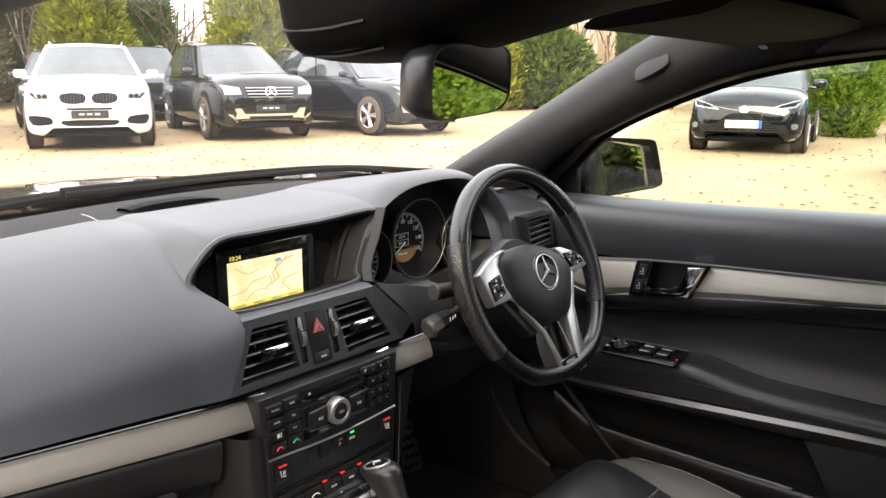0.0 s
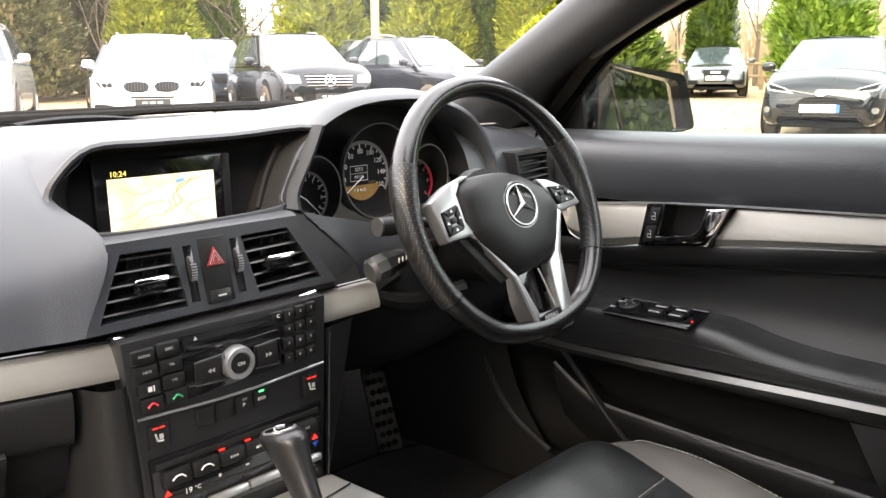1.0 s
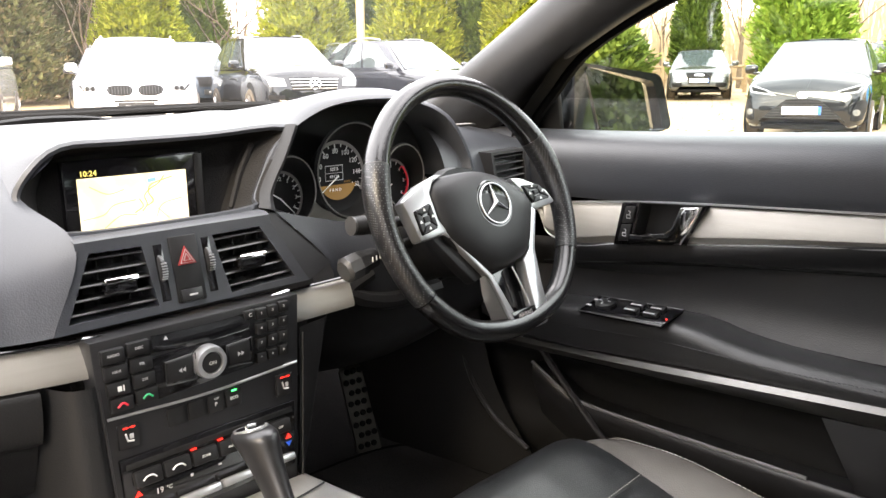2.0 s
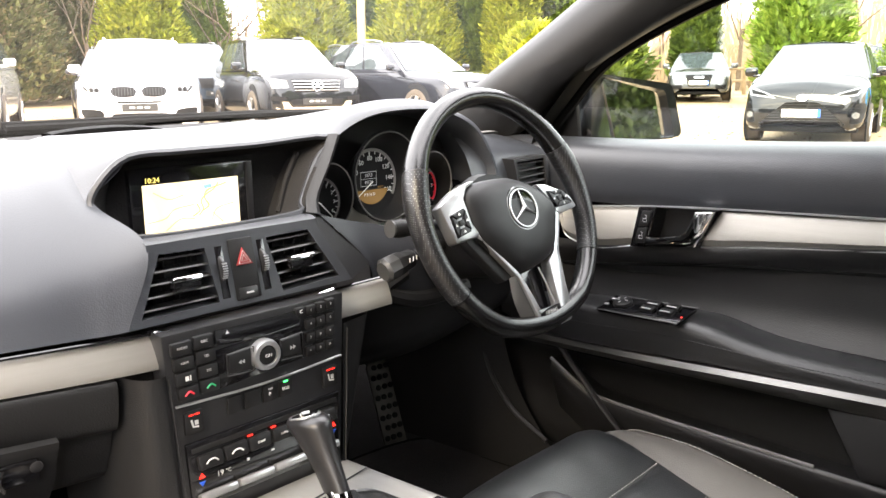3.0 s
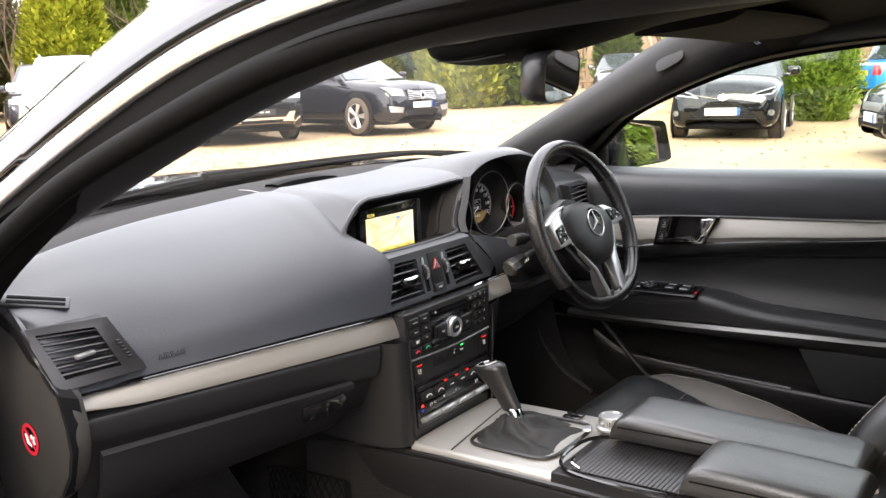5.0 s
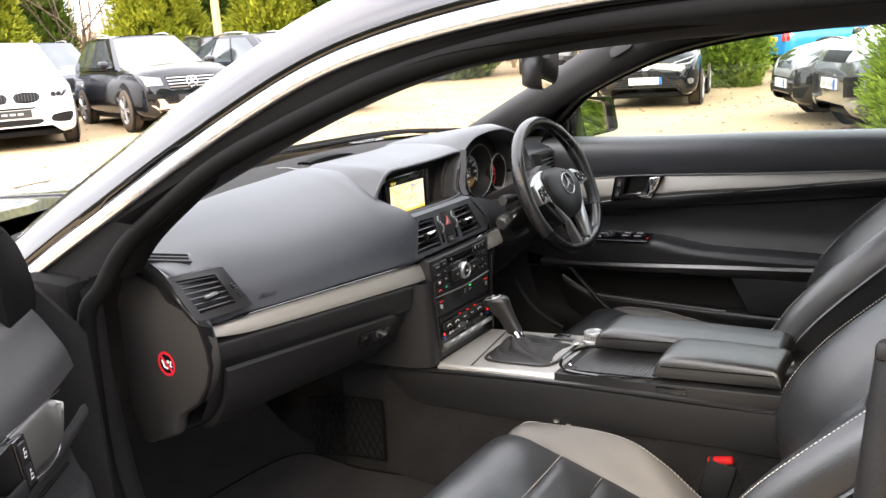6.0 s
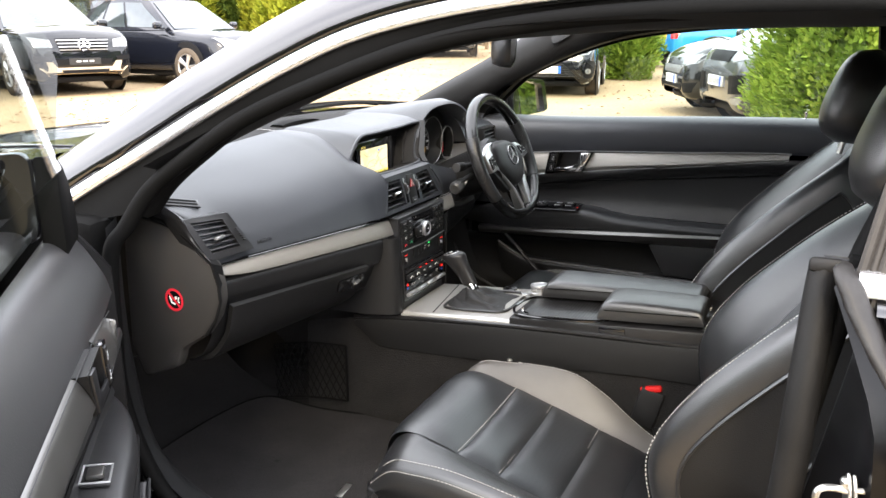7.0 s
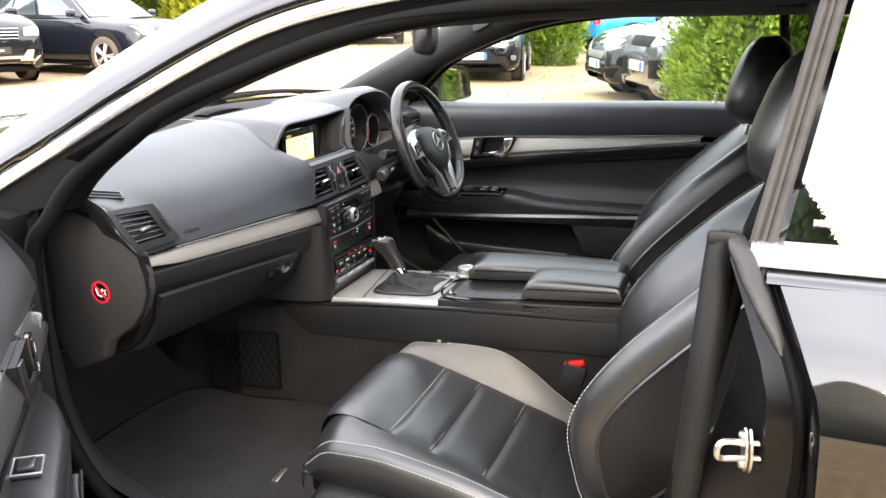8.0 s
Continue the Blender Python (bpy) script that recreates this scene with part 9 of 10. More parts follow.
p([(-0.78, 0.46), (0.78, 0.46), (0.62, 0.33), (-0.62, 0.33)], DUSTY, "skid_plate", "dusty metal skid plate")
mirror_pair(p, [(-0.66, 0.56), (-0.55, 0.56), (-0.46, 0.44), (-0.62, 0.44)], DUSTY, "skid_plate_arm", off=0.012)
p([(-0.42, 0.42), (0.42, 0.42), (0.38, 0.36), (-0.38, 0.36)], GRILLE, "lower_grille", off=0.018)
plate_at(p, 0, 0.56, "dark", 0.27, 0.055)

# dark SUV with a wide grille
e, p, w, f = parked_car("dark blue-black crossover with five-spoke wheels", (11.75, 12.75), (-0.08, -0.997), paint("dark_crossover_paint", (0.005, 0.006, 0.010)), L=4.64, W=1.89, H=1.70, belt=1.10, bonnet=1.06, cowl=0.95, wheel=0.37, base=2.77, slope=0.85, rake=0.9)
p([(-0.42, 0.86), (0.42, 0.86), (0.36, 0.64), (-0.36, 0.64)], GRILLE, "grille")
slats(p, -0.38, 0.38, 0.66, 0.84, 5, SILVER, th=0.006)
p([(-0.36, 0.66), (-0.30, 0.66), (0.38, 0.85), (0.32, 0.85)], CHROME, "badge_bar", off=0.035, n=8, m=1)
p([(-0.07, 0.82), (0.07, 0.82), (0.07, 0.68), (-0.07, 0.68)], CHROME, "badge", off=0.04, n=8, m=8, rd=1.0)
p([(-0.05, 0.80), (0.05, 0.80), (0.05, 0.70), (-0.05, 0.70)], GRILLE, "badge_face", off=0.046, n=8, m=8, rd=1.0)
mirror_pair(p, [(-0.84, 0.93), (-0.48, 0.87), (-0.47, 0.74), (-0.78, 0.76)], LAMP, "headlamp", "large clear headlamp")
mirror_pair(p, [(-0.84, 0.56), (-0.52, 0.52), (-0.56, 0.42), (-0.82, 0.44)], SILVER, "fog_lamp_trim")
p([(-0.46, 0.46), (0.46, 0.46), (0.42, 0.34), (-0.42, 0.34)], GRILLE, "lower_grille")
plate_at(p, 0.0, 0.56, "white")

# black hatchback
e, p, w, f = parked_car("black hatchback with a large dark grille", (13.5, 4.82), (-0.975, -0.22), paint("black_hatch_paint", (0.004, 0.0045, 0.006)), L=3.95, W=1.70, H=1.51, belt=0.98, bonnet=0.98, cowl=0.98, wheel=0.30, base=2.51, low=0.24, slope=0.85, rake=0.6, style="hatch")
p([(-0.22, 0.615), (0.22, 0.615), (0.62, 0.27), (-0.62, 0.27)], GRILLE, "grille", rd=0.25)
for k in range(8):
    z = 0.575 - 0.038 * k
    hw = 0.22 + (0.615 - z) * 1.1
    p([(-hw, z + 0.006), (hw, z + 0.006), (hw, z - 0.006), (-hw, z - 0.006)], PANEL, "grille_bar", off=0.020, n=10, m=1)
mirror_pair(p, [(-0.80, 0.84), (-0.46, 0.735), (-0.34, 0.655), (-0.72, 0.70)], LAMP, "headlamp", "swept clear headlamp", rd=0.3)
mirror_pair(p, [(-0.74, 0.80), (-0.50, 0.73), (-0.46, 0.70), (-0.70, 0.735)], GRILLE, "lamp_bowl", off=0.02)
mirror_pair(p, [(-0.46, 0.722), (-0.09, 0.658), (-0.09, 0.648), (-0.46, 0.710)], EDGEMETAL, "nose_line", "chrome line from badge to lamp", off=0.016, n=6, m=1)
p([(-0.075, 0.715), (0.075, 0.715), (0.07, 0.625), (-0.07, 0.625)], CHROME, "badge", "plain chrome badge", off=0.03, n=8, m=8, rd=1.0)
mirror_pair(p, [(-0.82, 0.60), (-0.70, 0.60), (-0.62, 0.30), (-0.80, 0.32)], GRILLE, "air_intake", rd=0.5)
mirror_pair(p, [(-0.755, 0.475), (-0.665, 0.475), (-0.665, 0.385), (-0.755, 0.385)], LAMP, "fog_lamp", off=0.026, rd=1.0, n=8, m=8)
p([(-0.72, 0.255), (0.72, 0.255), (0.64, 0.225), (-0.64, 0.225)], SILVER, "bumper_lip")
plate_at(p, 0.0, 0.455, "white")

# grey hatchback further off
e, p, w, f = parked_car("grey hatchback parked before the trees", (22.9, 11.6), (-0.90, -0.44), paint("grey_hatch_paint", (0.075, 0.08, 0.085), 0.4), L=3.95, W=1.74, H=1.42, belt=0.93, bonnet=0.90, cowl=0.98, wheel=0.31, base=2.47, slope=0.8, style="hatch")
p([(-0.36, 0.74), (0.36, 0.74), (0.28, 0.42), (-0.28, 0.42)], GRILLE, "grille")
p([(-0.13, 0.70), (0.13, 0.70), (0.13, 0.65), (-0.13, 0.65)], CHROME, "badge", off=0.03, n=4, m=1)
mirror_pair(p, [(-0.76, 0.76), (-0.42, 0.73), (-0.42, 0.62), (-0.70, 0.62)], LAMP, "headlamp")
mirror_pair(p, [(-0.74, 0.46), (-0.45, 0.46), (-0.45, 0.34), (-0.70, 0.34)], GRILLE, "air_intake")
plate_at(p, 0.0, 0.52, "white")

# silver off-roader
e, p, w, f = parked_car("silver-white off-road car with clear lamps", (4.05, 16.6), (-0.40, -0.917), paint("silver_car_paint", (0.55, 0.55, 0.54), 0.3), L=4.95, W=1.96, H=1.88, belt=1.22, bonnet=1.22, cowl=1.05, wheel=0.38, base=2.88, slope=0.6)
p([(-0.45, 1.0), (0.45, 1.0), (0.43, 0.80), (-0.43, 0.80)], SILVER, "grille")
mirror_pair(p, [(-0.84, 1.02), (-0.50, 1.02), (-0.50, 0.84), (-0.80, 0.84)], LAMP, "headlamp")
mirror_pair(p, [(-0.80, 0.60), (-0.62, 0.60), (-0.62, 0.50), (-0.78, 0.50)], LAMP, "fog_lamp", off=0.02)
p([(-0.78, 0.64), (0.78, 0.64), (0.70, 0.40), (-0.70, 0.40)], GRILLE, "lower_grille")
plate_at(p, 0.0, 0.70, "dark")

# cars of the second row, partly hidden
for lab, at, fc, col, hh in (("dark SUV half hidden in the second row", (10.6, 19.6), (-0.3, -0.95), (0.02, 0.03, 0.045), 1.75), ("dark estate half hidden in the second row", (16.2, 19.4), (-0.3, -0.95), (0.016, 0.018, 0.022), 1.72), ("dark car parked close beside the white SUV", (8.35, 19.0), (-0.46, -0.89), (0.02, 0.02, 0.025), 1.62), ("small black car behind the hatchback", (19.6, 6.1), (-0.9, 0.4), (0.012, 0.012, 0.014), 1.5)):
    e, p, w, f = parked_car(lab, at, fc, paint("dark_row_paint", col), H=hh, belt=1.08 * hh / 1.75, bonnet=1.05 * hh / 1.75)
    p([(-0.4, 0.85 * hh / 1.75), (0.4, 0.85 * hh / 1.75), (0.36, 0.62), (-0.36, 0.62)], GRILLE, "grille")
    mirror_pair(p, [(-0.84, 0.90 * hh / 1.75), (-0.50, 0.86 * hh / 1.75), (-0.48, 0.72), (-0.78, 0.74)], LAMP, "headlamp")
    plate_at(p, 0.0, 0.5, "dark")

# the three cars behind the near shrub
e, p, w, f = parked_car("dark grey small car with a chrome-edged lamp", (10.65, 0.14), (-0.40, 0.92), paint("dark_grey_paint", (0.012, 0.013, 0.014)), L=4.0, W=1.70, H=1.52, belt=0.98, bonnet=0.98, cowl=1.05, wheel=0.30, base=2.53, slope=0.95, style="hatch")
p([(-0.5, 0.66), (0.5, 0.66), (0.4, 0.56), (-0.4, 0.56)], SILVER, "grille")
mirror_pair(p, [(-0.80, 0.86), (-0.45, 0.72), (-0.42, 0.62), (-0.76, 0.70)], LAMP, "headlamp", "long clear headlamp")
p([(-0.55, 0.42), (0.55, 0.42), (0.5, 0.30), (-0.5, 0.30)], GRILLE, "lower_grille")
mirror_pair(p, [(-0.78, 0.46), (-0.60, 0.44), (-0.60, 0.32), (-0.74, 0.33)], GRILLE, "fog_lamp")
plate_at(p, 0.0, 0.48, "white")
e, p, w, f = parked_car("grey crossover with stacked grille slots", (9.10, -0.89), (-0.40, 0.92), paint("mid_grey_paint", (0.075, 0.08, 0.085), 0.3), L=4.5, W=1.84, H=1.70, belt=1.08, bonnet=1.08, cowl=1.0, wheel=0.36, base=2.69)
p([(-0.40, 0.90), (0.40, 0.90), (0.36, 0.78), (-0.36, 0.78)], GRILLE, "grille")
mirror_pair(p, [(-0.86, 0.98), (-0.48, 0.90), (-0.48, 0.78), (-0.80, 0.82)], LAMP, "headlamp", "clear headlamp")
mirror_pair(p, [(-0.80, 0.66), (-0.48, 0.64), (-0.50, 0.44), (-0.78, 0.46)], GRILLE, "air_intake")
mirror_pair(p, [(-0.80, 0.42), (-0.50, 0.40), (-0.52, 0.33), (-0.76, 0.34)], LAMP, "fog_lamp")
plate_at(p, 0.0, 0.56, "white")
e, p, w, f = parked_car("bright blue small car seen from behind", (20.4, 2.5), (0.54, -0.84), paint("blue_car_paint", (0.02, 0.22, 0.50)), L=3.6, W=1.6, H=1.55, belt=0.98, bonnet=0.98, cowl=1.0, wheel=0.28, base=2.35, slope=0.85, style="hatch", rake=0.3)
for s in (-1, 1):
    p([(s * 0.56, 1.0, 1), (s * 0.74, 1.0, 1), (s * 0.74, 0.72, 1), (s * 0.56, 0.72, 1)], TAILRED, "tail_lamp", "round red tail lamp", off=0.02, n=4, m=4)
p([(-0.25, 0.82, 1), (0.25, 0.82, 1), (0.25, 0.71, 1), (-0.25, 0.71, 1)], PLATEYELLOW, "number_plate", off=0.02, n=2, m=2)

parked_car("dark car parked across the yard", (-2.78, -3.25), (0.03, 1.0), paint("dark_car_paint", (0.006, 0.006, 0.008)), L=4.6, W=1.84, H=1.5, belt=0.98, bonnet=0.95, wheel=0.33, base=2.7, style="hatch")


# ---- trees and shrubs ----
def foliage(name, a, b, c):
    """Leaf surface: three greens shared out spray by spray, dull, with light showing through a little."""
    m = bpy.data.materials.new(name)
    m.use_nodes = True
    n, l = m.node_tree.nodes, m.node_tree.links
    s = n["Principled BSDF"]
    s.inputs["Roughness"].default_value, s.inputs["Specular IOR Level"].default_value = 0.7, 0.25
    geo, r = n.new("ShaderNodeNewGeometry"), n.new("ShaderNodeValToRGB")
    r.color_ramp.elements[0].color, r.color_ramp.elements[1].color = (*a, 1), (*c, 1)
    r.color_ramp.elements.new(0.5).color = (*b, 1)
    co, ns, ad = n.new("ShaderNodeTexCoord"), n.new("ShaderNodeTexNoise"), n.new("ShaderNodeMath")
    ns.inputs["Scale"].default_value, ns.inputs["Detail"].default_value = 2.6, 3.0
    ad.operation, ad.inputs[2].default_value = "MULTIPLY_ADD", -0.48
    ad.inputs[1].default_value = 0.55
    mx = n.new("ShaderNodeMath")
    mx.operation = "MULTIPLY_ADD"
    mx.inputs[1].default_value = 1.45
    l.new(co.outputs["Object"], ns.inputs["Vector"])
    l.new(geo.outputs["Random Per Island"], ad.inputs[0])
    l.new(ns.outputs["Fac"], mx.inputs[0])
    l.new(ad.outputs["Value"], mx.inputs[2])
    l.new(mx.outputs["Value"], r.inputs["Fac"])
    l.new(r.outputs["Color"], s.inputs["Base Color"])
    t, x = n.new("ShaderNodeBsdfTranslucent"), n.new("ShaderNodeMixShader")
    l.new(r.outputs["Color"], t.inputs["Color"])
    x.inputs["Fac"].default_value = 0.3
    l.new(s.outputs["BSDF"], x.inputs[1])
    l.new(t.outputs["BSDF"], x.inputs[2])
    l.new(x.outputs["Shader"], n["Material Output"].inputs["Surface"])
    return m


GOLD = foliage("golden_conifer", (0.13, 0.17, 0.014), (0.28, 0.31, 0.028), (0.46, 0.46, 0.06))
GREEN = foliage("green_conifer", (0.05, 0.085, 0.016), (0.11, 0.165, 0.03), (0.21, 0.28, 0.05))
DEEP = foliage("dark_conifer", (0.03, 0.05, 0.018), (0.06, 0.09, 0.028), (0.11, 0.15, 0.045))
LAUREL = foliage("bright_evergreen", (0.10, 0.17, 0.022), (0.22, 0.33, 0.05), (0.40, 0.50, 0.10))
MIXED = foliage("mixed_hedge", (0.075, 0.085, 0.03), (0.17, 0.18, 0.075), (0.34, 0.25, 0.14))
RUSSET = foliage("dead_leaves", (0.10, 0.045, 0.018), (0.18, 0.085, 0.035), (0.28, 0.16, 0.075))
BARK = mat("bark", (0.10, 0.075, 0.052), 0.9, var=0.35, vscale=8, bump=1.0, bscale=30)
BRUSH = mat("brushwood", (0.26, 0.195, 0.125), 0.9, var=0.3, vscale=3)
TWIG = mat("bare_twigs", (0.075, 0.052, 0.035), 0.9, var=0.3, vscale=3)


def sprays(rs, n, radius, height, size, skirt=0.0, lumps=5.0, droop=0.3, inner=0.55):
    """Points and faces of n leaf sprays filling a crown whose outline is radius(h) with lumps and gaps."""
    V_, F_ = [], []
    k = 0
    while k < n:
        h = rs.random() ** 0.9
        a = rs.random() * 2 * math.pi
        z = skirt + h * (height - skirt)
        lump = noise.noise(Vector((math.cos(a) * lumps * 0.5, math.sin(a) * lumps * 0.5, z * lumps * 0.25)))
        lump2 = noise.noise(Vector((math.cos(a) * 6, math.sin(a) * 6, z * 2.2 + 7)))
        rmax = radius(h) * (1 + 0.22 * lump + 0.16 * lump2)
        if lump2 < -0.38 and rs.random() < 0.7:
            k += 1
            continue
        r = rmax * (inner + (1 - inner) * rs.random() ** 0.6)
        p = Vector((r * math.cos(a), r * math.sin(a), z))
        out = Vector((math.cos(a), math.sin(a), 0.9 - droop + 0.9 * (rs.random() - 0.5)))
        out = (out + Vector((rs.random() - 0.5, rs.random() - 0.5, rs.random() - 0.5)) * 0.9).normalized()
        sd = out.cross(Vector((rs.random() - 0.5, rs.random() - 0.5, 1.0))).normalized()
        s = size * (0.6 + 0.8 * rs.random())
        up = out.cross(sd)
        b = len(V_)
        V_ += [p - out * s * 0.4, p + sd * s * 0.30 + up * s * 0.06, p + out * s * 0.75, p - sd * s * 0.30 + up * s * 0.06]
        F_.append((b, b + 1, b + 2, b + 3))
        k += 1
    return V_, F_


def raw(name, V_, F_, material, parent):
    me = bpy.data.meshes.new(name)
    me.from_pydata([tuple(v) for v in V_], [], F_)
    me.materials.append(material)
    ob = new(name, me)
    ob.parent = parent
    return ob


def conifer(label, at, height, radius, material, n, size, seed, shape="cone", name="conifer", group="conifers"):
    rs = random.Random(seed)
    e = new(name)
    e.matrix_world = pose(at[0], at[1], ground_z(*at) - 0.02, 0, 0, rs.random() * 360)
    tagged(e, label, "tree" if height > 3 else "shrub", group)
    prof = {"cone": lambda h: radius * (1 - h) ** 0.7 * (0.75 + 0.25 * min(1, h * 6)), "column": lambda h: radius * min(1, 0.72 + h * 2) * (1 - h ** 3.5) ** 0.8, "round": lambda h: radius * math.sqrt(max(0.02, 1 - (2 * h - 0.85) ** 2 / 1.35))}[shape]
    V_, F_ = sprays(rs, n, prof, height, size, 0.02 if height < 4 else 0.15)
    V2, F2 = sprays(rs, n // 3, lambda h: prof(h) * 0.78, height * 0.97, size * 2.0, 0.02 if height < 4 else 0.15, inner=0.2)
    b = len(V_)
    V_ += V2
    F_ += [tuple(i + b for i in f) for f in F2]
    raw("crown", V_, F_, material, e)
    bm = B()
    tube(bm, [(0, 0, -0.05), (0.02, 0.01, height * 0.3), (0, 0, height * 0.8)], [0.05 * radius + 0.05, 0.04 * radius + 0.04, 0.02], 8)
    for k in range(10):
        a, z = rs.random() * 6.28, height * (0.1 + 0.06 * k)
        r = prof(z / height) * 0.8
        tube(bm, [(0, 0, z), (r * math.cos(a), r * math.sin(a), z + r * 0.35)], [0.03, 0.008], 5)
    lpart("trunk", bm, BARK, e)
    return e


def at_bearing(deg, dist):
    return (-0.42 + dist * math.sin(radians(deg)), dist * math.cos(radians(deg)))


for lab, brg, dist, hgt, rad_, m_, n, shp in (
        ("tall golden-green conifer behind the parked cars", 26.2, 27, 6.5, 1.7, GOLD, 9000, "cone"), ("tall golden-green conifer behind the parked cars", 36.8, 28, 7.0, 2.0, GOLD, 10000, "cone"),
        ("tall yellow-green conifer behind the parked cars", 44.4, 27, 6.6, 1.8, GOLD, 9000, "cone"), ("slim olive conifer behind the parked cars", 48.6, 28, 6.0, 1.0, GREEN, 6000, "column"),
        ("bright yellow conifer behind the parked cars", 51.0, 27, 5.6, 1.0, GOLD, 6000, "column"), ("dense clipped olive conifer", 55.2, 28, 6.4, 1.5, GREEN, 9000, "column"),
        ("slim dark columnar conifer by the woods", 63.2, 27, 4.6, 0.75, GREEN, 6000, "column"), ("broad green conifer by the woods", 69.6, 24, 5.2, 1.25, LAUREL, 8000, "column"),
        ("green and russet evergreen at the yard's edge", 17.5, 27, 8.0, 2.4, MIXED, 10000, "cone"), ("green and russet evergreen at the yard's edge", 21.5, 30, 8.5, 2.0, MIXED, 9000, "cone"), ("green and russet evergreen at the yard's edge", 12.0, 26, 8.0, 2.4, MIXED, 8000, "cone"),
        ("dark green conifer at the yard's edge", 5.0, 26, 7.5, 2.4, DEEP, 7000, "cone"), ("green conifer at the yard's edge", 41.0, 32, 6.0, 1.6, GREEN, 6000, "cone"), ("green conifer at the yard's edge", 30.0, 33, 7.0, 1.6, GREEN, 6000, "cone")):
    conifer(lab, at_bearing(brg, dist), hgt, rad_, m_, int(n * 2.2), 0.16, int(brg * 10), shp)
conifer("low bright green shrub at the yard's edge", at_bearing(52.6, 24), 2.3, 1.2, GOLD, 5000, 0.2, 91, "round", "shrub", "shrubs")
conifer("low olive shrub at the yard's edge", at_bearing(57.0, 25), 2.4, 1.5, GREEN, 5000, 0.2, 92, "round", "shrub", "shrubs")
conifer("low green juniper shrub on the gravel", (16.3, 4.10), 2.5, 0.68, LAUREL, 12000, 0.09, 93, "column", "shrub", "shrubs")
conifer("tall bright evergreen shrub beside the parked cars", (6.75, -0.35), 3.6, 1.05, LAUREL, 60000, 0.058, 94, "column", "shrub", "shrubs")
conifer("tall dark evergreen shrub beside the parked cars", (7.2, -2.2), 3.6, 1.2, DEEP, 30000, 0.08, 95, "column", "shrub", "shrubs")
for k in range(9):
    conifer("dense conifer hedge plant behind the coupe", (1.5 + 1.9 * k, -11.5 - 0.5 * (k % 3)), 4.5 + 0.5 * (k % 2), 1.35, (GREEN, LAUREL, DEEP)[k % 3], 4500, 0.3, 200 + k, "column", "hedge_conifer", "hedge conifers")
for k in range(12):
    conifer("dark evergreen across the yard", (-9.5 - 0.8 * (k % 3), -15 + 2.1 * k), 2.3 + (k * 37 % 5) * 0.25, 1.5, DEEP, 4000, 0.28, 300 + k, "round", "shrub", "shrubs")


def branches(bm, rs, p, d, ln, r, depth):
    """A limb that bends and forks."""
    pts, q = [p], p
    for k in range(4):
        d = (d + Vector((rs.random() - 0.5, rs.random() - 0.5, rs.random() - 0.42)) * 0.38).normalized()
        q = q + d * ln / 4
        pts.append(q)
    tube(bm, pts, [lerp(r, r * 0.55, k / 4) for k in range(5)], 6 if depth > 1 else 4)
    if depth > 0:
        for k in range(3 if depth > 1 else 4):
            i = 2 + (k % 3)
            nd = (d + Vector((rs.random() - 0.5, rs.random() - 0.5, rs.random() - 0.25)) * 1.7).normalized()
            branches(bm, rs, pts[i], nd, ln * (0.55 + 0.3 * rs.random()), r * 0.5, depth - 1)


def bare_tree(label, at, height, seed, depth=4):
    rs = random.Random(seed)
    e = new("bare_tree")
    e.matrix_world = pose(at[0], at[1], ground_z(*at) - 0.05)
    tagged(e, label, "tree", "bare trees")
    bm = B()
    tube(bm, [(0, 0, 0), (0.03, 0.02, height * 0.14), (0.05, -0.03, height * 0.3)], [height * 0.014, height * 0.011, height * 0.009], 8)
    lpart("trunk", bm, BARK, e)
    bm = B()
    for k in range(4):
        a = k * 1.6 + rs.random()
        branches(bm, rs, Vector((0.04, -0.02, height * (0.18 + 0.035 * k))), Vector((math.cos(a) * 0.6, math.sin(a) * 0.6, 0.9)).normalized(), height * 0.34, height * 0.0042, depth - 1)
    lpart("crown", bm, TWIG, e)
    return e


for k, (brg, dist, hgt) in enumerate(((31.0, 29, 6.5), (32.3, 31, 7.5), (59.0, 31, 7.0), (61.0, 34, 8.0), (66.0, 32, 7.5), (72.5, 30, 7.0), (76.0, 33, 7.5), (22.8, 26, 6.0), (80.0, 32, 7.0))):
    bare_tree("leafless tree at the edge of the yard", at_bearing(brg, dist), hgt, 500 + k)
for k in range(6):
    bare_tree("leafless tree across the yard", (-13.5 - 2 * (k % 3), -9 + 3.6 * k), 6.5 + (k % 3), 540 + k)
bare_tree("tall leafless tree across the yard", (-9.6, -2.9), 10.5, 560)
conifer("tall dark conifer across the yard", (-9.7, -1.3), 9.9, 2.2, DEEP, 40000, 0.13, 330)
# far woods: thin stems and brushwood
rs = random.Random(9)
V_, F_ = [], []
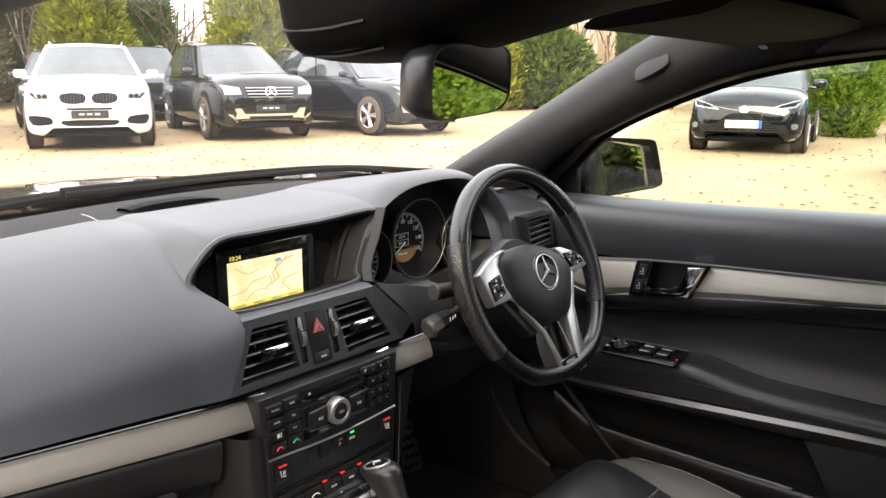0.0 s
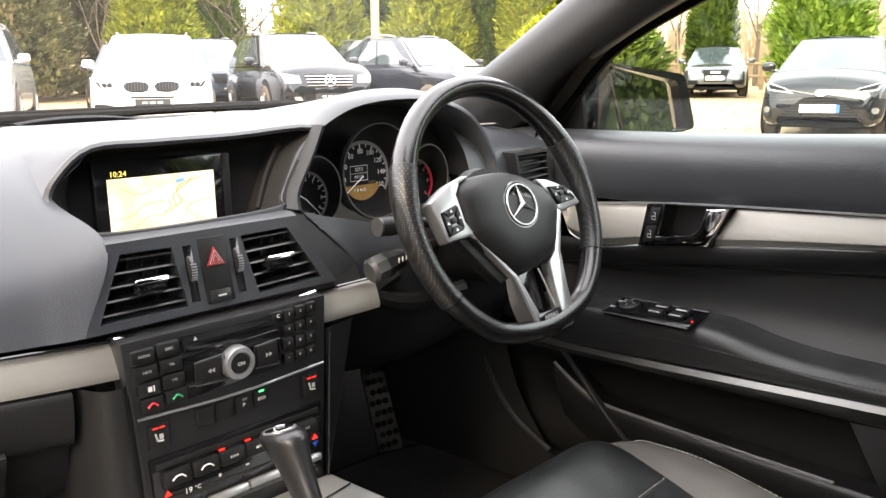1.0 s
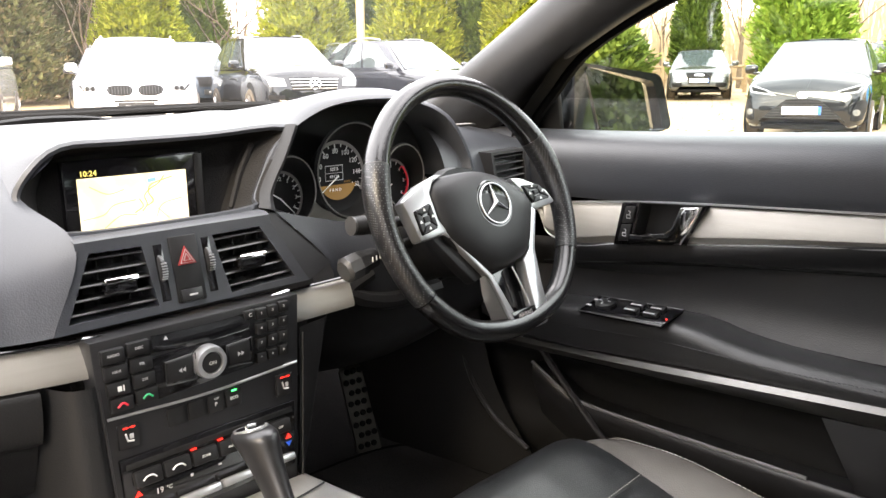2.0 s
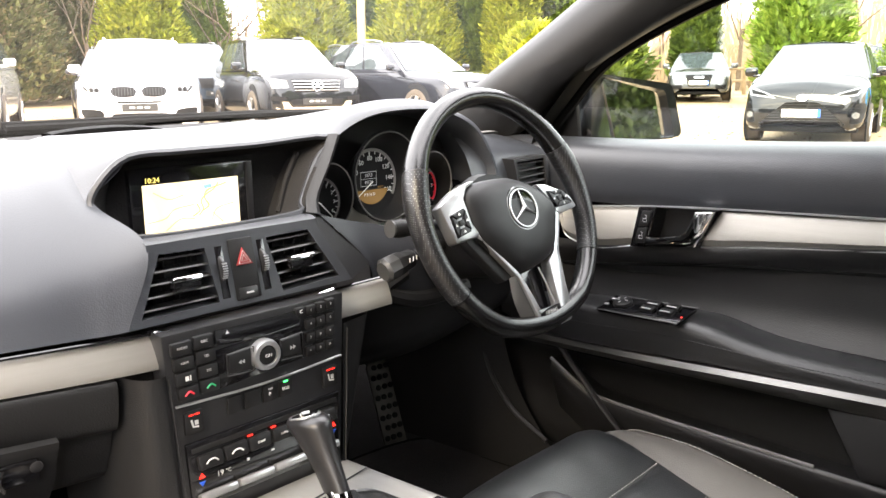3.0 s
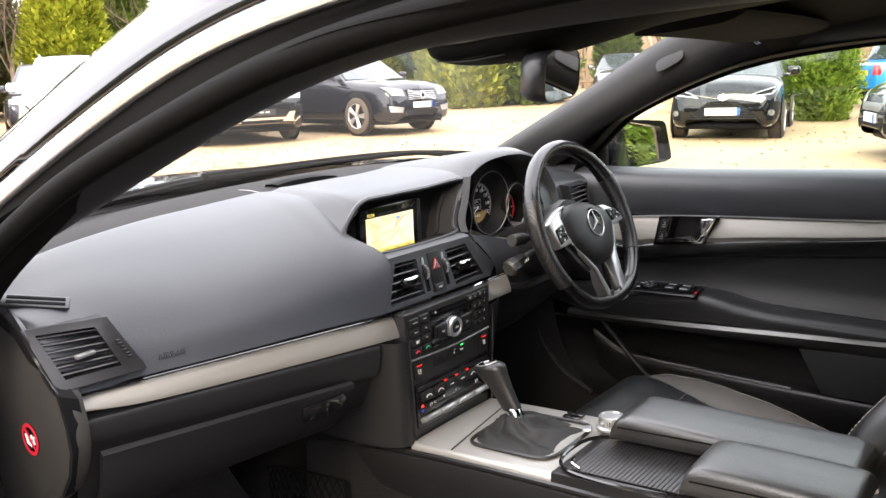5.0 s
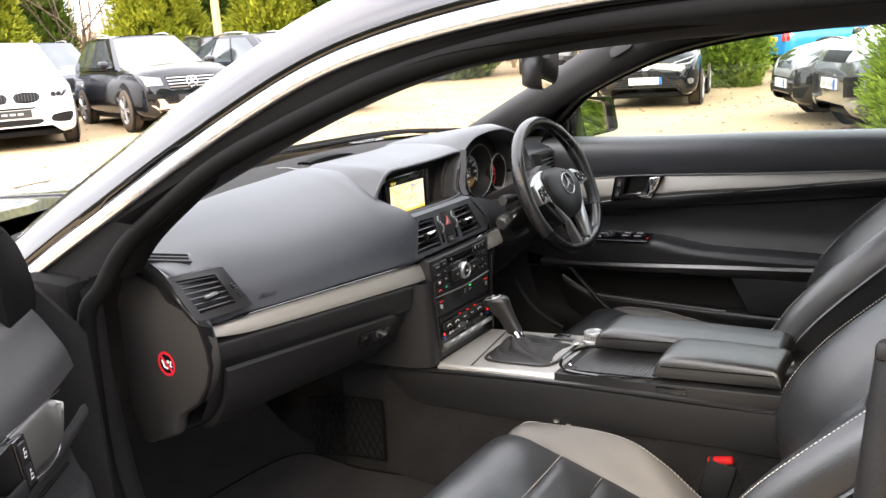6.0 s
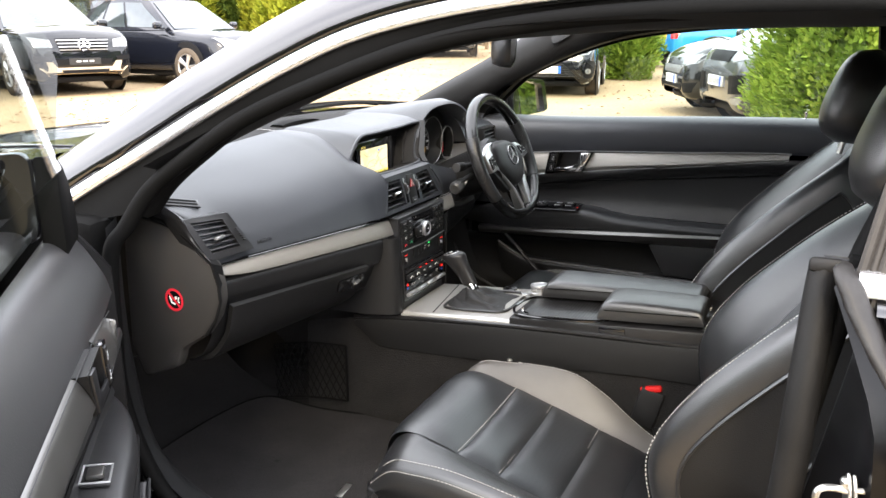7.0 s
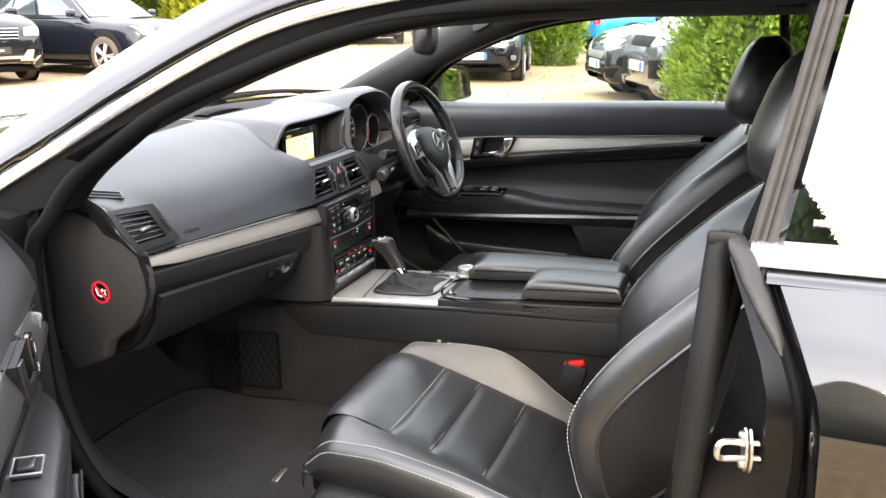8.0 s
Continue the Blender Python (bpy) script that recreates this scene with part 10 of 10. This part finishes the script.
for k in range(2600):
    a = radians(lerp(-10, 118, rs.random()))
    d = lerp(31, 44, rs.random())
    x, y = d * math.sin(a), d * math.cos(a)
    z0 = ground_z(x, y)
    hgt = lerp(1.0, 7.0, rs.random() ** 1.3)
    ww = lerp(0.015, 0.07, rs.random() ** 3)
    lean = (rs.random() - 0.5) * hgt * 0.5
    sx, sy = math.cos(a) * ww, -math.sin(a) * ww
    for j in range(1 if hgt > 4 else 3):
        l2 = lean + (rs.random() - 0.5) * hgt * 0.5 * j
        b = len(V_)
        tx, ty = x + math.cos(a) * l2, y - math.sin(a) * l2
        V_ += [(x - sx, y - sy, z0), (x + sx, y + sy, z0), (tx + sx * 0.3, ty + sy * 0.3, z0 + hgt), (tx - sx * 0.3, ty - sy * 0.3, z0 + hgt), (x + 0.7 * ww, y + 0.7 * ww, z0), (tx + ww * 0.2, ty + ww * 0.2, z0 + hgt)]
        F_ += [(b, b + 1, b + 2, b + 3), (b + 1, b + 4, b + 5, b + 2), (b + 4, b, b + 3, b + 5)]
wd = raw("brushwood", V_, F_, BRUSH, None)
tagged(wd, "brown leafless brushwood and thin stems", "woodland", kind="stuff")
# bank of the woods
bm = B()
rows = []
for k in range(90):
    a = radians(-20 + 145 * k / 89)
    row = []
    for j in range(9):
        t = j / 8
        d = 45 + 6 * t
        row.append((d * math.sin(a), d * math.cos(a), 0.9 + (3.4 + 2.2 * noise.noise(Vector((k * 0.17, 3, 0))) + 0.9 * noise.noise(Vector((k * 0.9, 9, 0)))) * t ** 0.8))
    rows.append(row)
grid(bm, rows)
bk_ = part("backdrop", bm, mat("winter_woodland", (0.30, 0.235, 0.15), 0.95, var=0.45, vscale=0.5, bump=0.6, bscale=2.5, fine=0.5, col2=(0.50, 0.41, 0.27)), None, "brown winter woodland bank in the distance")
tagged(bk_, category="woodland", kind="structure")
# fallen leaves
rs = random.Random(5)
V_, F_ = [], []
for k in range(6000):
    a = radians(lerp(0, 100, rs.random()))
    d = lerp(4, 34, rs.random() ** 0.8)
    x, y = d * math.sin(a), d * math.cos(a)
    dens = noise.noise(Vector((x * 0.35, y * 0.35, 2.0)))
    if dens < -0.05 and d < 24 and rs.random() < 0.8:
        continue
    s = lerp(0.018, 0.042, rs.random())
    q = rs.random() * 6.28
    z = ground_z(x, y) + 0.012
    ca, sa = math.cos(q) * s, math.sin(q) * s
    b = len(V_)
    V_ += [(x - ca, y - sa, z), (x - sa * 0.55, y + ca * 0.55, z + 0.012), (x + ca, y + sa, z + 0.004), (x + sa * 0.55, y - ca * 0.55, z + 0.015)]
    F_.append((b, b + 1, b + 2, b + 3))
lv = raw("fallen_leaves", V_, F_, RUSSET, None)
tagged(lv, "scattered brown fallen leaves on the gravel", "leaves", kind="stuff")
# utility pole and rail fence
pl = new("utility_pole")
px, py = at_bearing(40.6, 26)
pl.matrix_world = pose(px, py, ground_z(px, py))
tagged(pl, "weathered wooden utility pole", "pole")
bm = B()
tube(bm, [(0, 0, -0.1), (0.01, 0, 3), (0, 0, 8)], [0.14, 0.13, 0.11], 12)
lpart("shaft", bm, mat("weathered_timber", (0.42, 0.31, 0.15), 0.8, var=0.25, vscale=4, bump=0.5, bscale=30, stretch=(4, 4, 0.4)), pl)
fence = new("rail_fence")
tagged(fence, "low wooden post and rail fence", "fence")
timber = mat("fence_timber", (0.22, 0.16, 0.10), 0.9, var=0.3, vscale=6, bump=0.5, bscale=40)
fp = [at_bearing(56 + 2.6 * k, 29) for k in range(11)]
for k, (x, y) in enumerate(fp):
    bm = B()
    rbox(bm, (x, y, ground_z(x, y) + 0.5), (0.12, 0.12, 1.1), 0.02)
    lpart("post", bm, timber, fence)
    if k:
        x0, y0 = fp[k - 1]
        for h in (0.45, 0.85):
            bm = B()
            tube(bm, [(x0, y0, ground_z(x0, y0) + h), (x, y, ground_z(x, y) + h)], 0.05, 6, flat=1.0)
            lpart("rail", bm, timber, fence)
